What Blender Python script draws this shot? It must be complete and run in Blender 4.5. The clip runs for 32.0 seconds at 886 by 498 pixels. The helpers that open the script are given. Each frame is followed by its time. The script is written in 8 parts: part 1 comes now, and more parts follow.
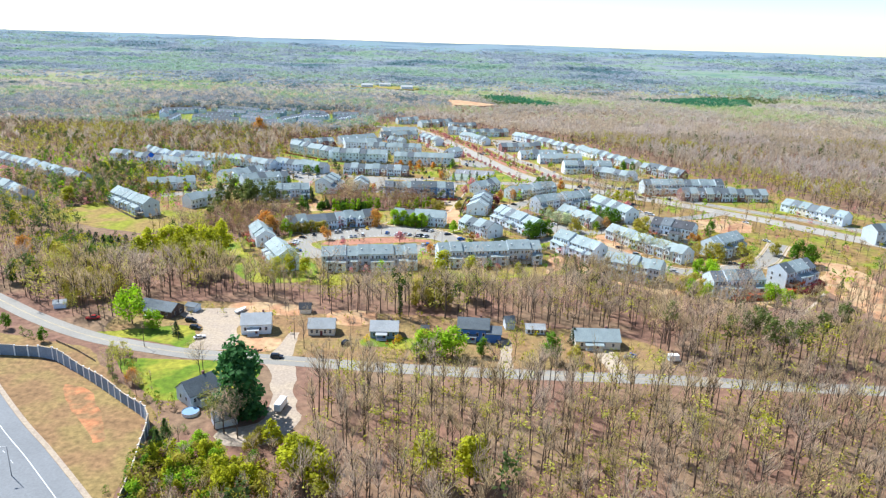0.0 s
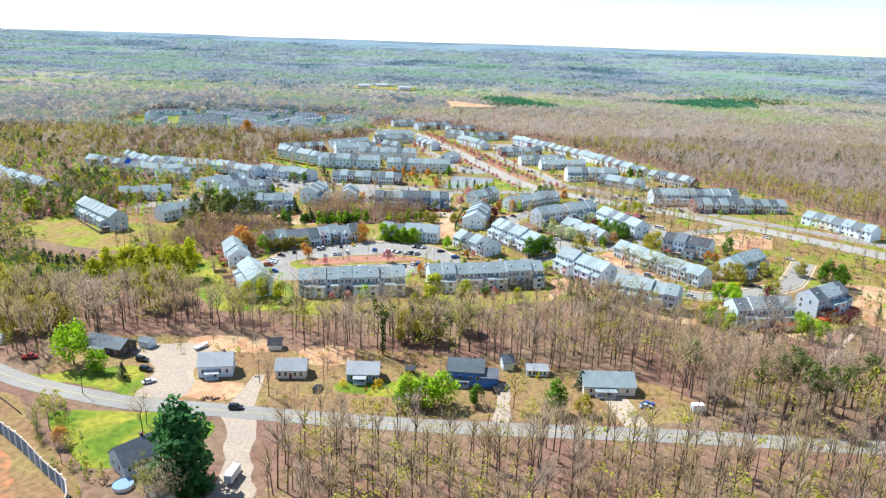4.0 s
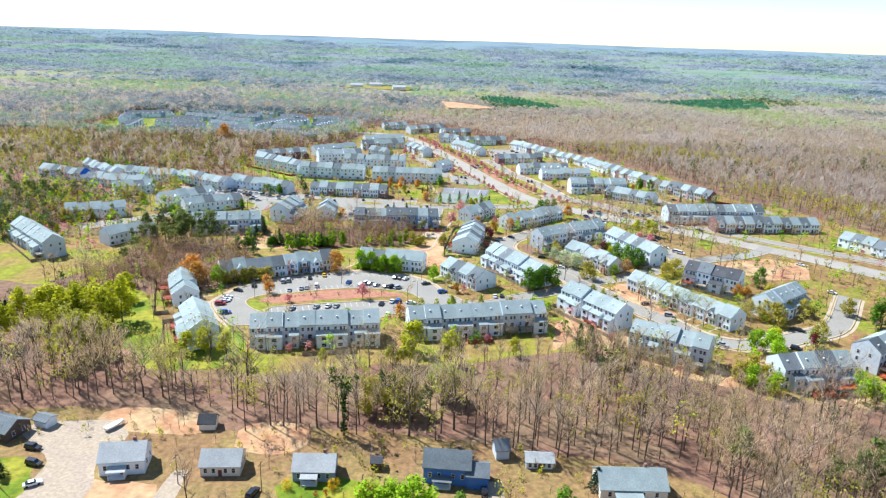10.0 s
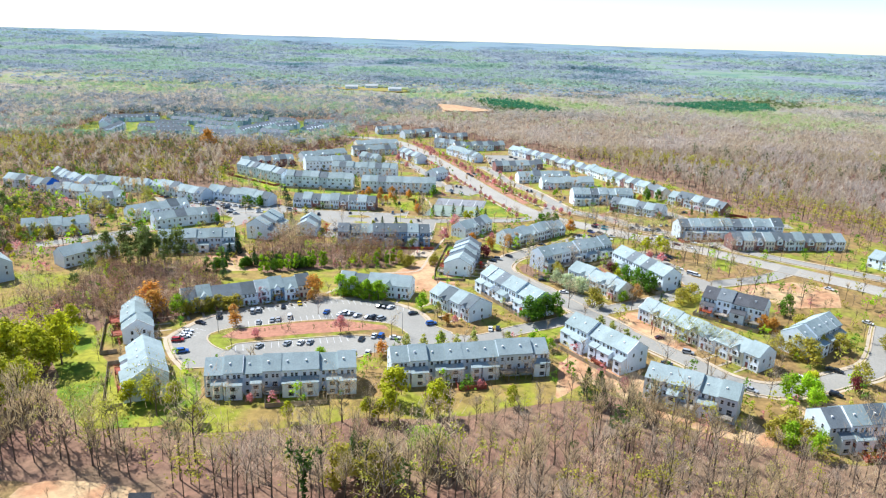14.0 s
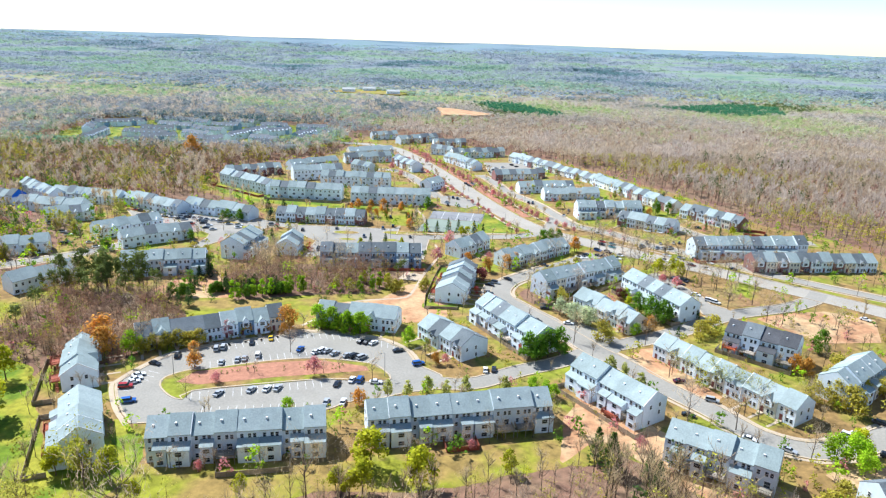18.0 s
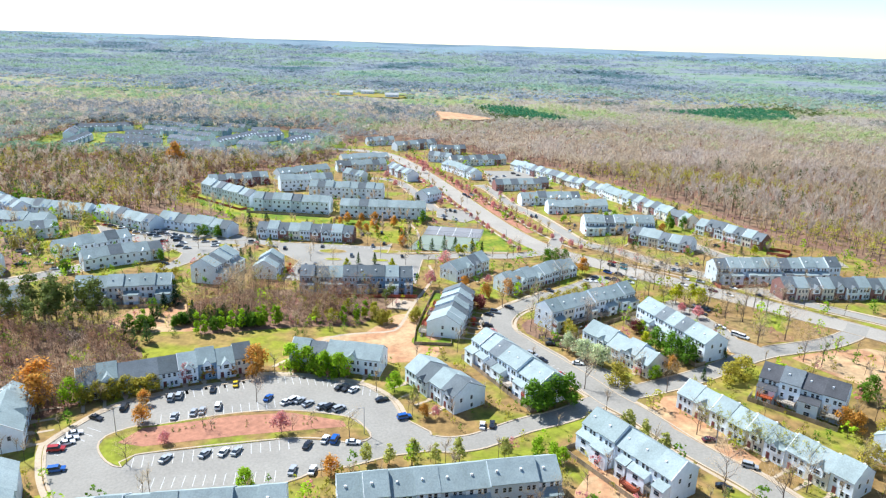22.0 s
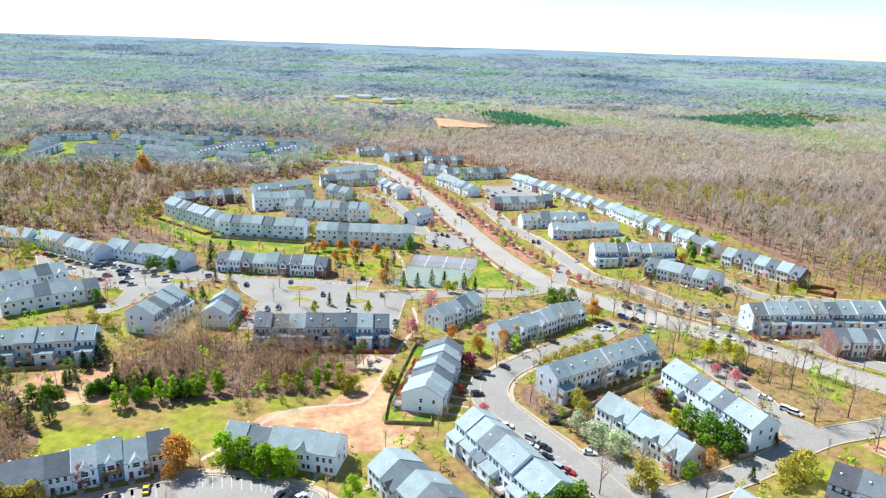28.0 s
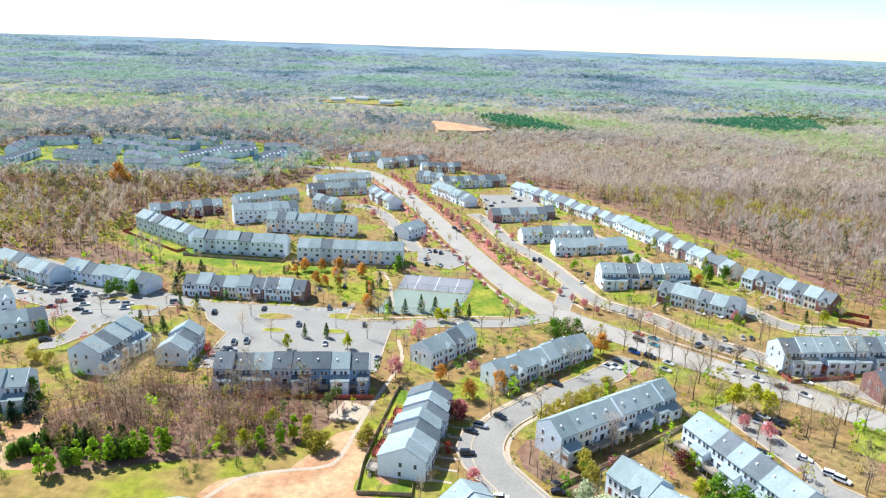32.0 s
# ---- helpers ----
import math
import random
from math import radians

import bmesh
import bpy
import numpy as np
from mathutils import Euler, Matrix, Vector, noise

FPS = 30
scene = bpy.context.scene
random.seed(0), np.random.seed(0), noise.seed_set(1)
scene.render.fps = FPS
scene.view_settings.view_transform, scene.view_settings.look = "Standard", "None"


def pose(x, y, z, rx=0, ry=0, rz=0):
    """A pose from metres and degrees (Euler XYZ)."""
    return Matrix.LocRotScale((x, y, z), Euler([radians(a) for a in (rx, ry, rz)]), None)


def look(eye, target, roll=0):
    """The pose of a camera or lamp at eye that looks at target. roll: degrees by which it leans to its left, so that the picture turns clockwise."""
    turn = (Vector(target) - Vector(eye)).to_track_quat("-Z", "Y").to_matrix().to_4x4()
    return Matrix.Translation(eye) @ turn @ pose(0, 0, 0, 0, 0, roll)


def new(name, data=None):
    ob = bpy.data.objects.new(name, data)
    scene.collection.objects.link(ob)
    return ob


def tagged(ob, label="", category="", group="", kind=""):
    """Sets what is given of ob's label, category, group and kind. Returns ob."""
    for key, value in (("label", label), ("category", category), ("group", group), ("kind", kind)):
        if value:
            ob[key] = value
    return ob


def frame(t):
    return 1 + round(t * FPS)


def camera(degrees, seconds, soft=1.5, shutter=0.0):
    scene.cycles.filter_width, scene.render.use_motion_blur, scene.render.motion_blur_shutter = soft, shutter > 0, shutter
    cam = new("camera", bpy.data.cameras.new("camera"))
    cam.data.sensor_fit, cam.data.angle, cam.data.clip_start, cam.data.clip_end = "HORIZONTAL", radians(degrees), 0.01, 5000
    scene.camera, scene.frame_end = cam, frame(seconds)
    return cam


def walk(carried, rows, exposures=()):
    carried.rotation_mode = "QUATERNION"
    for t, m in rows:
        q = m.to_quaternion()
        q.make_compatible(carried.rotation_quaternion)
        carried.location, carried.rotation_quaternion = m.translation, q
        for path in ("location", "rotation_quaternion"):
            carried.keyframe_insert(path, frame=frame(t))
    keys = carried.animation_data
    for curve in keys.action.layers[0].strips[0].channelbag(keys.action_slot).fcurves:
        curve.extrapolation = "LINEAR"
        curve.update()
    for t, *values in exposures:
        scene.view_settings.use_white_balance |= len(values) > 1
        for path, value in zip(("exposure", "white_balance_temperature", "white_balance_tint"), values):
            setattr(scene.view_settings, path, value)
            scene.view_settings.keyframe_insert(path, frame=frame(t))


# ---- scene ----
cam = camera(66.0, 32.0, soft=1.25)

# the flight: seconds, place, heading, tilt, lean
FLIGHT = [
    (0, 0.00, 0.00, 119.99, -0.00, -17.05, 1.89),
    (2, 2.04, 19.72, 119.78, 0.01, -17.06, 1.92),
    (4, 4.14, 39.42, 119.65, 0.03, -17.08, 1.95),
    (6, 6.51, 59.06, 119.80, 0.03, -17.15, 1.97),
    (8, 8.77, 78.75, 119.93, 0.02, -17.22, 1.98),
    (10, 10.38, 98.80, 119.69, -0.05, -17.26, 1.98),
    (12, 12.08, 118.64, 119.46, -0.11, -17.27, 1.97),
    (14, 14.73, 137.60, 119.64, -0.08, -17.22, 1.94),
    (16, 17.44, 156.26, 119.82, -0.02, -17.14, 1.92),
    (18, 19.45, 174.92, 119.61, 0.09, -17.10, 1.93),
    (20, 21.21, 193.78, 119.34, 0.20, -17.04, 1.94),
    (22, 22.81, 213.27, 119.24, 0.24, -16.95, 1.94),
    (24, 24.65, 232.91, 119.26, 0.29, -16.85, 1.94),
    (26, 27.44, 252.47, 119.51, 0.42, -16.79, 1.95),
    (28, 30.38, 271.72, 119.80, 0.57, -16.75, 1.95),
    (30, 32.73, 290.17, 119.94, 0.66, -16.74, 1.95),
    (32, 34.93, 308.35, 120.05, 0.74, -16.74, 1.95),
]


def flown(x, y, z, yaw, pitch, roll):
    a, b = radians(yaw), radians(pitch)
    way = Vector((-math.sin(a) * math.cos(b), math.cos(a) * math.cos(b), math.sin(b)))
    return look((x, y, z), Vector((x, y, z)) + way * 100, roll)


walk(cam, [(row[0], flown(*row[1:])) for row in FLIGHT], exposures=[(0, 0.86, 5850, 9), (32, 0.86, 5850, 9)])

# ---- light ----
SUN_FROM = Vector((-0.79, 0.62, 0)).normalized() * math.cos(radians(50)) + Vector((0, 0, math.sin(radians(50))))
world = bpy.data.worlds.new("sky")
scene.world = world
world.use_nodes = True
wn = world.node_tree
sky = wn.nodes.new("ShaderNodeTexSky")
sky.sky_type, sky.sun_disc = "NISHITA", False
sky.sun_elevation, sky.sun_rotation = radians(50), radians(308)
sky.air_density, sky.dust_density, sky.ozone_density = 1.0, 0.0, 1.5
wn.links.new(sky.outputs[0], wn.nodes["Background"].inputs[0])
wn.nodes["Background"].inputs[1].default_value = 0.092
sun = new("sun", bpy.data.lights.new("sun", "SUN"))
sun.data.energy, sun.data.angle, sun.data.color = 5.0, radians(0.53), (1.0, 0.96, 0.9)
sun.matrix_world = look(SUN_FROM * 500, (0, 0, 0))


# ---- materials ----
def node(tree, kind, **values):
    n = tree.nodes.new(kind)
    for key, value in values.items():
        n.inputs[key].default_value = value
    return n


def ramp(tree, source, stops):
    n = tree.nodes.new("ShaderNodeValToRGB")
    e = n.color_ramp.elements
    while len(e) < len(stops):
        e.new(0.5)
    for k, (at, c) in enumerate(stops):
        e[k].position, e[k].color = at, (*c, 1)
    tree.links.new(source, n.inputs[0])
    return n.outputs[0]


def blend(tree, fac, a, b, mode="MIX"):
    n = tree.nodes.new("ShaderNodeMix")
    n.data_type, n.blend_type = "RGBA", mode
    for socket, value in ((n.inputs[0], fac), (n.inputs[6], a), (n.inputs[7], b)):
        if isinstance(value, (int, float)):
            socket.default_value = value
        elif isinstance(value, tuple):
            socket.default_value = (*value, 1)
        else:
            tree.links.new(value, socket)
    return n.outputs[2]


def surface(name, base, rough=0.8, metal=0.0, fine=1.5, wide=0.08, amount=0.25, bump=0.0, spread=0.0, second=None, cut=0.42, leafy=0.0, spec=0.3):
    """A surface with grain at two scales, in metres of the world; spread: how far pieces differ; second: a colour that patches turn to."""
    m = bpy.data.materials.new(name)
    m.use_nodes = True
    t = m.node_tree
    shader = t.nodes["Principled BSDF"]
    shader.inputs["Roughness"].default_value, shader.inputs["Metallic"].default_value = rough, metal
    shader.inputs["Specular IOR Level"].default_value = spec
    where = t.nodes.new("ShaderNodeNewGeometry")
    a = node(t, "ShaderNodeTexNoise", Scale=fine, Detail=4.0, Roughness=0.65)
    b = node(t, "ShaderNodeTexNoise", Scale=wide, Detail=3.0)
    for n in (a, b):
        t.links.new(where.outputs["Position"], n.inputs["Vector"])
    col = base
    if second:
        mask = ramp(t, b.outputs[0], [(cut, (0, 0, 0)), (cut + 0.16, (1, 1, 1))])
        col = blend(t, mask, base, second)
    low, high = 1 - amount, 1 + amount
    grain = ramp(t, a.outputs[0], [(0.3, (low,) * 3), (0.7, (high,) * 3)])
    col = blend(t, 1.0, col, grain, "MULTIPLY")
    large = ramp(t, b.outputs[0], [(0.35, (1 - amount * 0.5,) * 3), (0.65, (1 + amount * 0.5,) * 3)])
    col = blend(t, 1.0, col, large, "MULTIPLY")
    if spread:
        one = t.nodes.new("ShaderNodeObjectInfo")
        tone = ramp(t, one.outputs["Random"], [(0, (1 - spread, 1 - spread * 0.9, 1 - spread * 1.1)), (1, (1 + spread, 1 + spread * 0.9, 1 + spread * 0.7))])
        col = blend(t, 1.0, col, tone, "MULTIPLY")
    if leafy:
        isle = ramp(t, where.outputs["Random Per Island"], [(0, (1 - leafy, 1 - leafy, 1 - leafy)), (1, (1 + leafy, 1 + leafy, 1 + leafy * 0.6))])
        col = blend(t, 1.0, col, isle, "MULTIPLY")
        thin = t.nodes.new("ShaderNodeBsdfTranslucent")
        t.links.new(col, thin.inputs[0])
        both = t.nodes.new("ShaderNodeMixShader")
        both.inputs[0].default_value = 0.47
        t.links.new(shader.outputs[0], both.inputs[1])
        t.links.new(thin.outputs[0], both.inputs[2])
        t.links.new(both.outputs[0], t.nodes["Material Output"].inputs[0])
    t.links.new(col, shader.inputs["Base Color"])
    if bump:
        n = node(t, "ShaderNodeBump", Strength=bump, Distance=0.15)
        t.links.new(a.outputs[0], n.inputs["Height"])
        t.links.new(n.outputs[0], shader.inputs["Normal"])
    return m


SIDING = {
    "white": surface("white vinyl siding", (0.78, 0.85, 0.92), 0.55, fine=0.8, wide=0.15, amount=0.06, spread=0.06),
    "grey": surface("pale grey vinyl siding", (0.63, 0.70, 0.77), 0.55, fine=0.8, wide=0.15, amount=0.07, spread=0.12),
    "tan": surface("tan vinyl siding", (0.70, 0.655, 0.56), 0.55, fine=0.8, wide=0.15, amount=0.07, spread=0.1),
    "blue": surface("blue grey siding", (0.20, 0.32, 0.48), 0.55, fine=0.8, wide=0.15, amount=0.07, spread=0.12),
    "cream": surface("cream siding", (0.76, 0.72, 0.62), 0.55, fine=0.8, wide=0.15, amount=0.06, spread=0.06),
    "brick": surface("red brick", (0.25, 0.125, 0.11), 0.85, fine=3.0, wide=0.3, amount=0.25, spread=0.15, bump=0.3),
    "bright_blue": surface("bright blue siding", (0.07, 0.21, 0.60), 0.55, fine=0.8, wide=0.15, amount=0.07, spread=0.05),
    "brown": surface("dark brown siding", (0.10, 0.07, 0.06), 0.7, fine=2.0, wide=0.3, amount=0.2, spread=0.15),
}
SHINGLE = {
    "pale": surface("weathered grey green shingles", (0.278, 0.332, 0.332), 0.9, fine=2.2, wide=0.25, amount=0.16, bump=0.4, spread=0.14),
    "light": surface("light grey shingles", (0.42, 0.43, 0.425), 0.9, fine=2.2, wide=0.25, amount=0.16, bump=0.4, spread=0.1),
    "grey": surface("grey shingles", (0.135, 0.155, 0.17), 0.9, fine=2.2, wide=0.25, amount=0.2, bump=0.4, spread=0.2),
    "dark": surface("charcoal shingles", (0.07, 0.072, 0.08), 0.9, fine=2.2, wide=0.25, amount=0.25, bump=0.4, spread=0.2),
    "slate": surface("slate grey shingles", (0.15, 0.165, 0.19), 0.9, fine=2.2, wide=0.25, amount=0.2, spread=0.25),
}
TRIM = surface("white painted trim", (0.8, 0.8, 0.79), 0.5, amount=0.05)
GLASS = surface("dark window glass", (0.025, 0.035, 0.05), 0.12, amount=0.3, spread=0.3, spec=0.35)
DOORS = surface("painted door", (0.16, 0.05, 0.05), 0.5, amount=0.1, spread=0.5)
DECK_RED = surface("red stained deck boards", (0.30, 0.075, 0.04), 0.8, fine=4, wide=0.5, amount=0.25, spread=0.2)
DECK_GREY = surface("weathered deck boards", (0.30, 0.26, 0.22), 0.85, fine=4, wide=0.5, amount=0.25, spread=0.3)
FENCE = surface("weathered wooden fence", (0.29, 0.23, 0.17), 0.9, fine=3, wide=0.4, amount=0.3, spread=0.3)
DECK_BRIGHT = surface("fresh orange-red deck stain", (0.52, 0.12, 0.04), 0.75, fine=4, wide=0.5, amount=0.2)
TARP = surface("blue tarpaulin", (0.01, 0.13, 0.62), 0.5, fine=1.0, wide=0.3, amount=0.15)
FENCE_RED = surface("red stained fence", (0.30, 0.08, 0.05), 0.85, fine=3, wide=0.4, amount=0.3, spread=0.1)
ASPHALT = surface("worn asphalt", (0.27, 0.252, 0.215), 0.9, fine=1.2, wide=0.07, amount=0.14, bump=0.1)
ASPHALT_PALE = surface("sun-bleached asphalt", (0.33, 0.30, 0.25), 0.9, fine=1.2, wide=0.07, amount=0.14, bump=0.1)
ASPHALT_GREY = surface("pale grey highway asphalt", (0.20, 0.205, 0.205), 0.9, fine=1.2, wide=0.07, amount=0.12, bump=0.1)
CONCRETE = surface("pale concrete", (0.43, 0.345, 0.245), 0.9, fine=1.5, wide=0.12, amount=0.14)
LINE = surface("road paint", (0.6, 0.6, 0.58), 0.7, fine=2.5, wide=0.3, amount=0.2)
LINE_YELLOW = surface("yellow road paint", (0.45, 0.36, 0.20), 0.7, fine=2.5, wide=0.3, amount=0.2)
GROUND = surface("dry grass and leaf litter", (0.225, 0.122, 0.08), 1.0, fine=0.35, wide=0.03, amount=0.38, bump=0.2, second=(0.185, 0.12, 0.07))
YARD = surface("thin spring lawn", (0.27, 0.17, 0.06), 1.0, fine=0.3, wide=0.05, amount=0.38, cut=0.46, second=(0.17, 0.185, 0.016))
LAWN = surface("green lawn", (0.13, 0.20, 0.010), 1.0, fine=0.4, wide=0.08, amount=0.34, second=(0.235, 0.225, 0.022))
FIELD = surface("dry tan grass", (0.30, 0.205, 0.06), 1.0, fine=0.3, wide=0.05, amount=0.34, second=(0.20, 0.205, 0.016))
VERGE = surface("dry brown verge grass", (0.27, 0.16, 0.072), 1.0, fine=0.5, wide=0.06, amount=0.4, second=(0.215, 0.15, 0.055))
STAINED = surface("clay-stained dry grass", (0.27, 0.16, 0.072), 1.0, fine=0.5, wide=0.13, amount=0.38, second=(0.40, 0.165, 0.07), cut=0.43)
CLAY = surface("bare red clay", (0.44, 0.235, 0.12), 1.0, fine=0.4, wide=0.09, amount=0.27, second=(0.42, 0.285, 0.15))
MULCH = surface("reddish mulch", (0.36, 0.17, 0.105), 1.0, fine=0.6, wide=0.15, amount=0.2)
GRAVEL = surface("pale gravel", (0.42, 0.335, 0.24), 1.0, fine=1.0, wide=0.1, amount=0.24, second=(0.33, 0.265, 0.20))
COURT = surface("green court paint", (0.21, 0.25, 0.20), 0.8, fine=1.0, wide=0.1, amount=0.08)
COURT_GREY = surface("grey court paint", (0.23, 0.23, 0.235), 0.8, fine=1.0, wide=0.1, amount=0.12)
STEEL = surface("galvanised steel", (0.33, 0.34, 0.35), 0.5, 0.6, amount=0.1)
RUBBER = surface("black rubber", (0.02, 0.02, 0.02), 0.8, amount=0.1)
BARK = surface("grey brown bark", (0.115, 0.082, 0.062), 0.95, fine=2, wide=0.4, amount=0.3, spread=0.25)
PAINT = {n: surface(n + " car paint", c, 0.25, 0.1, amount=0.03, spec=0.6) for n, c in dict(
    dark=(0.02, 0.022, 0.03), white=(0.75, 0.76, 0.76), silver=(0.38, 0.40, 0.42), red=(0.35, 0.02, 0.02), blue=(0.02, 0.10, 0.36),
    yellow=(0.72, 0.48, 0.02), dark_red=(0.10, 0.02, 0.04), teal=(0.05, 0.28, 0.33)).items()}
FOLIAGE = {n: surface(n + " foliage", c, 0.8, fine=0.4, wide=0.1, amount=0.15, spread=s, leafy=0.34) for n, c, s in (
    ("budding", (0.42, 0.40, 0.065), 0.2), ("yellow", (0.46, 0.46, 0.012), 0.15),
    ("leafy", (0.31, 0.47, 0.012), 0.18), ("green", (0.12, 0.235, 0.012), 0.18), ("olive", (0.43, 0.37, 0.05), 0.18),
    ("pine", (0.085, 0.125, 0.03), 0.2), ("thin_pine", (0.15, 0.185, 0.045), 0.2), ("spruce", (0.022, 0.06, 0.025), 0.2), ("pear", (0.46, 0.46, 0.12), 0.15), ("blossom", (0.55, 0.6, 0.38), 0.1),
    ("redbud", (0.60, 0.25, 0.27), 0.2), ("orange", (0.60, 0.30, 0.055), 0.2), ("dark_red", (0.15, 0.03, 0.035), 0.2), ("red", (0.42, 0.015, 0.015), 0.1),
    ("big_pine", (0.06, 0.17, 0.045), 0.1), ("forsythia", (0.80, 0.52, 0.01), 0.05), ("cedar", (0.055, 0.11, 0.012), 0.2))}
FOLIAGE["twigs"] = surface("bare twigs", (0.66, 0.49, 0.29), 0.9, fine=0.3, wide=0.045, amount=0.16, spread=0.22, second=(0.60, 0.455, 0.37), cut=0.44, leafy=0.3)
FOLIAGE["thicket"] = surface("red-brown thicket twigs", (0.34, 0.19, 0.115), 0.9, fine=0.3, wide=0.06, amount=0.22, second=(0.28, 0.185, 0.135), leafy=0.3)
FOLIAGE["far_twigs"] = surface("bare twigs of the far wood", (0.57, 0.465, 0.335), 0.9, fine=0.12, wide=0.02, amount=0.14, second=(0.55, 0.465, 0.39), cut=0.44, leafy=0.09)


# ---- ground shape ----
def ease(a):
    a = min(1.0, max(0.0, a))
    return a * a * (3 - 2 * a)


def lie(x, y):
    """Height of the ground: a gentle rise on the boulevard's side, and hills at the horizon."""
    far = min(4850.0, math.hypot(x, y - 150))
    return 5 * ease((x - 60) / 140) * ease((y - 380) / 100) + 79 * max(0.0, (far - 1500) / 3300) ** 1.6


def inside(x, y, poly):
    hit, j = False, len(poly) - 1
    for i in range(len(poly)):
        (xi, yi), (xj, yj) = poly[i], poly[j]
        if (yi > y) != (yj > y) and x < (xj - xi) * (y - yi) / (yj - yi) + xi:
            hit = not hit
        j = i
    return hit


def mesh_object(name, verts, faces, material, parent=None, smooth=False):
    me = bpy.data.meshes.new(name)
    me.from_pydata(verts, [], faces)
    me.materials.append(material)
    if smooth:
        me.shade_smooth()
    ob = new(name, me)
    if parent:
        ob.parent = parent
    return ob


def part(name, bm, material, parent, label=""):
    me = bpy.data.meshes.new(name)
    bm.to_mesh(me)
    bm.free()
    me.materials.append(material)
    ob = new(name, me)
    ob.parent = parent
    return tagged(ob, label)


def box(bm, x0, y0, z0, x1, y1, z1):
    v = [bm.verts.new((x, y, z)) for z in (z0, z1) for x, y in ((x0, y0), (x1, y0), (x1, y1), (x0, y1))]
    for f in ((3, 2, 1, 0), (4, 5, 6, 7), (0, 1, 5, 4), (1, 2, 6, 5), (2, 3, 7, 6), (3, 0, 4, 7)):
        bm.faces.new([v[k] for k in f])


# the ground, one sheet with finer cells near the houses
def ground_sheet():
    xs = sorted(set([-5200, -4500, -3800, -3200, -2600, -2100, -1700, -1350, -1100, -900, -750, -620, -520] + list(range(-450, 451, 10)) + [520, 620, 750, 900, 1100, 1350, 1700, 2100, 2600, 3200, 3800, 4500, 5200]))
    ys = sorted(set([-600, -400, -200, -50] + list(range(50, 1101, 10)) + [1200, 1320, 1450, 1600, 1800, 2050, 2350, 2700, 3100, 3500, 4000, 4500, 5000, 5400]))
    verts = [(x, y, lie(x, y)) for y in ys for x in xs]
    n = len(xs)
    faces = [(j * n + i, j * n + i + 1, (j + 1) * n + i + 1, (j + 1) * n + i) for j in range(len(ys) - 1) for i in range(n - 1)]
    return tagged(mesh_object("ground", verts, faces, GROUND, smooth=True), "gently rolling ground with dry grass and leaf litter", "ground", kind="structure")


ground = ground_sheet()


PAVED, LOTS = [], []


SOFT = (YARD, LAWN, FIELD, CLAY, GRAVEL, VERGE, STAINED)


def patch(name, pts, lift, material, label, category="ground", parent=None):
    """A flat piece of ground cover that follows the lie of the land."""
    if material is ASPHALT:
        LOTS.append(pts)
    if material in SOFT and lift < 0.1:
        rough = []
        for c, d in sides(along(pts, 3.5, True), True):
            q = c + d * (1.3 * noise.noise(Vector((c.x * 0.13, c.y * 0.13, lift * 90))) + 0.8 * noise.noise(Vector((c.x * 0.45, c.y * 0.45, lift * 50))))
            rough.append((q.x, q.y))
        pts = rough
    bm = bmesh.new()
    whole = bm.faces.new([bm.verts.new((x, y, 0)) for x, y in pts])
    whole.normal_update()
    bmesh.ops.triangulate(bm, faces=bm.faces[:], ngon_method="EAR_CLIP")
    for axis in (0, 1):
        lo, hi = min(p[axis] for p in pts), max(p[axis] for p in pts)
        if max(p[0] for p in pts) > 55 and max(p[1] for p in pts) > 380:
            at = lo + 9.0
            while at < hi:
                co, no = [0, 0, 0], [0, 0, 0]
                co[axis], no[axis] = at, 1
                bmesh.ops.bisect_plane(bm, geom=bm.verts[:] + bm.edges[:] + bm.faces[:], plane_co=co, plane_no=no)
                at += 9.0
    bmesh.ops.triangulate(bm, faces=bm.faces[:])
    bmesh.ops.recalc_face_normals(bm, faces=bm.faces[:])
    for v in bm.verts:
        v.co.z = lie(v.co.x, v.co.y) + lift
    if sum(f.normal.z for f in bm.faces) < 0:
        bmesh.ops.reverse_faces(bm, faces=bm.faces[:])
    ob = part(name, bm, material, parent)
    return tagged(ob, label, category, kind="" if parent else "structure")


def along(pts, step=5.0, closed=False):
    """Evenly spaced points on a smooth line through pts."""
    p = [Vector((x, y, 0)) for x, y in pts]
    n, res = len(p), []
    for i in range(n if closed else n - 1):
        a, b = p[i], p[(i + 1) % n]
        pre = p[i - 1] if closed or i else a * 2 - b
        post = p[(i + 2) % n] if closed or i + 2 < n else b * 2 - a
        k = max(1, round((b - a).length / step))
        for s in range(k):
            u = s / k
            res.append(0.5 * (2 * a + (b - pre) * u + (2 * pre - 5 * a + 4 * b - post) * u * u + (3 * a - pre - 3 * b + post) * u ** 3))
    if not closed:
        res.append(p[-1])
    return res


def sides(line, closed=False):
    n = len(line)
    for i, c in enumerate(line):
        a = line[i - 1] if i or closed else line[0]
        b = line[(i + 1) % n] if i + 1 < n or closed else line[-1]
        d = (b - a).normalized()
        yield c, Vector((-d.y, d.x, 0))


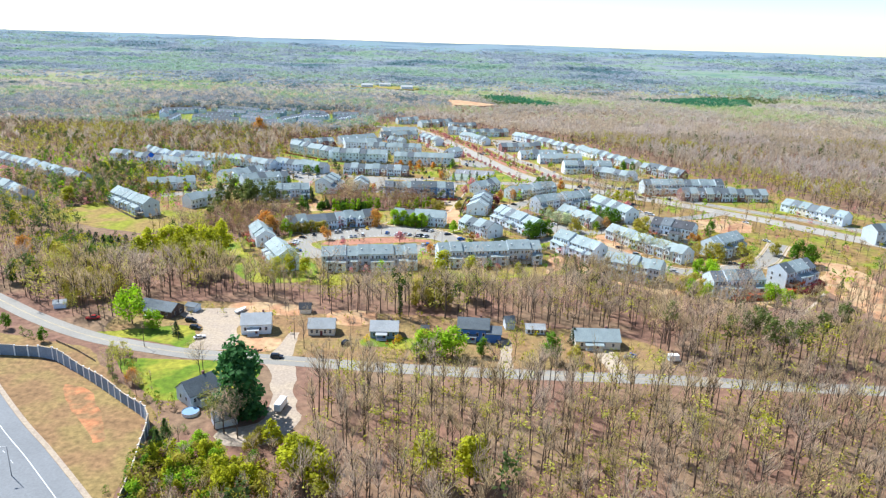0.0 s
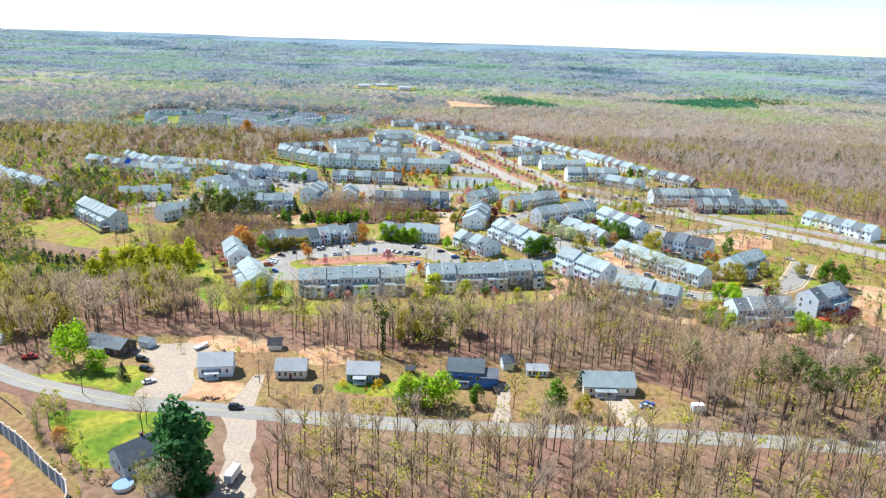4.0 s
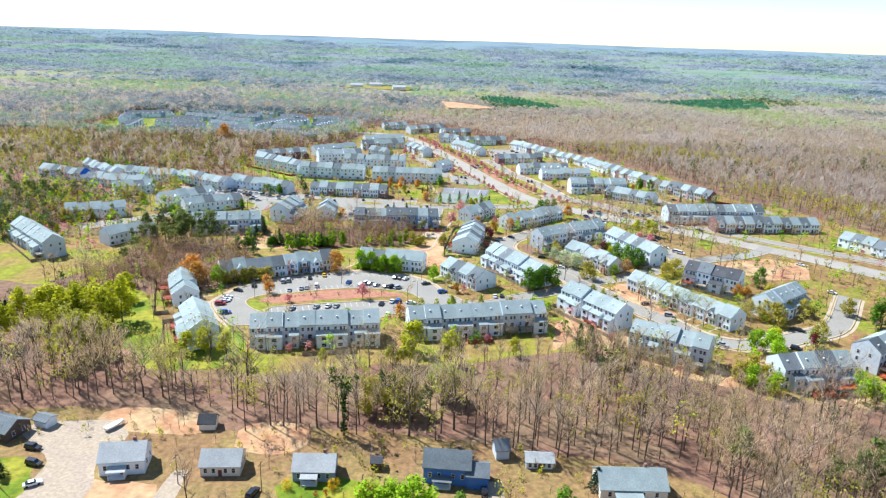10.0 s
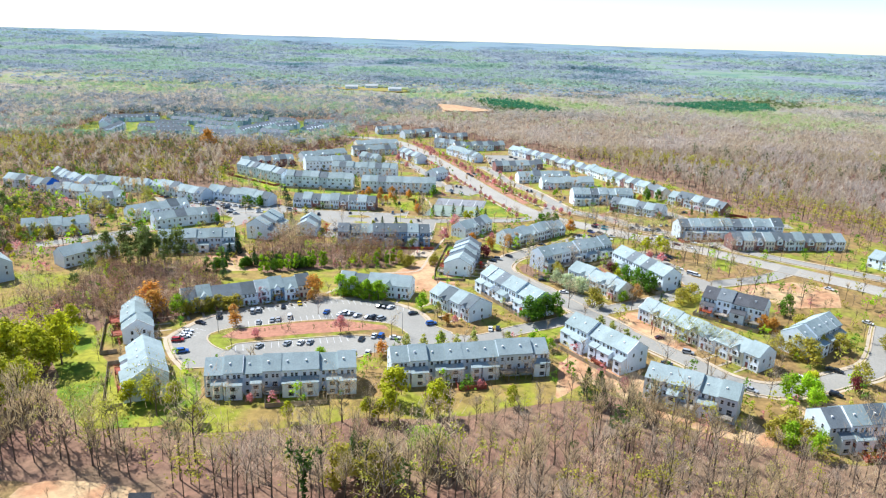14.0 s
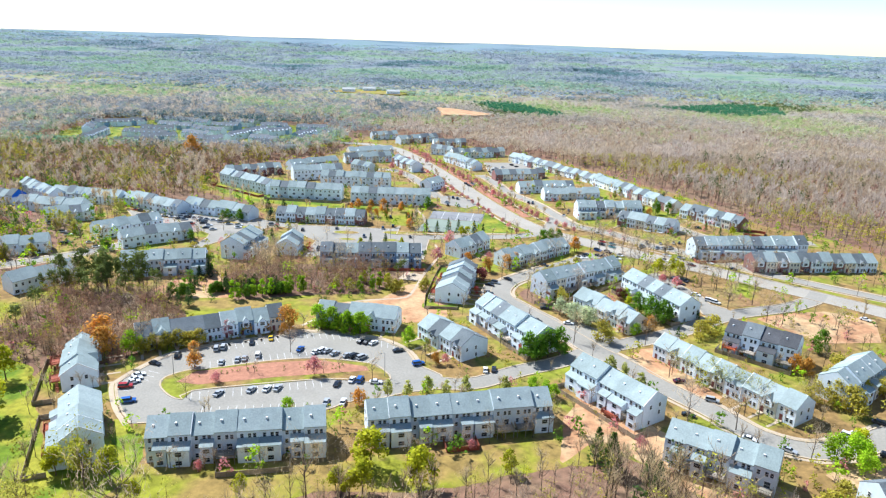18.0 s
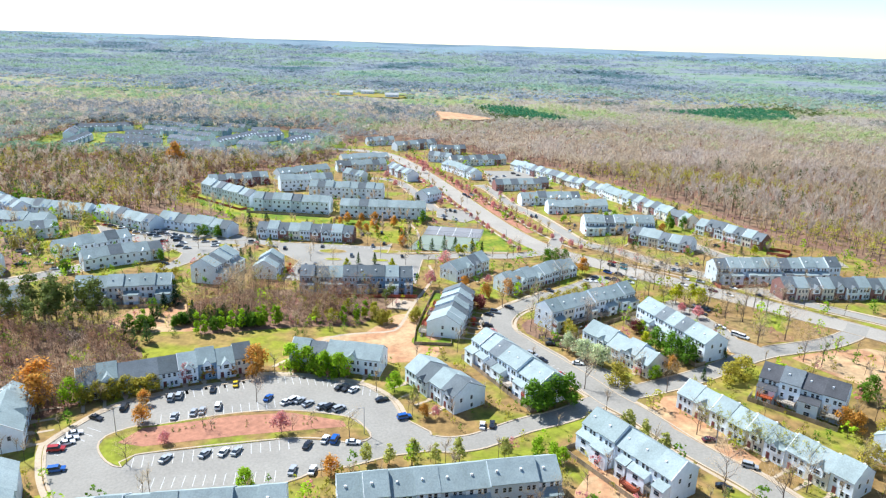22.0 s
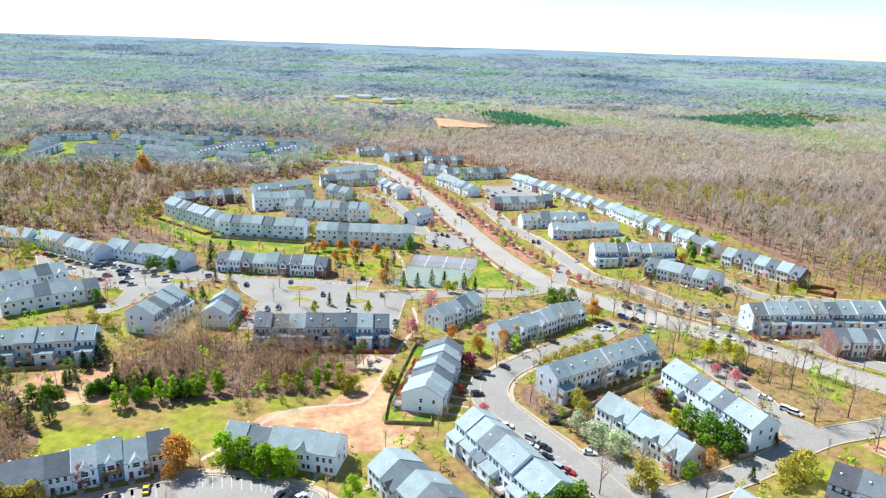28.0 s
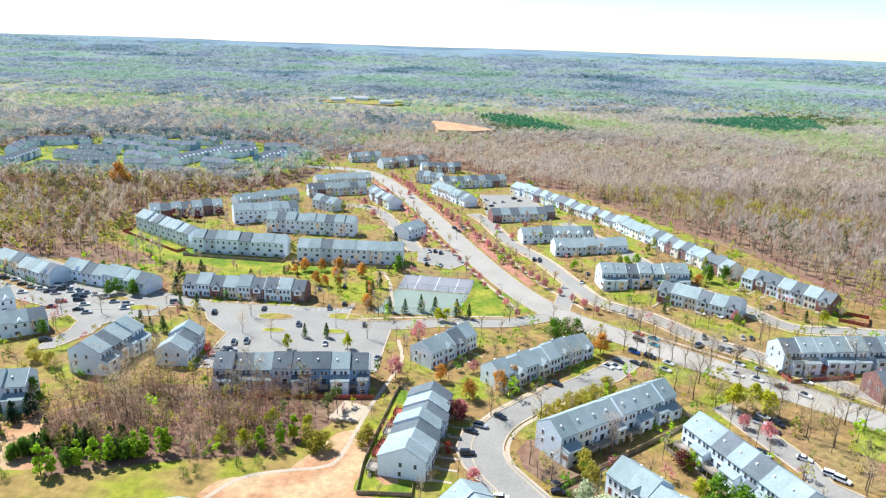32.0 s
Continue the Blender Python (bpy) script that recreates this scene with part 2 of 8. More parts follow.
def ribbon(name, line, a, b, lift, material, label="", category="", parent=None, thick=0.0, closed=False):
    """A strip along a line, from a to b metres to its left; thick strips stand up like a kerb."""
    verts, faces = [], []
    for c, s in sides(line, closed):
        for off in (a, b):
            q = c + s * off
            z = lie(q.x, q.y)
            verts.append((q.x, q.y, z + lift))
            if thick:
                verts.append((q.x, q.y, z + lift - thick))
    k = 4 if thick else 2
    n = len(line)
    for i in range(n if closed else n - 1):
        u, w = i * k, ((i + 1) % n) * k
        if thick:
            faces += [(u + 2, u, w, w + 2), (u, u + 1, w + 1, w), (u + 3, u + 2, w + 2, w + 3)]
        else:
            faces.append((u + 1, u, w, w + 1))
    ob = mesh_object(name, verts, faces, material, parent)
    return tagged(ob, label, category, kind="" if parent else "structure")


def road(name, pts, width, label, lift=0.09, kerb=True, edge=None, middle=None):
    line = along(pts)
    w = width / 2
    PAVED.append((line, w))
    ob = ribbon(name, line, w, -w, lift, ASPHALT, label, "road")
    if kerb:
        for s in (1, -1):
            a, b = (w + 0.45, w) if s > 0 else (-w, -w - 0.45)
            ribbon("kerb", line, a, b, lift + 0.14, CONCRETE, parent=ob, thick=0.3)
        if width < 12:
            ribbon("pavement", line, w + 2.2, w + 0.9, lift - 0.02, CONCRETE, parent=ob)
            ribbon("pavement", line, -w - 0.9, -w - 2.2, lift - 0.02, CONCRETE, parent=ob)
    if edge:
        for off in (w - 0.35, -w + 0.5):
            ribbon("edge_line", line, off, off - 0.15, lift + 0.02, edge, parent=ob)
    if middle:
        for off in (0.3, -0.12):
            ribbon("centre_line", line, off, off - 0.18, lift + 0.02, middle, parent=ob)
    return ob


# ---- ground cover ----
patch("lawn", [(-75, 338), (-15, 345), (20, 350), (58, 364), (84, 349), (95, 335), (120, 325), (150, 318), (215, 343), (300, 425), (316, 478), (262, 603), (234, 630), (210, 712), (176, 780), (130, 880), (95, 905), (40, 985), (-40, 1030), (-90, 1020), (-100, 900), (-175, 790), (-185, 720), (-165, 690), (-120, 660), (-200, 665), (-330, 690), (-420, 640), (-420, 590), (-300, 505), (-250, 500), (-262, 440), (-185, 405), (-160, 440), (-120, 478), (-80, 431), (-100, 412), (-125, 400), (-105, 340)], 0.03, YARD, "thin green and tan lawn between the townhouse rows", "lawn")
patch("lawn", [(-420, 930), (-440, 1060), (-330, 1160), (-200, 1120), (-110, 1040), (-105, 960), (-190, 885), (-340, 890)], 0.03, LAWN, "thin lawn and bare soil between the far townhouses", "lawn")
patch("woodland_floor", [(-440, 600), (-400, 660), (-330, 695), (-240, 672), (-250, 640), (-215, 600), (-200, 540), (-180, 500), (-200, 490), (-238, 476), (-262, 462), (-300, 500), (-345, 520)], 0.04, GROUND, "leaf-strewn floor of the evergreen wood between terraces", "woodland floor")
patch("field", [(-262, 440), (-185, 405), (-160, 440), (-165, 480), (-200, 440), (-235, 478), (-255, 470)], 0.045, FIELD, "open field of dry tan grass", "field")
patch("field", [(-80, 433), (-40, 446), (3, 452), (22, 470), (16, 500), (-4, 512), (-14, 486), (-60, 478), (-115, 472), (-95, 455)], 0.045, FIELD, "grassy slope with dry and green patches behind the townhouses", "field")
patch("bare_ground", [(-26, 455), (4, 452), (22, 462), (17, 498), (2, 500), (-10, 480), (-30, 470)], 0.055, CLAY, "bare reddish earth beside the footpath", "bare ground")
patch("bare_ground", [(-118, 474), (-80, 476), (-88, 500), (-110, 505)], 0.055, CLAY, "bare reddish earth on the slope", "bare ground")
patch("bare_ground", [(-95, 503), (-75, 525), (-14, 531), (10, 520), (-2, 505), (-14, 486), (-41, 482), (-77, 471)], 0.06, GROUND, "reddish leaf-strewn floor of the ravine wood", "bare ground")
patch("bare_ground", [(56, 352), (72, 395), (92, 372), (120, 340), (120, 325), (95, 336), (84, 350), (70, 362)], 0.05, CLAY, "reddish earth behind the townhouses", "bare ground")
patch("lawn", [(-74, 341), (-15, 347), (20, 352), (58, 364), (70, 353), (50, 347), (18, 336), (-10, 334), (-30, 327), (-68, 323)], 0.045, FIELD, "rough tan and green grass between the terrace and the wood", "lawn")
patch("lawn", [(48, 662), (58, 640), (74, 614), (64, 604), (52, 602), (41, 603), (44, 630)], 0.06, LAWN, "bright green lawn beside the sports courts", "lawn")
patch("lawn", [(-160, 735), (-112, 690), (-55, 670), (-30, 668), (-30, 655), (-70, 650), (-140, 680), (-168, 715)], 0.06, LAWN, "mown green bank behind the fenced yards", "lawn")
patch("field", [(-70, 650), (12, 665), (8, 630), (0, 606), (-20, 622), (-95, 628), (-110, 645)], 0.05, FIELD, "tan grass with scattered young trees", "field")
patch("lawn", [(-150, 404), (-129.9, 399), (-113.8, 374), (-101, 356), (-93, 347), (-77, 345), (-84, 366), (-76, 362), (-66, 344), (-70, 328), (-86, 323), (-98, 325), (-112, 340), (-124, 360), (-140, 384)], 0.06, LAWN, "bright spring lawn beside the end terraces", "lawn")
patch("lawn", [(-150, 256), (-128, 262), (-108, 268), (-98, 250), (-100, 246), (-130, 254)], 0.05, LAWN, "green front lawn by the country road", "lawn")
patch("lawn", [(-122, 234), (-100, 236), (-72, 233), (-66, 226), (-73, 214), (-88, 205), (-96, 206), (-104, 214), (-112, 220)], 0.05, LAWN, "green lawn beside the house with a pool", "lawn")
patch("yard", [(-140, 262), (-132, 292), (-95, 295), (-54, 285), (-22, 288), (32, 281), (84, 268), (84, 240), (-60, 241), (-100, 247)], 0.03, VERGE, "tan grass yards along the country road", "yard")
patch("gravel_drive", [(-116, 281), (-110, 287), (-92, 288), (-84, 281), (-86, 266), (-83, 256), (-84, 246), (-99, 246), (-99, 256), (-101, 266), (-106, 272)], 0.06, GRAVEL, "pale gravel drive and turning place", "driveway")
patch("gravel_drive", [(-63, 264), (-59.5, 264), (-58.5, 252), (-57.5, 240), (-66.5, 240), (-64.5, 252)], 0.06, GRAVEL, "pale gravel drive beside the white house", "driveway")
patch("gravel_drive", [(24.7, 264), (29.4, 264), (29, 250), (29, 237), (22, 237), (24, 250)], 0.06, GRAVEL, "pale gravel drive by the blue house", "driveway")
patch("bare_ground", [(-94, 286), (-80, 282), (-62, 284), (-66, 294), (-84, 297), (-97, 293)], 0.05, CLAY, "mound of bare red clay at the wood's edge", "bare ground")
patch("bare_ground", [(-86, 258), (-66, 257), (-67, 246), (-84, 247)], 0.05, CLAY, "bare red clay front yard", "bare ground")
patch("bare_ground", [(-50, 288), (-30, 290), (-30, 276), (-48, 274)], 0.05, CLAY, "bare clay behind the small house", "bare ground")
patch("concrete_drive", [(62, 257), (71, 257), (74, 236), (66, 236)], 0.06, CONCRETE, "pale concrete driveway of the rambler", "driveway")
patch("lawn", [(-8, 252), (-32, 254), (-30, 262), (-10, 262)], 0.06, LAWN, "small green lawn before the cottage", "lawn")
patch("gravel_drive", [(-66, 237), (-56, 237), (-51, 215), (-45, 196), (-48, 185), (-56, 179), (-67, 182), (-68, 188), (-58, 193), (-57, 205), (-61, 222)], 0.06, GRAVEL, "pale dirt drive beside the big pine", "driveway")
patch("field", [(-168, 234), (-146, 231), (-127, 218), (-107, 202), (-94, 190), (-90, 178), (-86, 150), (-92, 152), (-124, 172), (-186, 226), (-200, 238)], 0.05, VERGE, "dry tan grass verge between highway and noise wall", "verge")
patch("verge", [(-330, 385), (-300, 358), (-250, 312), (-226, 284), (-200, 262), (-170, 252), (-140, 244), (-128, 232), (-110, 214), (-92, 196), (-96, 190), (-128, 218), (-147, 232.5), (-215, 234), (-270, 290)], 0.035, VERGE, "tan grass bank with shrubs between noise wall and road", "verge")
patch("bare_ground", [(-131, 214), (-124, 212), (-114, 202), (-106, 190), (-101, 180), (-104, 179), (-111, 188), (-120, 198), (-128, 207)], 0.06, STAINED, "long streak of red clay on the verge", "bare ground")
for x, y, r in ((150, 345, 14), (165, 318, 10), (215, 352, 16), (225, 380, 14)):
    patch("bare_ground", [(x + r * math.cos(a) * (1 + 0.2 * math.sin(3 * a)), y + 0.7 * r * math.sin(a)) for a in (k * math.tau / 14 for k in range(14))], 0.055, CLAY, "reddish bare earth by the townhouses", "bare ground")

# ---- roads ----
road("country_road", [(-330, 362), (-228.6, 306.3), (-201.6, 289.3), (-176.1, 272.2), (-150.1, 257.5), (-130.7, 249.7), (-100, 241.6), (-81.9, 240), (-36.8, 236), (1.5, 233.5), (44.6, 232.8), (87.7, 232.2), (129.7, 230), (166.3, 229), (260, 226), (400, 222)], 8.0, "grey two-lane country road with a faded yellow line", kerb=False, middle=LINE_YELLOW)
road("boulevard", [(-160, 985), (-105, 972), (-68, 964), (-44, 946), (-17.5, 892), (16.5, 796), (50, 690), (70, 636), (88, 604), (114, 577), (130, 560), (150, 540), (170, 521), (200, 492), (250, 450), (320, 400)], 14.0, "wide pale asphalt boulevard with kerbs", lift=0.10).data.materials[0] = ASPHALT_PALE
for off, w in ((-13, 8), (12, 6)):
    ribbon("verge", along([(-32, 922), (-17.5, 892), (16.5, 796), (50, 690), (67, 643)] if off > 0 else [(-32, 922), (-17.5, 892), (16.5, 796), (34, 740)]), off + w / 2, off - w / 2, 0.07, MULCH, "strip of reddish mulch under the pink street trees", "verge")
road("service_road", [(50, 800), (58.7, 779.9), (71.3, 729), (88.3, 689.3), (98.9, 651.8), (108.1, 622.7), (127.5, 602.7), (143, 577), (158, 562), (172, 545), (200, 515), (250, 478), (300, 440)], 7.5, "asphalt service road beside the boulevard", lift=0.09)
road("street", [(114, 777), (138, 707), (155, 650), (172, 617.7), (186.4, 590.9), (212, 588), (250, 585)], 7.0, "asphalt lane before the brick-fronted row", lift=0.08)
road("street", [(99, 651), (88, 612)], 8.0, "short asphalt link to the boulevard", lift=0.11, kerb=False)
road("street", [(76, 532), (61, 517.5), (53, 508), (48.6, 496), (49.4, 485), (56.5, 472.5), (65.2, 459), (75.9, 441.5), (82.6, 429), (91, 417.8), (102.1, 399.7), (114, 384), (123.7, 368.8), (137.2, 362), (151.5, 365), (167, 372), (190, 385), (215, 420)], 9.5, "asphalt neighbourhood street with parked cars", lift=0.08)
road("street", [(79.7, 428.9), (90, 433.5), (101, 438), (116.7, 445.2), (129.4, 452.3), (141.7, 460), (152.7, 465.5), (166.5, 469.4), (182, 474), (198, 484), (206, 494)], 8.5, "asphalt side street to the boulevard", lift=0.12, kerb=False)
road("street", [(12, 402), (22, 397.5), (33.6, 399.1), (49.4, 409.3), (66, 418), (80, 429)], 8.0, "asphalt street to the parking loop", lift=0.12, kerb=False)
road("street", [(85.4, 606), (62, 595.1), (31.4, 592), (11.6, 587.3), (-13.3, 585.7), (-38.2, 586), (-68.2, 596), (-89.9, 606), (-118, 601), (-147.7, 612), (-181.6, 640), (-215, 650)], 9.0, "pale asphalt cross street", lift=0.11, kerb=False)
road("street", [(-90, 606), (-118, 598), (-137, 590), (-170, 545), (-195, 520), (-215, 505)], 9.0, "asphalt lane between townhouse rows", lift=0.10)
road("street", [(14, 700), (2, 740), (-16, 790), (-34, 812), (-60, 808)], 7.0, "asphalt lane among the far townhouses", lift=0.09)
road("highway", [(-336, 366), (-256, 294), (-157, 193), (-124, 162), (-98, 137), (-46, 86), (34, 4), (174, -136), (394, -356)], 30, "grey multi-lane highway with white lines", lift=0.10, kerb=False).data.materials[0] = ASPHALT_GREY


def spread_line(bx, by, dx, dy, n, step, length, width, lift, parent, slant=0):
    """Parking lines, each a thin strip."""
    d = Vector((dx, dy, 0)).normalized()
    s = Vector((-d.y, d.x, 0))
    for k in range(n):
        a = Vector((bx, by, 0)) + d * step * k
        b = a + s * length + d * slant
        w = d * width / 2
        c = [a - w, a + w, b + w, b - w]
        mesh_object("parking_line", [(v.x, v.y, lie(v.x, v.y) + lift) for v in c], [(0, 1, 2, 3)], LINE, parent)


lot = patch("parking_lot", [(-78, 364), (-86.8, 375.1), (-94.2, 388.9), (-92.9, 394), (-88.3, 406.1), (-82.3, 415), (-68.1, 424), (-49.6, 432.2), (-41.9, 438.2), (-19.6, 437.2), (-3.8, 432.2), (6.2, 422.5), (10.5, 412), (20, 404), (22, 394), (8, 390), (-3, 384), (-12, 382), (-16, 378), (-22, 374), (-50, 369)], 0.10, ASPHALT, "asphalt parking loop with painted stalls", "parking lot")
island = patch("grass_island", [(-78.7, 388.9), (-79.3, 395.1), (-73, 401), (-67.7, 402), (-44.6, 411), (-26.6, 414), (-7.4, 411.2), (-1, 405.2), (1.5, 399.6), (-4.1, 396.4), (-22.5, 397.7), (-66.1, 386), (-67.4, 379.8), (-73, 382.3)], 0.24, YARD, "grassy kerbed island in the parking loop", "island")
patch("mulch_bed", [(-74, 391.5), (-70.1, 399.9), (-44.1, 409.1), (-26.2, 412.3), (-8.5, 408.4), (-7, 405.2), (-38.8, 398), (-65.7, 390.2)], 0.28, MULCH, "reddish mulch bed with low shrubs on the island", "mulch bed")
ring = along([(-78.7, 388.9), (-79.3, 395.1), (-73, 401), (-67.7, 402), (-44.6, 411), (-26.6, 414), (-7.4, 411.2), (-1, 405.2), (1.5, 399.6), (-4.1, 396.4), (-22.5, 397.7), (-66.1, 386), (-67.4, 379.8), (-73, 382.3)], 3, True)
ribbon("kerb", ring, 0.3, -0.3, 0.27, CONCRETE, "pale concrete kerb round the island", "kerb", thick=0.3, closed=True)
rim = along([(-78, 364), (-86.8, 375.1), (-94.2, 388.9), (-92.9, 394), (-88.3, 406.1), (-82.3, 415), (-68.1, 424), (-49.6, 432.2), (-41.9, 438.2), (-19.6, 437.2), (-3.8, 432.2), (6.2, 422.5), (10.5, 412)], 4)
ribbon("kerb", rim, 0.35, 0.0, 0.24, CONCRETE, "pale concrete kerb round the parking loop", "kerb", thick=0.3)
ribbon("pavement", rim, 2.2, 0.6, 0.12, CONCRETE, "pale concrete pavement round the parking loop", "pavement")
spread_line(-66, 384.6, 43.6, 12.7, 17, 2.75, -5.4, 0.14, 0.13, lot)
spread_line(-66, 403.6, 41, 14.4, 15, 2.75, 5.2, 0.14, 0.13, lot)
spread_line(-66, 424.2, 17.5, 8, 8, 2.75, -5.4, 0.14, 0.13, lot)
spread_line(-40, 437.6, 20, -0.8, 9, 2.75, -5.2, 0.14, 0.13, lot, 2.0)
spread_line(-18, 436, 16, -5, 8, 2.75, -5.2, 0.14, 0.13, lot, 2.0)
spread_line(-22, 415, 14, -3, 6, 2.75, 5.0, 0.14, 0.13, lot, 1.5)
spread_line(-92.5, 386, 4, 10, 6, 2.9, -5.4, 0.14, 0.13, lot)
spread_line(-58, 370, 42, 7, 14, 2.75, 5.2, 0.14, 0.13, lot)

lot_two = patch("parking_lot", [(-208, 655), (-190, 662), (-150, 640), (-92, 611), (-97, 588), (-110, 584), (-150, 607), (-196, 634)], 0.13, ASPHALT, "asphalt parking court between white rows", "parking lot")
spread_line(-185, 655, 42, -21, 14, 2.8, -5.2, 0.14, 0.16, lot_two)
spread_line(-180, 630, 42, -21, 14, 2.8, 5.2, 0.14, 0.16, lot_two)
lot_three = patch("parking_lot", [(-80, 604), (-75, 606), (-15, 604), (-10, 612), (-12, 575), (-60, 573), (-72, 586)], 0.13, ASPHALT, "asphalt parking court before the dark-fronted row", "parking lot")
spread_line(-45, 606, 32, -1, 12, 2.8, -5.2, 0.14, 0.16, lot_three)
spread_line(-52, 545, 50, 2, 16, 2.8, 5.2, 0.14, 0.16, lot_three)
patch("parking_lot", [(-60, 540), (8, 542), (10, 586), (-58, 583)], 0.10, ASPHALT, "asphalt parking court behind the dark-roofed row", "parking lot")
patch("parking_lot", [(-200, 630.5), (-183, 621), (-167.5, 611.5), (-154.7, 616), (-133.1, 613), (-109.1, 601), (-94.2, 588.3), (-107.6, 583.5), (-113.1, 576.2), (-113.3, 566.7), (-120.7, 551.3), (-128, 549), (-124, 568.8), (-125.5, 578.4), (-139.8, 590.6), (-163.4, 599.2), (-188.3, 612.5)], 0.14, ASPHALT, "broad asphalt parking court with many cars", "parking lot")
patch("parking_lot", [(14.6, 708), (30, 706), (45, 690), (44, 680), (35, 668), (16, 680)], 0.12, ASPHALT, "small asphalt parking court by the sports courts", "parking lot")
patch("parking_lot", [(57, 869), (95, 872), (101, 842), (112, 800), (100, 790), (60, 800)], 0.12, ASPHALT, "asphalt parking court among brick rows", "parking lot")
patch("parking_lot", [(66, 516), (56.5, 517), (64, 527), (89.6, 548), (104, 562), (113, 556), (100, 541), (79, 528)], 0.13, ASPHALT, "asphalt court with parked cars", "parking lot")
patch("parking_lot", [(127, 520), (134, 524), (140.4, 507), (146.3, 488), (146.6, 478), (152, 472), (156, 463), (146, 459), (139, 466), (139.5, 482), (133, 502)], 0.13, ASPHALT, "asphalt parking strip beside the boulevard", "parking lot")
stalls = patch("parking_lot", [(45, 507), (41, 504), (38.6, 493), (40.9, 484), (47, 474), (52, 462), (60, 452), (69, 440), (75.5, 431), (80, 437), (72, 461), (61, 477), (54, 488), (53.5, 495)], 0.125, ASPHALT, "asphalt stalls with painted lines before the white row", "parking lot")
spread_line(55.5, 463.5, 13, -22, 9, 2.75, 4.8, 0.14, 0.15, stalls)
patch("parking_lot", [(70, 452), (78, 462), (98, 436), (90, 426)], 0.13, ASPHALT, "asphalt stalls along the street", "parking lot")
patch("mulch_bed", [(68, 473), (59, 484), (57.5, 493), (61, 499), (67, 502), (72, 490), (82, 466)], 0.1, GROUND, "reddish bark-covered strip inside the street's bend", "mulch bed")
patch("bare_ground", [(140, 530), (151, 512), (162, 494), (171, 480), (169, 475.5), (160, 474.5), (152.5, 474.5), (147.8, 479), (147.4, 488), (141.5, 507), (134.5, 525)], 0.12, VERGE, "bare reddish-brown verge beside the boulevard", "bare ground")
patch("bare_ground", [(161, 461), (168, 464), (180, 467), (196, 470), (215, 462), (205, 440), (181, 438), (173, 445), (166, 453)], 0.1, CLAY, "bare reddish verge before the dark-roofed row", "bare ground")
patch("bare_ground", [(96, 425), (101, 431), (109, 433), (113.4, 416), (116, 404), (121, 394), (116, 389), (106, 402), (99.5, 411)], 0.1, CLAY, "reddish mulch verge with bare trees before the tan row", "bare ground")
patch("field", [(126.5, 446), (144, 454.5), (150, 452), (143, 440), (134, 436), (123, 440)], 0.09, FIELD, "dry grass corner beside the side street", "verge")
patch("field", [(180, 500), (168, 516), (152, 532), (165, 545), (200, 512)], 0.07, FIELD, "dry grass strip beside the boulevard", "verge")
for x, y, r in ((-43, 592, 8), (-12, 595, 8), (-40, 577, 5), (-14, 578, 5), (-105, 596, 7), (-122, 606, 6)):
    patch("grass_island", [(x + r * math.cos(a), y + 0.45 * r * math.sin(a)) for a in (k * math.tau / 16 for k in range(16))], 0.25, FIELD, "kerbed grass island in the parking court", "island")
    ribbon("kerb", [Vector((x + r * math.cos(a), y + 0.45 * r * math.sin(a), 0)) for a in (k * math.tau / 24 for k in range(24))], 0.25, -0.25, 0.28, CONCRETE, "pale concrete kerb round a grass island", "kerb", thick=0.3, closed=True)
road("footpath", [(-40.6, 444.7), (-33, 457), (-26.2, 469.6), (-20, 475.5), (-8, 479), (1.9, 482.1), (5.5, 494.3), (8.7, 514.4), (14.6, 540), (17, 555), (14, 572)], 1.5, "pale concrete footpath winding through the grass", lift=0.09, kerb=False).data.materials[0] = CONCRETE
for pts in ([(9, 600), (4, 640), (-2, 660)], [(-10, 592), (30, 599), (60, 602)], [(67, 612), (37, 694), (5, 792), (-28, 884)], [(100, 612), (82, 650), (67, 700), (40, 775)], [(150, 556), (130, 575), (118, 588)], [(-150, 602), (-118, 592), (-98, 582)]):
    ribbon("pavement", along(pts), 0.8, -0.8, 0.1, CONCRETE, "narrow pale concrete pavement", "pavement")

patch("woodland_floor", [(-181, 408), (-160, 440), (-164, 480), (-108, 468), (-82, 432), (-104, 403)], 0.065, GROUND, "leaf-strewn reddish floor of the small pine wood", "woodland floor")


# kerbs along lots and streets, broken where these open into one another
def edge_kerbs():
    runs = [([Vector((a[0] + (b[0] - a[0]) * k / n, a[1] + (b[1] - a[1]) * k / n, 0)) for a, b in zip(p, p[1:] + p[:1]) for n in [max(1, int(math.hypot(b[0] - a[0], b[1] - a[1]) / 2))] for k in range(n)], p, None) for p in LOTS]
    for line, w in PAVED:
        if 3.5 < w < 5 and line[0].y > 380:
            fine = along([(c.x, c.y) for c in line], 2.0)
            for s in (1, -1):
                runs.append(([c + d * s * (w + 0.2) for c, d in sides(fine)], None, line))
    for pts, lot_, own in runs:
        piece = []
        for c in pts + [None]:
            free = c is not None and not any(o is not lot_ and inside(c.x, c.y, o) for o in LOTS) and not any((c - q).length < w + 0.3 for line, w in PAVED if line is not own for q in line if abs(q.x - c.x) < 12 and abs(q.y - c.y) < 12)
            if free:
                piece.append(c)
                continue
            if len(piece) > 3:
                ribbon("kerb", piece, 0.3, -0.3, 0.26, CONCRETE, "pale concrete kerb along the asphalt", "kerb", thick=0.3)
            piece = []


edge_kerbs()

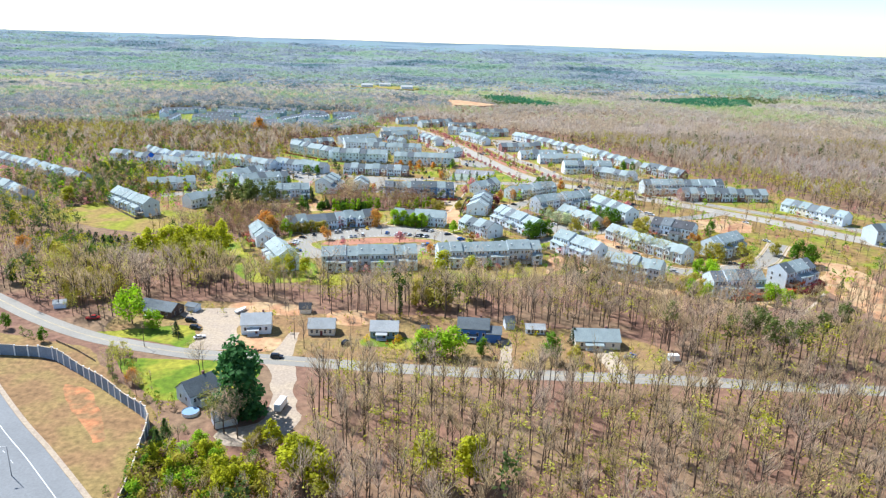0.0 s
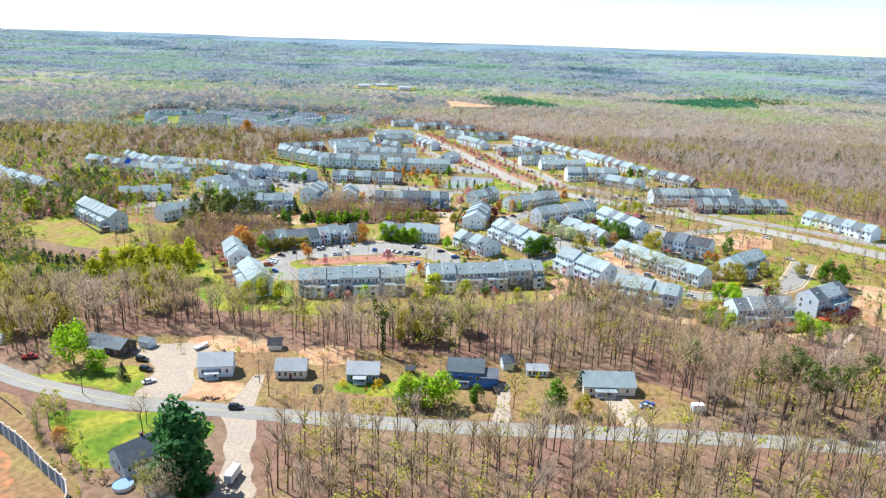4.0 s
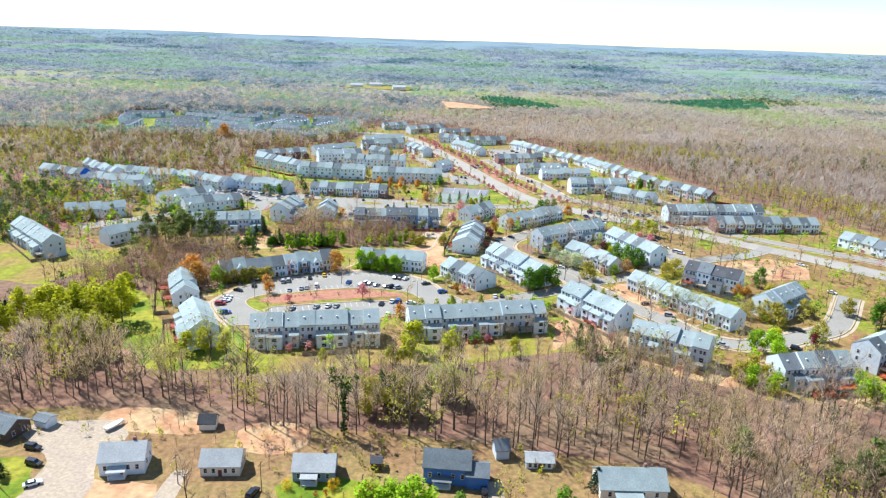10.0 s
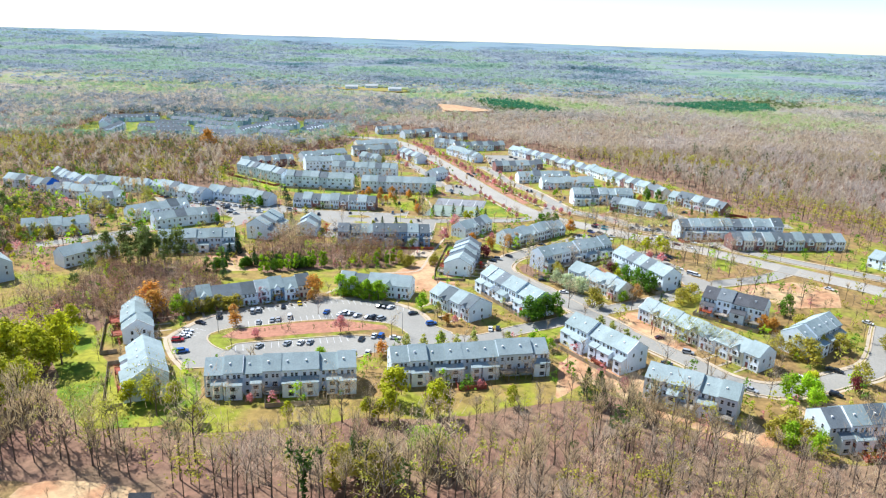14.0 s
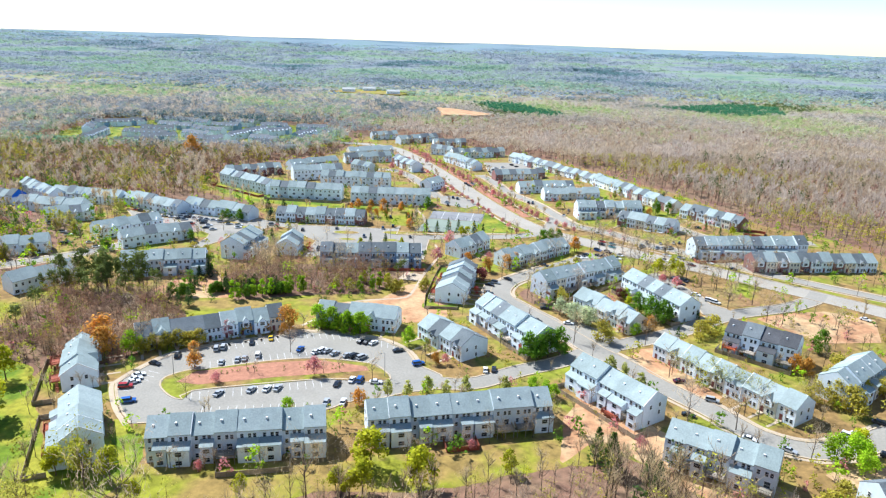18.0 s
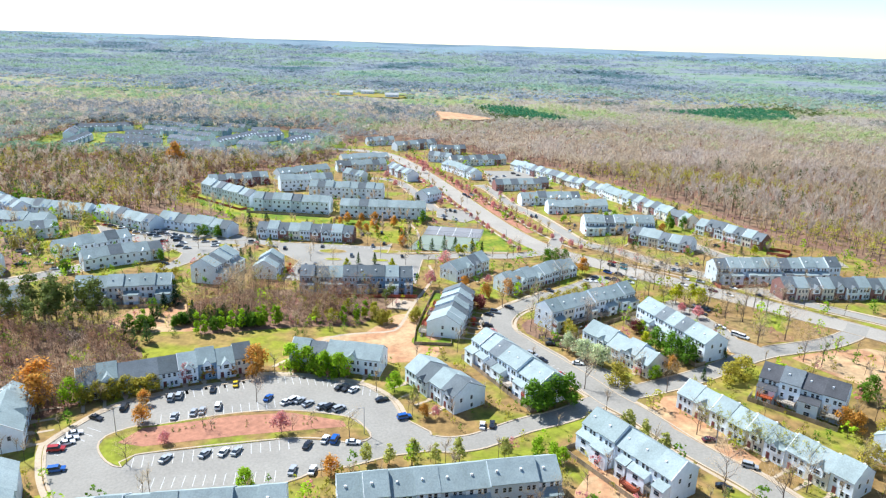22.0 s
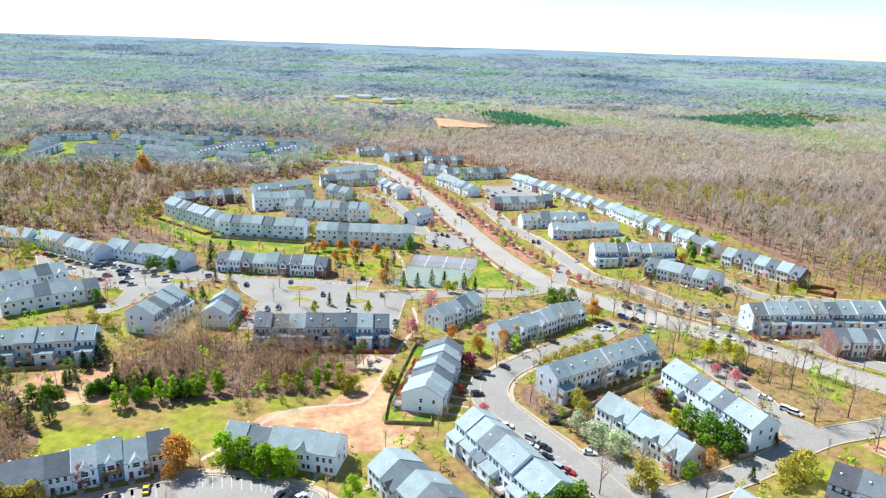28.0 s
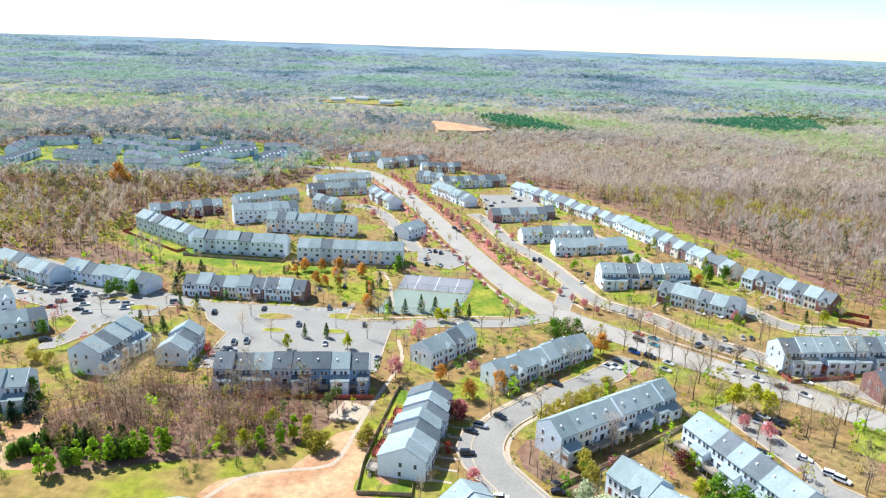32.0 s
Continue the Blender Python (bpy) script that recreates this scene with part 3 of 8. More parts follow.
# sports courts
patch("sports_court", [(8.1, 634.6), (44.6, 629.6), (37.7, 600.5), (-0.1, 601)], 0.08, COURT, "faded green sports court", "sports court")
grey_court = patch("sports_court", [(10.7, 657.2), (47.9, 652.2), (44.8, 630.4), (8.2, 635.4)], 0.09, COURT_GREY, "grey sports court with white lines", "sports court")
for k in (0.22, 0.5, 0.78):
    x0, x1 = 8.4 + 36.4 * k, 10.9 + 37 * k
    mesh_object("court_line", [(x0, 635 - 5 * k, 0.12), (x0 + 0.35, 635 - 5 * k, 0.12), (x1 + 0.35, 657 - 5 * k, 0.12), (x1, 657 - 5 * k, 0.12)], [(0, 1, 2, 3)], LINE, grey_court)


def court_fence():
    """Posts, rails and a see-through mesh of thin wires."""
    corners = [(10.7, 657.2), (47.9, 652.2), (44.7, 630), (37.7, 600.5), (-0.1, 601), (8.1, 635), (10.7, 657.2)]
    base = tagged(new("court_fence"), "tall grey chain-link fence round the sports courts", "fence")
    runs = list(zip(corners, corners[1:])) + [((8.1, 634.9), (44.7, 630))]
    for (ax, ay), (bx, by) in runs:
        a, b = Vector((ax, ay, 0)), Vector((bx, by, 0))
        n = max(2, round((b - a).length / 5))
        for k in range(n):
            q = a.lerp(b, k / n)
            bm = bmesh.new()
            box(bm, q.x - 0.06, q.y - 0.06, 0, q.x + 0.06, q.y + 0.06, 3.6)
            part("post", bm, STEEL, base)
        bm = bmesh.new()
        d = (b - a).normalized() * 0.02
        for k in range(13):
            z = 0.1 + k * 0.28
            f = 0.05 if k == 12 else 0.018
            bm.faces.new([bm.verts.new(v) for v in ((ax, ay, z), (bx, by, z), (bx, by, z + f), (ax, ay, z + f))])
        m = round((b - a).length / 0.3)
        for k in range(m):
            q = a.lerp(b, k / m)
            bm.faces.new([bm.verts.new(v) for v in ((q.x, q.y, 0.1), (q.x + d.x, q.y + d.y, 0.1), (q.x + d.x, q.y + d.y, 3.5), (q.x, q.y, 3.5))])
        part("wire_mesh", bm, STEEL, base)


court_fence()


# ---- kits: a thing's meshes, built once and set down many times ----
def mesh_of(name, bm, *materials):
    me = bpy.data.meshes.new(name)
    bm.to_mesh(me)
    bm.free()
    for m in materials:
        me.materials.append(m)
    return me


def set_down(kit, m, label, category, group=""):
    """kit: rows of name, mesh, label, parent's row. The first row is the thing itself."""
    made = []
    for name, me, note, up in kit:
        ob = new(name, me)
        if made:
            ob.parent = made[up]
            tagged(ob, note)
        else:
            ob.matrix_world = m
            tagged(ob, label, category, group)
        made.append(ob)
    return made[0]


def prism(bm, w, y0, y1, z0, eave, ridge, yr):
    """A gabled block, its ridge along x."""
    s = [(y0, z0), (y1, z0), (y1, eave), (yr, ridge), (y0, eave)]
    a = [bm.verts.new((-w / 2, y, z)) for y, z in s]
    b = [bm.verts.new((w / 2, y, z)) for y, z in s]
    bm.faces.new(a[::-1])
    bm.faces.new(b)
    for i in range(5):
        j = (i + 1) % 5
        bm.faces.new((a[i], a[j], b[j], b[i]))
    bmesh.ops.recalc_face_normals(bm, faces=bm.faces[:])


def slab(bm, x0, x1, p, q, t):
    """A sloping slab from (y, z) p to q, t thick."""
    v = [bm.verts.new(c) for c in ((x0, *p), (x1, *p), (x1, *q), (x0, *q), (x0, p[0], p[1] + t), (x1, p[0], p[1] + t), (x1, q[0], q[1] + t), (x0, q[0], q[1] + t))]
    for f in ((0, 1, 2, 3), (4, 7, 6, 5), (0, 4, 5, 1), (1, 5, 6, 2), (2, 6, 7, 3), (3, 7, 4, 0)):
        bm.faces.new([v[k] for k in f])
    bmesh.ops.recalc_face_normals(bm, faces=bm.faces[:])


def gable_roof(bm, w, y0, y1, eave, ridge, yr, t=0.22, over=0.35, side=0.02):
    f = (ridge - eave) / max(0.1, yr - y0)
    g = (ridge - eave) / max(0.1, y1 - yr)
    slab(bm, -w / 2 - side, w / 2 + side, (y0 - over, eave - over * f), (yr, ridge), t)
    slab(bm, -w / 2 - side, w / 2 + side, (yr, ridge), (y1 + over, eave - over * g), t)


def window_mesh(w, h):
    """A window: a white frame round two dark panes, facing -y."""
    bm = bmesh.new()
    box(bm, -w / 2, -0.08, -h / 2, w / 2, 0.02, h / 2)
    n = len(bm.faces)
    for z0, z1 in ((-h / 2 + 0.09, -0.04), (0.04, h / 2 - 0.09)):
        box(bm, -w / 2 + 0.09, -0.10, z0, w / 2 - 0.09, -0.05, z1)
    bm.faces.ensure_lookup_table()
    for f in bm.faces[n:]:
        f.material_index = 1
    return mesh_of("window", bm, TRIM, GLASS)


def shifted(me, x, y, z, turn=0.0, name=None):
    c = me.copy()
    c.transform(pose(x, y, z, 0, 0, turn))
    if name:
        c.name = name
    return c


WINDOW = window_mesh(1.05, 1.55)
WINDOW_WIDE = window_mesh(1.9, 1.5)
PATIO = window_mesh(1.8, 2.05)

STYLES = {
    "grey": (["grey", "white", "grey", "white"], ["pale"] * 4),
    "white": (["white", "white", "grey", "white"], ["pale", "pale", "grey", "pale"]),
    "tan": (["tan", "white", "white", "grey"], ["pale"] * 4),
    "mixed": (["white", "cream", "blue", "grey"], ["pale", "grey", "pale", "grey"]),
    "brick": (["brick", "tan", "white", "white"], ["grey", "pale", "grey", "pale"]),
    "dark": (["white", "blue", "white", "grey"], ["dark", "dark", "grey", "dark"]),
    "weathered": (["grey", "white", "blue", "grey"], ["grey", "pale", "grey", "grey"]),
    "slate": (["white", "grey", "blue", "white"], ["slate", "slate", "grey", "slate"]),
}
DEEP, EAVE, RIDGE = 11.4, 8.5, 12.2
KITS = {}


def townhouse_kit(style, k, side, w, near, deep=DEEP, plain=False):
    """One unit of a row; front faces -y, rear +y. Only the side that shows has its openings."""
    key = (style, k, side, w, near, deep, plain)
    if key in KITS:
        return KITS[key]
    walls, roofs = STYLES[style]
    wall, shingle = SIDING[walls[k % 4]], SHINGLE[roofs[k % 4]]
    lift = 0.0 if plain else (0.0, 0.45, -0.35, 0.2, 0.6, -0.2)[k % 6]
    set_back = 0.0 if plain else (0.0, 0.5, -0.4, 0.0, 0.7, -0.3)[k % 6]
    y0, y1 = -DEEP / 2 + set_back, deep - DEEP / 2 + set_back * 0.5
    drop = 2.5 if side == "front" else 0.0
    eave, ridge = EAVE + lift - drop, RIDGE + lift - drop
    yr = (y0 + y1) / 2 if deep < 13 else y0 + 0.44 * (y1 - y0)
    bm = bmesh.new()
    prism(bm, w - 0.02, y0, y1, -1.0, eave, ridge, yr)
    kit = [("townhouse", mesh_of("townhouse", bm, wall), "", 0)]
    bm = bmesh.new()
    gable_roof(bm, w, y0, y1, eave, ridge, yr)
    kit.append(("roof", mesh_of("roof", bm, shingle), "shingled gable roof", 0))
    if not near:
        if style != "slate":
            s = -1 if side == "front" else 1
            for x, z in ((-w * 0.24, 4.6), (w * 0.24, 4.6), (-w * 0.22, 1.6)) if s < 0 else ((-w * 0.24, 6.9), (w * 0.24, 6.9), (-w * 0.22, 4.0), (w * 0.2, 1.3)):
                kit.append(("window", shifted(WINDOW_WIDE if abs(x) < w * 0.23 else WINDOW, x, y0 if s < 0 else y1, z, 0 if s < 0 else 180), "", 0))
        if k % 3 == 0 or style == "slate":
            bm = bmesh.new()
            f = y0 - 0.2
            v = [bm.verts.new(c) for c in ((-1.6, f, eave - 0.3), (1.6, f, eave - 0.3), (0, f, eave + 1.7), (0, yr - 1.2, eave + 1.7), (-1.6, y0 + 2, eave - 0.3), (1.6, y0 + 2, eave - 0.3))]
            for i in ((0, 1, 2), (1, 5, 3, 2), (0, 2, 3, 4)):
                bm.faces.new([v[j] for j in i])
            kit.append(("gable", mesh_of("gable", bm, SIDING["white"] if style == "slate" else shingle if side == "rear" else wall), "small front gable", 0))
        KITS[key] = kit
        return kit
    bm = bmesh.new()
    for a, b in (((y0 - 0.35, eave - 0.35 * (ridge - eave) / (yr - y0)), (yr, ridge)), ((yr, ridge), (y1 + 0.35, eave - 0.35 * (ridge - eave) / (y1 - yr)))):
        slab(bm, -w / 2 - 0.08, -w / 2 + 0.07, (a[0], a[1] - 0.15), (b[0], b[1] - 0.15), 0.42)
    if k % 3 == 0:
        kit.append(("rake_trim", mesh_of("rake_trim", bm, TRIM), "white trim along the roof's edge", 0))
    bm = bmesh.new()
    box(bm, 0.9, yr + 2.6, ridge - 2.2, 1.5, yr + 3.1, ridge - 1.25)
    kit.append(("roof_vent", mesh_of("roof_vent", bm, TRIM), "white roof vent", 0))
    if side == "front":
        rows = [(-w * 0.27, 4.7, 0), (0.0, 4.7, 0), (w * 0.28, 4.7, 0), (w * 0.10, 1.7, 0), (w * 0.32, 1.7, 0)]
        for x, z, wide in rows:
            kit.append(("window", shifted(WINDOW_WIDE if wide else WINDOW, x, y0, z), "", 0))
        bm = bmesh.new()
        box(bm, -w * 0.24 - 0.55, y0 - 0.1, 0.5, -w * 0.24 + 0.55, y0 + 0.03, 2.65)
        kit.append(("door", mesh_of("door", bm, DOORS), "painted front door", 0))
        bm = bmesh.new()
        box(bm, -w * 0.24 - 0.9, y0 - 1.6, -0.6, -w * 0.24 + 0.9, y0, 0.45)
        box(bm, -w * 0.24 - 0.7, y0 - 2.1, -0.6, -w * 0.24 + 0.7, y0 - 1.6, 0.2)
        kit.append(("porch_step", mesh_of("porch_step", bm, CONCRETE), "", 0))
        bm = bmesh.new()
        box(bm, -w * 0.24 - 0.5, y0 - 7.5, -0.2, -w * 0.24 + 0.5, y0 - 2.1, 0.1)
        kit.append(("front_path", mesh_of("front_path", bm, CONCRETE), "pale concrete path to the door", 0))
        if k % 2 == 0:
            g = 1.75 if k % 4 == 0 else 1.3
            bm = bmesh.new()
            v = [bm.verts.new(c) for c in ((-g, y0 - 0.55, 3.6), (g, y0 - 0.55, 3.6), (g, y0 - 0.55, eave - 0.1), (0, y0 - 0.55, eave + g), (-g, y0 - 0.55, eave - 0.1), (-g, y0 + 0.1, 3.6), (g, y0 + 0.1, 3.6), (g, y0 + 1.2, eave - 0.1), (-g, y0 + 1.2, eave - 0.1))]
            for i in ((0, 1, 2, 3, 4), (1, 6, 7, 2), (5, 0, 4, 8), (0, 5, 6, 1)):
                bm.faces.new([v[j] for j in i])
            n = len(kit)
            kit.append(("gable", mesh_of("gable", bm, SIDING["white"] if walls[k % 4] != "white" else wall), "projecting front gable", 0))
            bm = bmesh.new()
            for sx in (-1, 1):
                u = [bm.verts.new(c) for c in ((sx * (g + 0.3), y0 - 0.85, eave - 0.4), (0, y0 - 0.85, eave + g), (0, yr - 0.6, eave + g), (sx * (g + 0.3), y0 + 1.3, eave - 0.4))]
                top = [bm.verts.new((q.co.x, q.co.y, q.co.z + 0.18)) for q in u]
                bm.faces.new(u)
                bm.faces.new(top)
                for i in range(4):
                    bm.faces.new((u[i], u[(i + 1) % 4], top[(i + 1) % 4], top[i]))
            bmesh.ops.recalc_face_normals(bm, faces=bm.faces[:])
            kit.append(("gable_roof", mesh_of("gable_roof", bm, shingle), "", n))
            kit.append(("window", shifted(WINDOW_WIDE, 0, y0 - 0.55, 4.9), "", n))
    else:
        for x, z, wide in ((-w * 0.28, 7.2, 0), (-w * 0.06, 7.2, 0), (w * 0.28, 7.2, 0), (w * 0.3, 4.4, 0), (w * 0.3, 1.4, 0)):
            kit.append(("window", shifted(WINDOW_WIDE if wide else WINDOW, x, y1, z, 180), "", 0))
        out = (2.9, 3.0, 2.6, 3.2, 0.0, 2.4)[k % 6]
        if out:
            x0, x1, top = (-w * 0.46, w * 0.1, 5.6) if k % 2 == 0 else (-w * 0.46, w * 0.46, 5.4)
            bm = bmesh.new()
            v = [bm.verts.new(c) for c in ((x0, y1, -1), (x1, y1, -1), (x1, y1 + out, -1), (x0, y1 + out, -1), (x0, y1, top + 1.0), (x1, y1, top + 1.0), (x1, y1 + out, top), (x0, y1 + out, top))]
            for i in ((0, 1, 2, 3), (4, 7, 6, 5), (1, 5, 6, 2), (2, 6, 7, 3), (3, 7, 4, 0)):
                bm.faces.new([v[j] for j in i])
            bmesh.ops.recalc_face_normals(bm, faces=bm.faces[:])
            n = len(kit)
            kit.append(("rear_extension", mesh_of("rear_extension", bm, wall), "two-storey rear extension", 0))
            bm = bmesh.new()
            slab(bm, x0 - 0.2, x1 + 0.2, (y1 - 0.05, top + 1.05), (y1 + out + 0.3, top - 0.1), 0.15)
            kit.append(("extension_roof", mesh_of("extension_roof", bm, shingle), "", n))
            kit.append(("window", shifted(WINDOW_WIDE, (x0 + x1) / 2, y1 + out, 4.2, 180), "", n))
            kit.append(("window", shifted(WINDOW_WIDE, (x0 + x1) / 2, y1 + out, 1.4, 180), "", n))
        else:
            kit.append(("patio_door", shifted(PATIO, -w * 0.15, y1, 4.0, 180, "patio_door"), "", 0))
        if k % 3 != 2:
            d0, d1 = (w * 0.12, w * 0.47) if out else (-w * 0.42, w * 0.42)
            reach = y1 + (2.8 if out else 3.4)
            wood = DECK_RED if k % 4 in (1, 3) and style != "grey" or k == 0 and style == "white" else DECK_GREY
            bm = bmesh.new()
            box(bm, d0, y1, 2.75, d1, reach, 3.0)
            for px_, py_ in ((d0 + 0.1, reach - 0.15), (d1 - 0.1, reach - 0.15), ((d0 + d1) / 2, reach - 0.15)):
                box(bm, px_ - 0.09, py_ - 0.09, -1, px_ + 0.09, py_ + 0.09, 2.76)
            n = len(kit)
            kit.append(("deck", mesh_of("deck", bm, wood), "raised wooden deck", 0))
            bm = bmesh.new()
            for a, b in (((d0, y1), (d0, reach)), ((d1, y1), (d1, reach)), ((d0, reach), (d1, reach))):
                for z in (3.15, 3.9):
                    box(bm, min(a[0], b[0]) - 0.04, min(a[1], b[1]) - 0.04, z, max(a[0], b[0]) + 0.04, max(a[1], b[1]) + 0.04, z + 0.1)
                steps = 8
                for i in range(steps + 1):
                    u = i / steps
                    cx, cy = a[0] + (b[0] - a[0]) * u, a[1] + (b[1] - a[1]) * u
                    box(bm, cx - 0.05, cy - 0.05, 3.0, cx + 0.05, cy + 0.05, 3.95)
            kit.append(("railing", mesh_of("railing", bm, wood), "", n))
    KITS[key] = kit
    return kit


LOOKS = {"grey": "pale grey", "white": "white", "tan": "tan", "cream": "cream", "blue": "blue-grey", "brick": "red brick", "brown": "dark brown"}
ROW_NO = 0
BODIES = []


def terrace(units, label):
    """A far row as one thing: walls with their windows, one roof, the front gables."""
    made = None
    for name, wanted in (("terrace", ("townhouse", "window")), ("roof", ("roof",)), ("gable", ("gable",))):
        verts, faces, index, slots, at = [], [], [], {}, 0
        for kit, m in units:
            for kind, me, _, _ in kit:
                if kind not in wanted:
                    continue
                verts += [tuple(m @ v.co) for v in me.vertices]
                for f in me.polygons:
                    faces.append([i + at for i in f.vertices])
                    index.append(slots.setdefault(me.materials[f.material_index], len(slots)))
                at += len(me.vertices)
        if not verts:
            continue
        ob = mesh_object(name, verts, faces, TRIM, made)
        ob.data.materials.clear()
        for material in slots:
            ob.data.materials.append(material)
        ob.data.polygons.foreach_set("material_index", index)
        if made:
            tagged(ob, "", kind="stuff")
        made = made or tagged(ob, label, "townhouses", "far terraces")


def row(ax, ay, bx, by, units, front, style, detail, deep=DEEP, plain=False):
    """A terrace of townhouses under the ridge from a to b; front: 1 where the fronts lie to the left of that line."""
    global ROW_NO
    ROW_NO += 1
    rng = random.Random(ROW_NO)
    a, b = Vector((ax, ay, 0)), Vector((bx, by, 0))
    w = min(7.1, max(5.9, round((b - a).length / units * 5) / 5))
    d = (b - a).normalized()
    mid = (a + b) / 2
    left = Vector((-d.y, d.x, 0))
    BODIES.append((mid, d, left, units * w / 2, deep - DEEP / 2 + 3))
    facing = left * front
    side = "front" if facing.dot(Vector((15, 150, 0)) - mid) > 0 else "rear"
    turn = math.degrees(math.atan2(d.y, d.x)) + (180 if front > 0 else 0)
    z = min(lie(ax, ay), lie(bx, by), lie(mid.x, mid.y))
    near = detail == "near"
    joined = style == "slate" or mid.y > 690
    last, far_units = None, []
    walls, roofs = STYLES[style]
    for i in range(units):
        k = rng.randrange(12) % 12
        if k % 4 == last:
            k += 1
        last = k % 4
        c = mid + d * (i - (units - 1) / 2) * w
        kit = townhouse_kit(style, k % 12, side, w, near, deep, plain)
        text = "%s townhouse with a %s shingle roof in a terrace" % (LOOKS[walls[k % 4]], "dark" if roofs[k % 4] == "dark" else "grey")
        if joined:
            far_units.append((kit, pose(c.x, c.y, z, 0, 0, turn)))
            continue
        ob = set_down(kit, pose(c.x, c.y, z, 0, 0, turn), text, "townhouse", "terrace of townhouses")
        if near and i in (0, units - 1):
            s = (-1 if i == 0 else 1) * (-1 if front > 0 else 1)
            for yy, zz in ((-2.2, 4.6), (2.2, 4.6), (2.4, 1.6)) if side == "front" else ((-2.2, 7.0), (2.2, 7.0), (-2.2, 4.2), (2.4, 1.5)):
                o = new("window", WINDOW)
                o.parent = ob
                o.matrix_local = pose(s * (w / 2 - 0.01), yy, zz, 0, 0, 90 * s)
    if far_units:
        terrace(far_units, "terrace of %d %s townhouses with grey shingle roofs" % (units, "slate-roofed" if style == "slate" else "brick-fronted" if style == "brick" else "pale-sided"))


row(-64.9, 349.5, -15.1, 358.4, 8, 1, 'grey', 'near')
row(-3.1, 362.9, 54.9, 375.5, 9, 1, 'grey', 'near')
row(-81.3, 341.9, -94.6, 366.5, 4, -1, 'grey', 'near')
row(-104.0, 383.9, -116.3, 410.5, 4, -1, 'grey', 'near')
row(-100.2, 419.3, -49.1, 444.6, 9, -1, 'mixed', 'near')
row(-33.4, 450.8, 0.9, 445.0, 5, -1, 'white', 'near')
row(14.3, 440.9, 31.6, 417.8, 4, -1, 'white', 'near', 13.6)
row(40.0, 461.0, 62.0, 424.8, 7, 1, 'white', 'near', 12.6)
row(24.8, 476.4, 32.0, 517.0, 7, -1, 'white', 'near', 14.4)
row(24.5, 549.7, 42.8, 570.8, 4, -1, 'white', 'near')
row(51.5, 534.4, 89.4, 565.3, 8, -1, 'tan', 'near')
row(66.5, 491.9, 109.5, 522.0, 8, 1, 'tan', 'near')
row(113.5, 497.9, 130.1, 459.0, 7, 1, 'white', 'near', DEEP, True)
row(84.8, 477.0, 104.8, 447.7, 5, -1, 'tan', 'near')
row(109.3, 427.6, 141.7, 378.5, 9, -1, 'tan', 'near')
row(71.3, 402.6, 90.5, 374.2, 5, 1, 'grey', 'near')
row(90.5, 358.6, 116.5, 342.1, 5, 1, 'grey', 'near')
row(135.9, 329.2, 163.3, 333.6, 4, 1, 'white', 'near')
row(176.7, 343.3, 200.4, 359.0, 4, 1, 'white', 'near')
row(138.4, 436.6, 159.9, 419.7, 4, 1, 'dark', 'near')
row(159.7, 393.3, 182.6, 411.6, 5, 1, 'tan', 'near')
row(161.6, 552.0, 228.9, 560.5, 10, 1, 'white', 'near')
row(184.9, 528.1, 255.9, 536.5, 11, -1, 'brick', 'near')
row(257.4, 504.4, 281.3, 463.3, 7, -1, 'brick', 'far')
row(276.6, 429.5, 302.9, 437.8, 4, 1, 'white', 'far')
row(188.5, 646.2, 216.0, 610.7, 7, -1, 'brick', 'near')
row(163.1, 717.7, 186.2, 656.6, 10, -1, 'brick', 'far')
row(150.0, 757.3, 164.2, 721.8, 6, -1, 'tan', 'far')
row(104.3, 848.4, 151.1, 762.0, 15, -1, 'brick', 'far')
row(88.4, 881.8, 104.8, 852.9, 5, -1, 'tan', 'far')
row(139.3, 625.8, 168.7, 602.0, 6, -1, 'brick', 'near')
row(111.7, 647.0, 158.2, 651.1, 7, 1, 'white', 'near')
row(96.0, 703.6, 140.4, 709.4, 7, -1, 'tan', 'far')
row(78.6, 729.7, 125.1, 738.9, 7, -1, 'white', 'far')
row(61.5, 781.3, 107.9, 793.7, 7, -1, 'brick', 'far')
row(21.0, 871.7, 48.5, 822.7, 9, -1, 'white', 'far')
row(24.2, 892.7, 79.9, 913.0, 9, -1, 'brick', 'far')
row(2.3, 915.8, 25.3, 911.9, 4, -1, 'brick', 'far')
row(2.9, 961.9, 40.0, 969.9, 6, -1, 'brick', 'far')
row(-38.5, 976.3, 5.0, 1011.6, 9, -1, 'brick', 'far')
row(-73.6, 1008.4, -43.8, 1023.3, 5, -1, 'white', 'far')
row(-8.6, 804.8, -29.9, 845.5, 7, 1, 'brick', 'far')
row(2.5, 726.5, 13.0, 742.7, 3, -1, 'white', 'far')
row(-82.1, 842.8, -37.8, 860.5, 7, -1, 'brick', 'far')
row(-82.7, 876.9, -40.2, 901.5, 8, -1, 'tan', 'far')
row(-67.5, 806.5, -48.5, 794.1, 3, -1, 'white', 'far')
row(-84.9, 737.5, -26.8, 732.7, 9, 1, 'white', 'far')
row(-51.7, 678.5, 8.0, 677.3, 9, 1, 'white', 'far')
row(-113.8, 688.0, -59.3, 683.4, 8, 1, 'white', 'far')
row(-162.5, 729.9, -116.1, 694.1, 9, 1, 'white', 'far')
row(-171.0, 755.5, -129.8, 778.4, 7, -1, 'brick', 'far')
row(-113.3, 752.4, -73.8, 771.2, 7, 1, 'white', 'far')
row(-124.7, 792.6, -88.6, 828.0, 8, -1, 'tan', 'far')
row(-93.1, 619.0, -33.0, 616.0, 9, -1, 'brick', 'near')
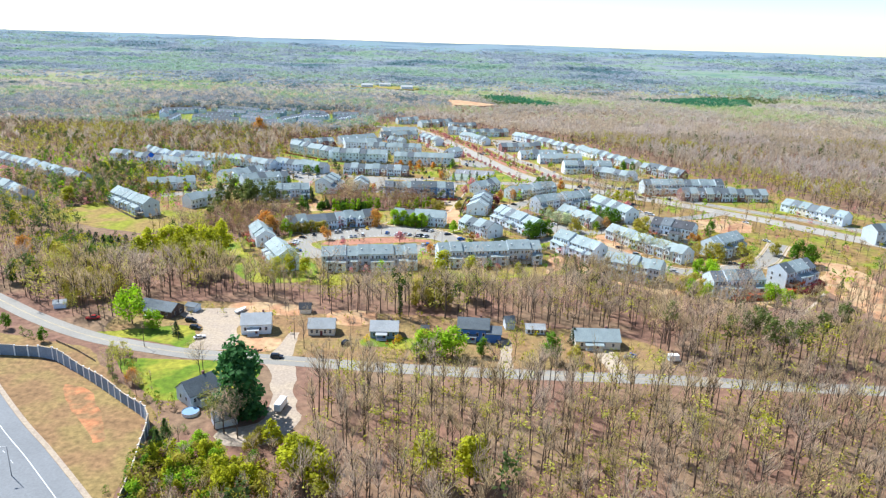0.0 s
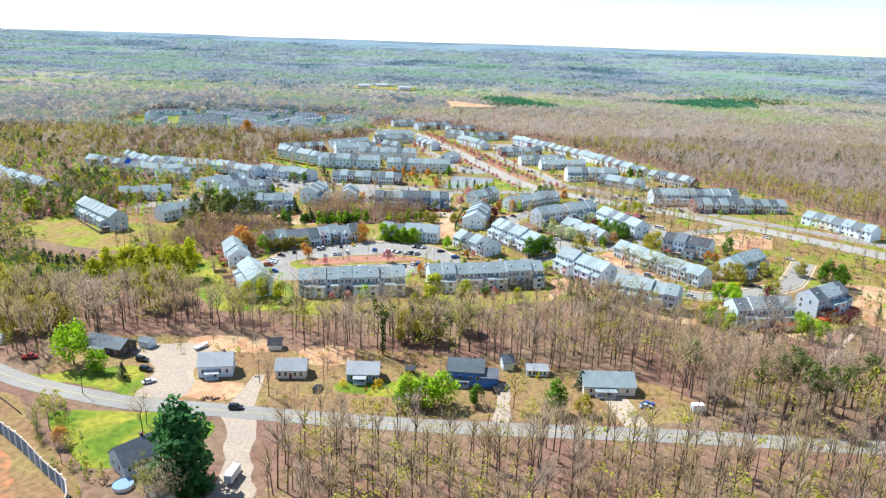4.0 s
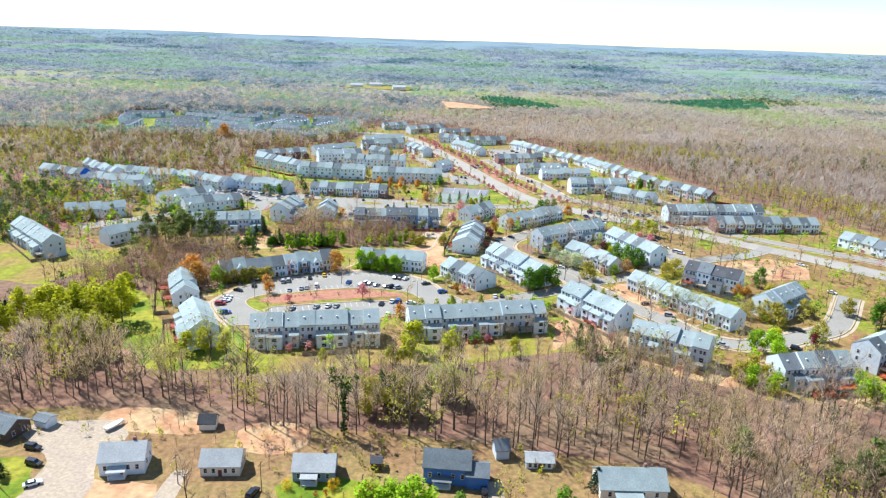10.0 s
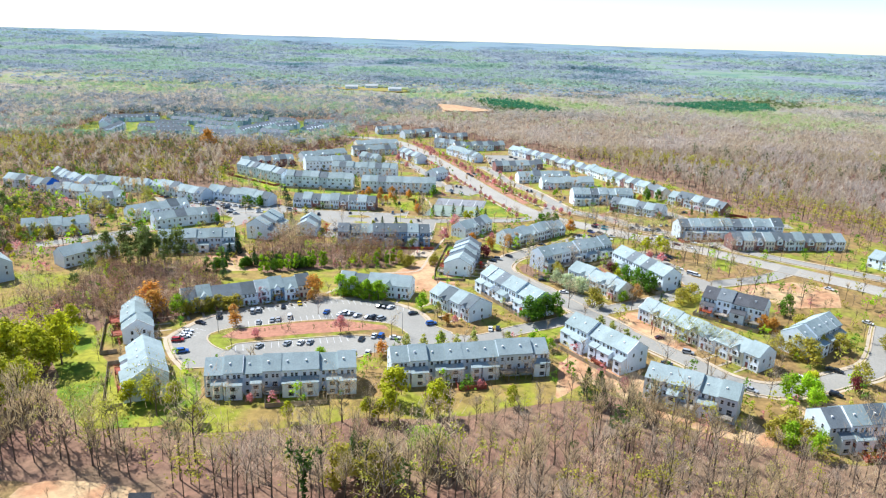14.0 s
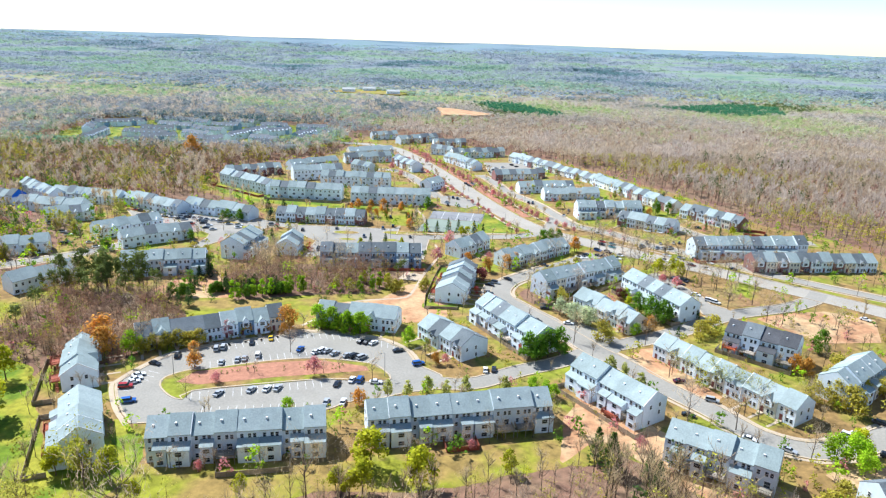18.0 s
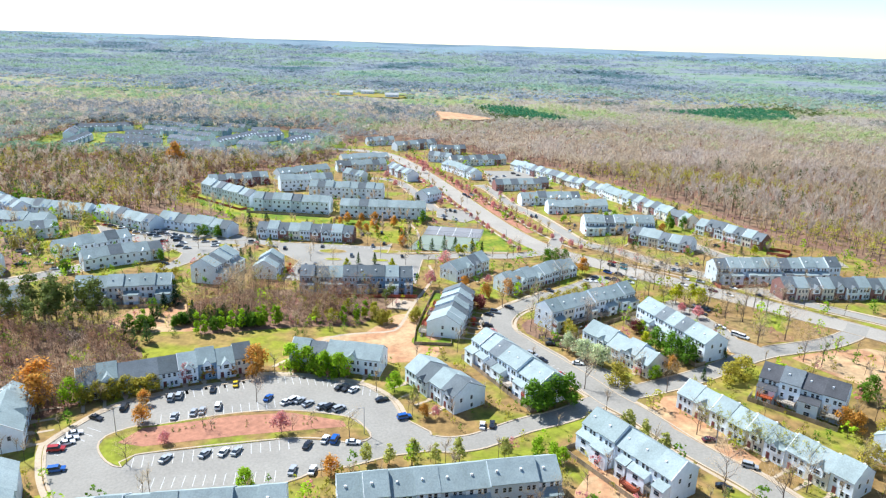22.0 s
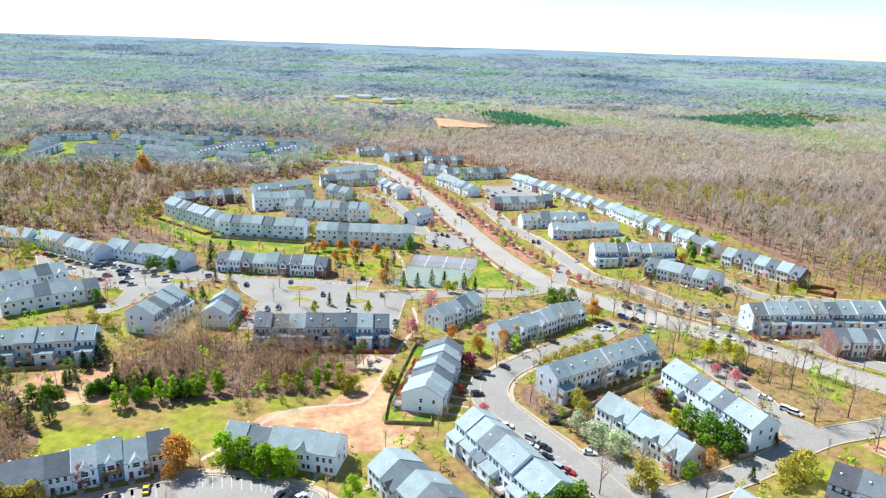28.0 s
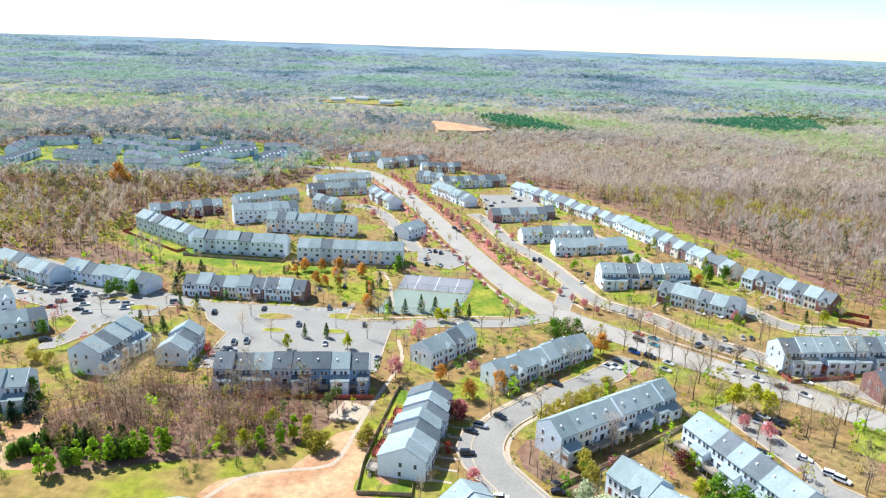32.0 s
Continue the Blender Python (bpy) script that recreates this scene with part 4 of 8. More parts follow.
row(-158.5, 634.5, -108.5, 617.2, 8, -1, 'white', 'far')
row(-205.9, 649.0, -158.1, 623.5, 8, -1, 'white', 'far')
row(-263.5, 657.9, -209.2, 645.4, 9, -1, 'white', 'far')
row(-188.8, 562.2, -161.4, 591.0, 6, -1, 'white', 'far')
row(-165.8, 547.2, -135.1, 571.9, 6, -1, 'white', 'far')
row(-143.4, 501.7, -103.6, 511.1, 6, 1, 'grey', 'near')
row(-98.2, 531.4, -94.0, 558.6, 4, 1, 'white', 'near', 13.2)
row(-68.7, 540.6, -69.0, 561.8, 3, -1, 'white', 'near', 12.2)
row(-47.1, 528.6, 6.6, 533.1, 8, 1, 'weathered', 'near')
row(-319.9, 652.4, -278.3, 636.9, 7, -1, 'white', 'far')
row(-269.9, 625.3, -222.1, 618.8, 7, -1, 'white', 'far')
row(-234.5, 591.7, -210.9, 606.8, 4, -1, 'white', 'far')
row(-298.8, 681.2, -255.9, 645.3, 9, -1, 'white', 'far')
row(-260.0, 656.1, -213.2, 648.2, 7, -1, 'white', 'far')
row(-232.6, 522.4, -200.0, 536.7, 5, -1, 'tan', 'far')
row(-182.5, 470.6, -165.5, 494.6, 5, -1, 'white', 'far')
row(-236.3, 482.2, -196.7, 445.9, 8, 1, 'grey', 'near')
row(-408.1, 619.1, -348.7, 578.8, 11, -1, 'white', 'far')
row(-343.6, 574.1, -287.4, 534.9, 11, -1, 'white', 'far')
row(-353.4, 518.5, -301.9, 479.8, 10, -1, 'white', 'far')
row(-425.9, 1032.7, -375.6, 1070.9, 10, -1, 'slate', 'far')
row(-372.5, 1103.1, -291.9, 1069.4, 13, -1, 'slate', 'far')
row(-277.0, 1088.4, -236.6, 1084.5, 6, -1, 'slate', 'far')
row(-221.9, 1059.8, -188.6, 1063.9, 5, -1, 'slate', 'far')
row(-174.5, 1058.5, -136.1, 1054.9, 6, -1, 'slate', 'far')
row(-373.9, 910.5, -384.5, 979.3, 11, -1, 'slate', 'far')
row(-356.9, 970.6, -302.0, 961.5, 9, -1, 'slate', 'far')
row(-335.2, 897.3, -297.8, 911.7, 6, -1, 'slate', 'far')
row(-292.9, 1014.8, -250.1, 996.9, 7, -1, 'slate', 'far')
row(-232.5, 953.0, -210.9, 1035.8, 13, -1, 'slate', 'far')
row(-269.5, 927.7, -231.1, 936.3, 6, -1, 'slate', 'far')
row(-237.8, 903.4, -190.1, 890.3, 8, -1, 'slate', 'far')
row(-161.6, 980.2, -146.7, 1022.4, 7, -1, 'slate', 'far')


# ---- more of the far terraces ----
for r in ((-350, 1000, -312, 1005, 6), (-345, 1040, -300, 1035, 7), (-335, 1128, -297, 1140, 6), (-270, 1130, -225, 1120, 7), (-282, 1052, -245, 1045, 6), (-200, 1000, -180, 1035, 6), (-205, 955, -170, 940, 6), (-290, 978, -255, 962, 6),
          (-322, 935, -285, 942, 6), (-190, 918, -150, 925, 6), (-132, 1000, -125, 1036, 5), (-152, 955, -120, 968, 5), (-412, 1005, -395, 960, 7)):
    row(*r[:4], r[4], -1, "slate", "far")


# ---- plants ----
def tube(verts, faces, a, b, ra, rb, n=5):
    d = (b - a).normalized()
    u = d.orthogonal().normalized()
    v = d.cross(u)
    s = len(verts)
    for c, r in ((a, ra), (b, rb)):
        for i in range(n):
            t = math.tau * i / n
            verts.append(tuple(c + (u * math.cos(t) + v * math.sin(t)) * r))
    for i in range(n):
        j = (i + 1) % n
        faces.append((s + i, s + j, s + n + j, s + n + i))


def trunk_of(rng, high, thick, limbs, bottom, spread, up, reach):
    """A tapered, slightly bent trunk with limbs."""
    verts, faces = [], []
    pts = [Vector((0, 0, -0.5))]
    for k in range(1, 5):
        pts.append(Vector((rng.uniform(-1, 1) * high * 0.012 * k, rng.uniform(-1, 1) * high * 0.012 * k, high * up * k / 4)))
    for k in range(4):
        tube(verts, faces, pts[k], pts[k + 1], thick * (1 - k * 0.22), thick * (1 - (k + 1) * 0.22), 6)
    tips = []
    for i in range(limbs):
        u = bottom + (1 - bottom) * (i + rng.random()) / limbs
        z = u * high * up
        k = min(3, int(u * 4))
        a = pts[k].lerp(pts[k + 1], u * 4 - k)
        t = rng.uniform(0, math.tau)
        long = spread * rng.uniform(0.55, 1.0)
        m = a + Vector((math.cos(t) * long * 0.5, math.sin(t) * long * 0.5, long * reach * 0.6))
        e = a + Vector((math.cos(t + 0.3) * long, math.sin(t + 0.3) * long, long * reach * 1.3))
        r = thick * 0.38 * (1.1 - u * 0.5)
        tube(verts, faces, a, m, r, r * 0.6, 4)
        tube(verts, faces, m, e, r * 0.6, r * 0.2, 4)
        tips += [m, e]
    tips.append(pts[-1])
    return verts, faces, tips


def twig_crown(rng, tips, n, long, thin, high):
    """Fine bare twigs, each a sliver, fanning out from the limbs."""
    verts, faces = [], []
    for _ in range(n):
        c = rng.choice(tips) + Vector([rng.gauss(0, high * 0.06) for _ in range(3)])
        d = Vector((rng.gauss(0, 0.45), rng.gauss(0, 0.45), rng.uniform(0.4, 1.2))).normalized() * long * rng.uniform(0.5, 1.2)
        s = Vector((rng.gauss(0, 1), rng.gauss(0, 1), rng.gauss(0, 1))).normalized() * thin * rng.uniform(0.6, 1.3)
        k = len(verts)
        verts += [tuple(c - s), tuple(c + s), tuple(c + d)]
        faces.append((k, k + 1, k + 2))
    return verts, faces


def leaf_crown(rng, clumps, n, size, loose):
    """Leaves in clumps, each leaf spray a small bent quad."""
    verts, faces = [], []
    for _ in range(n):
        c, r = rng.choice(clumps)
        o = Vector((rng.gauss(0, 1), rng.gauss(0, 1), rng.gauss(0, 1)))
        o = o.normalized() * r * (rng.random() ** 0.35) * rng.uniform(0.8, loose)
        p = c + o
        u = Vector((rng.gauss(0, 1), rng.gauss(0, 1), rng.gauss(0, 0.6))).normalized()
        v = u.cross(o.normalized() + Vector((0, 0, 0.4))).normalized()
        s = size * rng.uniform(0.5, 1.25)
        k = len(verts)
        verts += [tuple(p - u * s), tuple(p + v * s * 0.7), tuple(p + u * s + Vector((0, 0, -0.2 * s))), tuple(p - v * s * 0.7)]
        faces.append((k, k + 1, k + 2, k + 3))
    return verts, faces


def cone_crown(rng, high, wide, bottom, n, size, droop):
    """Conifer boughs, in whorls that shorten towards the top."""
    verts, faces = [], []
    for _ in range(n):
        u = rng.random() ** 0.8
        z = bottom + (high - bottom) * u
        r = wide * (1 - u) ** 0.8 * math.sqrt(rng.random()) * rng.uniform(0.8, 1.15) + 0.1
        t = rng.uniform(0, math.tau)
        out = Vector((math.cos(t), math.sin(t), -droop))
        p = Vector((math.cos(t) * r, math.sin(t) * r, z))
        s = size * rng.uniform(0.5, 1.2) * (1.1 - 0.5 * u)
        v = Vector((-math.sin(t), math.cos(t), rng.uniform(-0.4, 0.4)))
        k = len(verts)
        verts += [tuple(p - out * s), tuple(p + v * s * 0.5), tuple(p + out * s), tuple(p - v * s * 0.5)]
        faces.append((k, k + 1, k + 2, k + 3))
    return verts, faces


def raw_mesh(name, verts, faces, material):
    me = bpy.data.meshes.new(name)
    me.from_pydata(verts, [], faces)
    me.materials.append(material)
    return me


def clumps_of(rng, high, low, wide, n, r):
    res = []
    for _ in range(n):
        t, u = rng.uniform(0, math.tau), rng.random()
        z = low + (high - low - r * 0.5) * u
        k = math.sin(math.pi * min(0.97, 0.22 + 0.78 * u)) ** 0.7
        q = wide * k * math.sqrt(rng.uniform(0.15, 1))
        res.append((Vector((math.cos(t) * q, math.sin(t) * q, z)), r * rng.uniform(0.7, 1.2)))
    return res


# kind: foliage, shape, crown's half width and low end (of a height of 10), leaves, words
PLANTS = {
    "bare_tree": ("twigs", "bare", 3.6, 0.3, 520, "leafless grey-brown deciduous tree"),
    "budding_tree": ("budding", "bud", 3.2, 0.35, 420, "tall tree with sparse yellow-green buds"),
    "yellow_tree": ("yellow", "leaf", 3.8, 0.22, 527, "tree with fresh yellow-green leaves"),
    "leafy_tree": ("leafy", "leaf", 4.8, 0.2, 652, "broad tree with bright green leaves"),
    "round_tree": ("leafy", "leaf", 4.9, 0.04, 1150, "dense rounded bright green tree"),
    "sapling": ("leafy", "leaf", 2.3, 0.08, 420, "slender bright green young tree"),
    "green_tree": ("green", "leaf", 4.1, 0.15, 652, "dense mid-green tree"),
    "olive_tree": ("olive", "leaf", 5.0, 0.1, 720, "small tree with olive-yellow new leaves"),
    "pear_tree": ("pear", "leaf", 3.0, 0.18, 476, "upright street tree with pale green leaves"),
    "redbud_tree": ("redbud", "leaf", 5.0, 0.25, 476, "pink-flowering ornamental tree"),
    "orange_tree": ("orange", "leaf", 4.5, 0.16, 640, "tree with rusty orange buds"),
    "dark_red_tree": ("dark_red", "leaf", 5.0, 0.2, 527, "dark red-leaved ornamental tree"),
    "red_bush": ("red", "leaf", 4.6, 0.05, 217, "bright red shrub"),
    "yellow_bush": ("forsythia", "leaf", 5.0, 0.03, 217, "bright yellow flowering shrub"),
    "green_bush": ("green", "leaf", 5.0, 0.02, 167, "low green shrub"),
    "blossom_tree": ("blossom", "leaf", 4.6, 0.2, 527, "tree with white blossom and pale leaves"),
    "pine_tree": ("thin_pine", "pine", 2.1, 0.5, 420, "tall pine with a bare trunk and dark crown"),
    "ivy_tree": ("cedar", "ivy", 1.8, 0.1, 420, "ivy-covered bare tree"),
    "big_pine": ("big_pine", "leaf", 4.3, 0.06, 1700, "large broad dark green pine"),
    "spruce_tree": ("spruce", "cone", 3.6, 0.06, 620, "dark green conical evergreen"),
    "cedar_tree": ("cedar", "cone", 2.6, 0.04, 460, "dark green cedar"),
}
SHAPES = {}


def shapes_of(kind):
    if kind in SHAPES:
        return SHAPES[kind]
    foliage, shape, wide, low, n, words = PLANTS[kind]
    res = []
    for v in range(5 if kind == "bare_tree" else 3):
        rng = random.Random(kind + str(v))
        low10 = low * 10
        if shape in ("bare", "bud"):
            tv, tf, tips = trunk_of(rng, 10, 0.15, 17, low, wide, 0.84, 0.85)
            cv, cf = twig_crown(rng, tips, n, 1.15, 0.026, 10)
            if shape == "bud":
                lv, lf = leaf_crown(rng, [(t, 0.9) for t in tips], n, 0.19, 1.3)
                k = len(cv)
                cv, cf = cv[: 3 * 120] + lv, cf[:120] + [tuple(i - k + 360 + k for i in f) for f in lf]
        elif shape == "leaf":
            tv, tf, tips = trunk_of(rng, 10, 0.2, 6, max(low, 0.15), wide * 0.7, 0.7, 0.6)
            cv, cf = leaf_crown(rng, clumps_of(rng, 10, low10 + 0.6, wide * 0.72, 26, wide * 0.38), int(n * 1.7), 0.41, 1.15)
        elif shape == "pine":
            tv, tf, tips = trunk_of(rng, 10, 0.13, 6, 0.6, 1.3, 0.95, 0.2)
            cv, cf = leaf_crown(rng, clumps_of(rng, 10, low10 + 0.5, wide * 0.75, 9, 0.85), n, 0.27, 1.3)
        elif shape == "ivy":
            tv, tf, tips = trunk_of(rng, 10, 0.2, 6, 0.6, 1.9, 0.85, 1.0)
            col = [(Vector((0, 0, 1 + k * 0.8)), 0.5) for k in range(8)] + [(t, 0.6) for t in tips]
            cv, cf = leaf_crown(rng, col, n, 0.25, 1.2)
        else:
            tv, tf, tips = trunk_of(rng, 10, 0.16, 0, 0.5, 1, 0.9, 0.2)
            cv, cf = cone_crown(rng, 10, wide, low10, n, 0.62, 0.35 if kind == "spruce_tree" else -0.5)
        res.append((raw_mesh(kind, tv, tf, BARK), raw_mesh("crown", cv, cf, FOLIAGE[foliage])))
    SHAPES[kind] = res
    return res


PLANT_RNG = random.Random(11)


def plant_one(kind, high, x, y, group=""):
    r = PLANT_RNG
    tree, crown = r.choice(shapes_of(kind))
    s = high / 10 * r.uniform(0.9, 1.1)
    ob = new(kind, tree)
    k = r.uniform(0.9, 1.12)
    ob.matrix_world = pose(x, y, lie(x, y), 0, 0, r.uniform(0, 360)) @ Matrix.Diagonal((s * k, s * k, s, 1))
    c = new("crown", crown)
    c.parent = ob
    tagged(ob, PLANTS[kind][5] + (", head-high or taller" if "bush" in kind else ", %d metres tall" % round(high)), "shrub" if "bush" in kind else "tree", group)
    return ob


def plant(kind, high, spots):
    for x, y in spots:
        plant_one(kind, high, x, y)




# ---- cars ----
def car_kit(colour, shape, far):
    """A parked car: body, glazed cabin, four wheels."""
    long, wide, roof = (4.6, 1.8, 1.45) if shape == "saloon" else (4.8, 1.9, 1.8) if shape == "wagon" else (5.6, 2.0, 1.85)
    h = long / 2
    if shape == "saloon":
        side = [(-h, 0.35), (h, 0.35), (h, 0.72), (h - 1.2, 0.9), (-h + 0.75, 0.95), (-h, 0.85)]
        cab = [(h - 1.35, 0.86), (h - 2.05, roof - 0.03), (-h + 1.35, roof - 0.03), (-h + 0.55, 0.93)]
    elif shape == "wagon":
        side = [(-h, 0.4), (h, 0.4), (h, 0.9), (h - 1.1, 1.05), (-h + 0.1, 1.08), (-h, 1.0)]
        cab = [(h - 1.15, 1.02), (h - 1.8, roof - 0.03), (-h + 0.35, roof - 0.03), (-h + 0.08, 1.05)]
    else:
        side = [(-h, 0.5), (h, 0.5), (h, 1.0), (h - 1.2, 1.12), (-h, 1.1)]
        cab = [(h - 1.25, 1.1), (h - 1.8, roof - 0.03), (h - 3.3, roof - 0.03), (h - 3.5, 1.08)]

    def hull(profile, half, inset):
        bm = bmesh.new()
        rows = []
        top = max(z for _, z in profile)
        for s in (-1, 1):
            rows.append([bm.verts.new((x, s * (half - (inset if z > top - 0.2 else 0)), z)) for x, z in profile])
        n = len(profile)
        bm.faces.new(rows[0])
        bm.faces.new(rows[1][::-1])
        for i in range(n):
            j = (i + 1) % n
            bm.faces.new((rows[0][j], rows[0][i], rows[1][i], rows[1][j]))
        bmesh.ops.recalc_face_normals(bm, faces=bm.faces[:])
        return bm

    bm = hull(side, wide / 2, 0.08)
    kit = [("car" if shape != "pickup" else "pickup_truck", mesh_of("car", bm, PAINT[colour]), "", 0)]
    kit.append(("cabin_glass", mesh_of("cabin_glass", hull(cab, wide / 2 - 0.08, 0.16), GLASS), "dark tinted windows", 0))
    bm = bmesh.new()
    box(bm, cab[2][0] - 0.05, -wide / 2 + 0.2, roof - 0.05, cab[1][0] + 0.1, wide / 2 - 0.2, roof)
    kit.append(("roof", mesh_of("roof", bm, PAINT[colour]), "", 0))
    if far:
        return kit[:2]
    for x in (-h + 0.85, h - 0.9):
        for y in (-wide / 2 + 0.1, wide / 2 - 0.1):
            bm = bmesh.new()
            bmesh.ops.create_cone(bm, cap_ends=True, segments=10, radius1=0.34, radius2=0.34, depth=0.24, matrix=pose(x, y, 0.34, 90, 0, 0))
            kit.append(("wheel", mesh_of("wheel", bm, RUBBER), "black tyre", 0))
    return kit


CAR_KITS = {}
CAR_RNG = random.Random(5)
CAR_WORDS = {"dark": "black", "dark_red": "dark red"}


def park(colour, x, y, heading, shape=None):
    shape = shape or CAR_RNG.choice(["saloon", "saloon", "wagon"])
    key = (colour, shape, y > 490)
    if key not in CAR_KITS:
        CAR_KITS[key] = car_kit(*key)
    words = {"saloon": "saloon car", "wagon": "sport utility car", "pickup": "pickup truck"}[shape]
    set_down(CAR_KITS[key], pose(x, y, lie(x, y) + 0.14, 0, 0, heading + CAR_RNG.uniform(-3, 3)), "%s %s standing on asphalt" % (CAR_WORDS.get(colour, colour), words), "car", "parked cars")


park('dark', -81.2, 411.6, 100)
park('dark', -56.6, 425.3, 100)
park('silver', -68.6, 418.7, 100)
park('silver', -66.3, 420.2, 100)
park('yellow', -50.1, 429.9, 105)
park('dark', -86.9, 404.5, -20)
park('white', -88.9, 395.3, 35)
park('white', -88.5, 392.2, 35)
park('white', -88.5, 390.0, 35)
park('red', -89.8, 386.7, 15)
park('blue', -84.4, 377.0, 20)
park('silver', -62.9, 407.0, 100)
park('silver', -57.7, 409.9, 100)
park('silver', -55.3, 411.1, 100)
park('white', -51.1, 414.3, 100)
park('silver', -56.5, 384.1, 75)
park('silver', -46.1, 387.3, 75)
park('silver', -37.3, 389.1, 75)
park('white', -40.9, 388.4, 75)
park('dark', -17.1, 393.6, 80)
park('white', -12.3, 397.0, 80)
park('blue', -9.4, 397.2, 80)
park('blue', -36.1, 420.9, 75)
park('white', -27.2, 420.1, 60)
park('white', -29.4, 418.6, 60)
park('silver', -25.1, 419.9, 55)
park('silver', -21.9, 418.0, 55)
park('silver', -17.0, 416.7, 55)
park('dark', -14.2, 416.2, 50)
park('silver', -11.0, 415.4, 45)
park('dark', -12.9, 429.9, 55)
park('dark', -10.5, 429.3, 55)
park('white', -7.9, 428.8, 55)
park('dark', 2.6, 422.5, 25)
park('blue', 11.1, 411.6, 25)
park('silver', -18.8, 380.8, 85)
park('white', -13.1, 381.1, 85)
park('white', -3.5, 395.9, 0)
park('white', 36.7, 408.2, 85)
park('dark', 39.9, 409.0, 85)
park('silver', 46.6, 506.2, -20)
park('dark', 43.4, 502.6, -20)
park('dark', 42.1, 490.0, 5, 'wagon')
park('white', 51.0, 469.2, -5, 'wagon')
park('dark', 67.7, 472.9, -5)
park('white', 58.3, 458.3, -20)
park('dark', 61.9, 453.1, -20)
park('white', 75.9, 455.6, -10)
park('dark', 53.4, 512.6, -40)
park('dark', 75.8, 537.0, -40)
park('white', 97.7, 551.7, -50)
park('white', 100.7, 551.7, -50)
park('red', 67.6, 445.7, -30)
park('silver', 65.3, 446.9, -45)
park('dark_red', 108.7, 404.3, 10)
park('silver', 116.0, 390.8, -25)
park('dark', 104.2, 380.3, -25)
park('dark', 67.6, 476.1, -40)
park('dark', 62.2, 457.8, -40)
park('silver', 58.8, 462.4, -40)
park('white', 119.1, 366.7, -30)
park('silver', 129.2, 360.9, -40)
park('white', 152.8, 370.2, -45)
park('white', 156.4, 371.3, -45)
park('white', 138.9, 510.3, -40)
park('dark', 141.2, 505.2, -40)
park('white', 143.6, 489.6, -30)
park('white', 147.5, 481.5, -30)
park('dark', 168.4, 379.6, -35)
park('dark', 170.2, 378.7, -35)
park('dark', 159.1, 359.1, -35)
park('white', 208.3, 424.0, -45)
park('white', 210.1, 461.1, -45)
park('silver', 119.0, 601.7, -45)
park('dark', 102.9, 556.4, -45)
park('dark', 109.2, 554.8, -45)
park('dark', 113.0, 552.3, -45)
park('dark', 115.8, 576.8, -45)
park('white', 119.2, 548.9, -45)
park('white', 144.8, 544.2, -45)
park('white', 150.6, 540.5, -45)
park('white', 162.5, 528.5, -45)
park('white', 132.3, 492.0, -45)
park('white', 149.2, 479.0, -45)
park('dark_red', 156.8, 534.8, -45)
park('teal', 121.1, 571.5, -45)
park('silver', 139.2, 570.6, 35)
park('silver', 147.6, 567.7, 35)
park('silver', 150.4, 566.0, 35)
park('silver', 154.7, 567.0, 35)
park('dark', 187.4, 613.4, -45)
park('white', 151.6, 605.7, -60)
park('white', 158.7, 602.2, -60)
park('dark', 36.7, 754.7, -55)
park('dark', 39.4, 747.8, -55)
park('silver', 42.4, 755.5, -55)
park('dark', 110.0, 664.1, 70)
park('white', 104.6, 650.3, 70)
park('dark', -56.8, 622.7, 100)
park('dark', -54.6, 622.9, 100)
park('dark', -30.2, 628.1, 100)
park('dark', -18.4, 632.8, 100)
park('dark', -2.1, 585.6, 100)
park('white', -15.6, 564.8, 95)
park('silver', -20.9, 603.8, 95)
park('white', -141.5, 610.9, 20)
park('white', -156.3, 614.0, 20)
park('white', -178.4, 629.8, 20)
park('white', -151.5, 617.8, 20)
park('dark', -138.3, 605.9, 20)
park('dark', -161.6, 623.2, 20)
park('dark', -152.4, 614.4, 20)
park('dark', -127.4, 557.6, 20)
park('red', -144.1, 598.7, 20)
park('silver', -145.4, 644.6, 20)
park('silver', -125.7, 623.1, 20)
park('silver', -93.1, 603.4, 20)
park('silver', -121.3, 529.4, 20)
park('silver', -51.5, 555.0, 20)
park('silver', -52.4, 552.3, 20)
park('dark', 34.4, 794.3, 80)
park('dark', 60.1, 816.4, 80)
park('white', 61.2, 846.1, 30)
park('white', 67.5, 836.7, 30)
park('white', 74.5, 841.5, 30)
park('dark', 64.8, 826.6, 30)
park('dark', 84.5, 854.5, 30)
park('dark', 88.4, 846.2, 30)
park('dark', 21.2, 674.7, 85)
park('dark', 28.6, 697.5, 85)
park('dark', 25.1, 700.5, 85)
park('white', 29.2, 673.7, 80)
park('white', 21.8, 700.1, 80)
park('dark', 86.4, 687.7, 80)
park('dark', 83.4, 689.8, 80)
park('red', 86.8, 691.0, 80)
park('white', -109.7, 762.2, 30)
park('white', 178.9, 677.6, 30)
park('white', -205.4, 564.7, 20)
park('white', -185.8, 551.8, 20)
park('white', -178.2, 543.8, 20)
park('silver', -212.2, 570.8, 20)
park('silver', -198.0, 550.5, 20)
park('dark', -141.1, 606.8, 20)
park('dark', -137.3, 601.4, 20)
park('dark', -199.7, 548.5, 20)
park('white', -161.4, 622.7, 20)
park('white', -156.5, 619.5, 20)
park('white', -146.6, 612.1, 20)
park('white', -127.5, 606.1, 20)
park('white', -132.0, 596.4, 20)
park('white', -113.3, 598.7, 20)
park('white', -181.6, 624.8, 20)
park('white', -162.4, 614.0, 20)
park('white', -151.3, 617.0, 20)
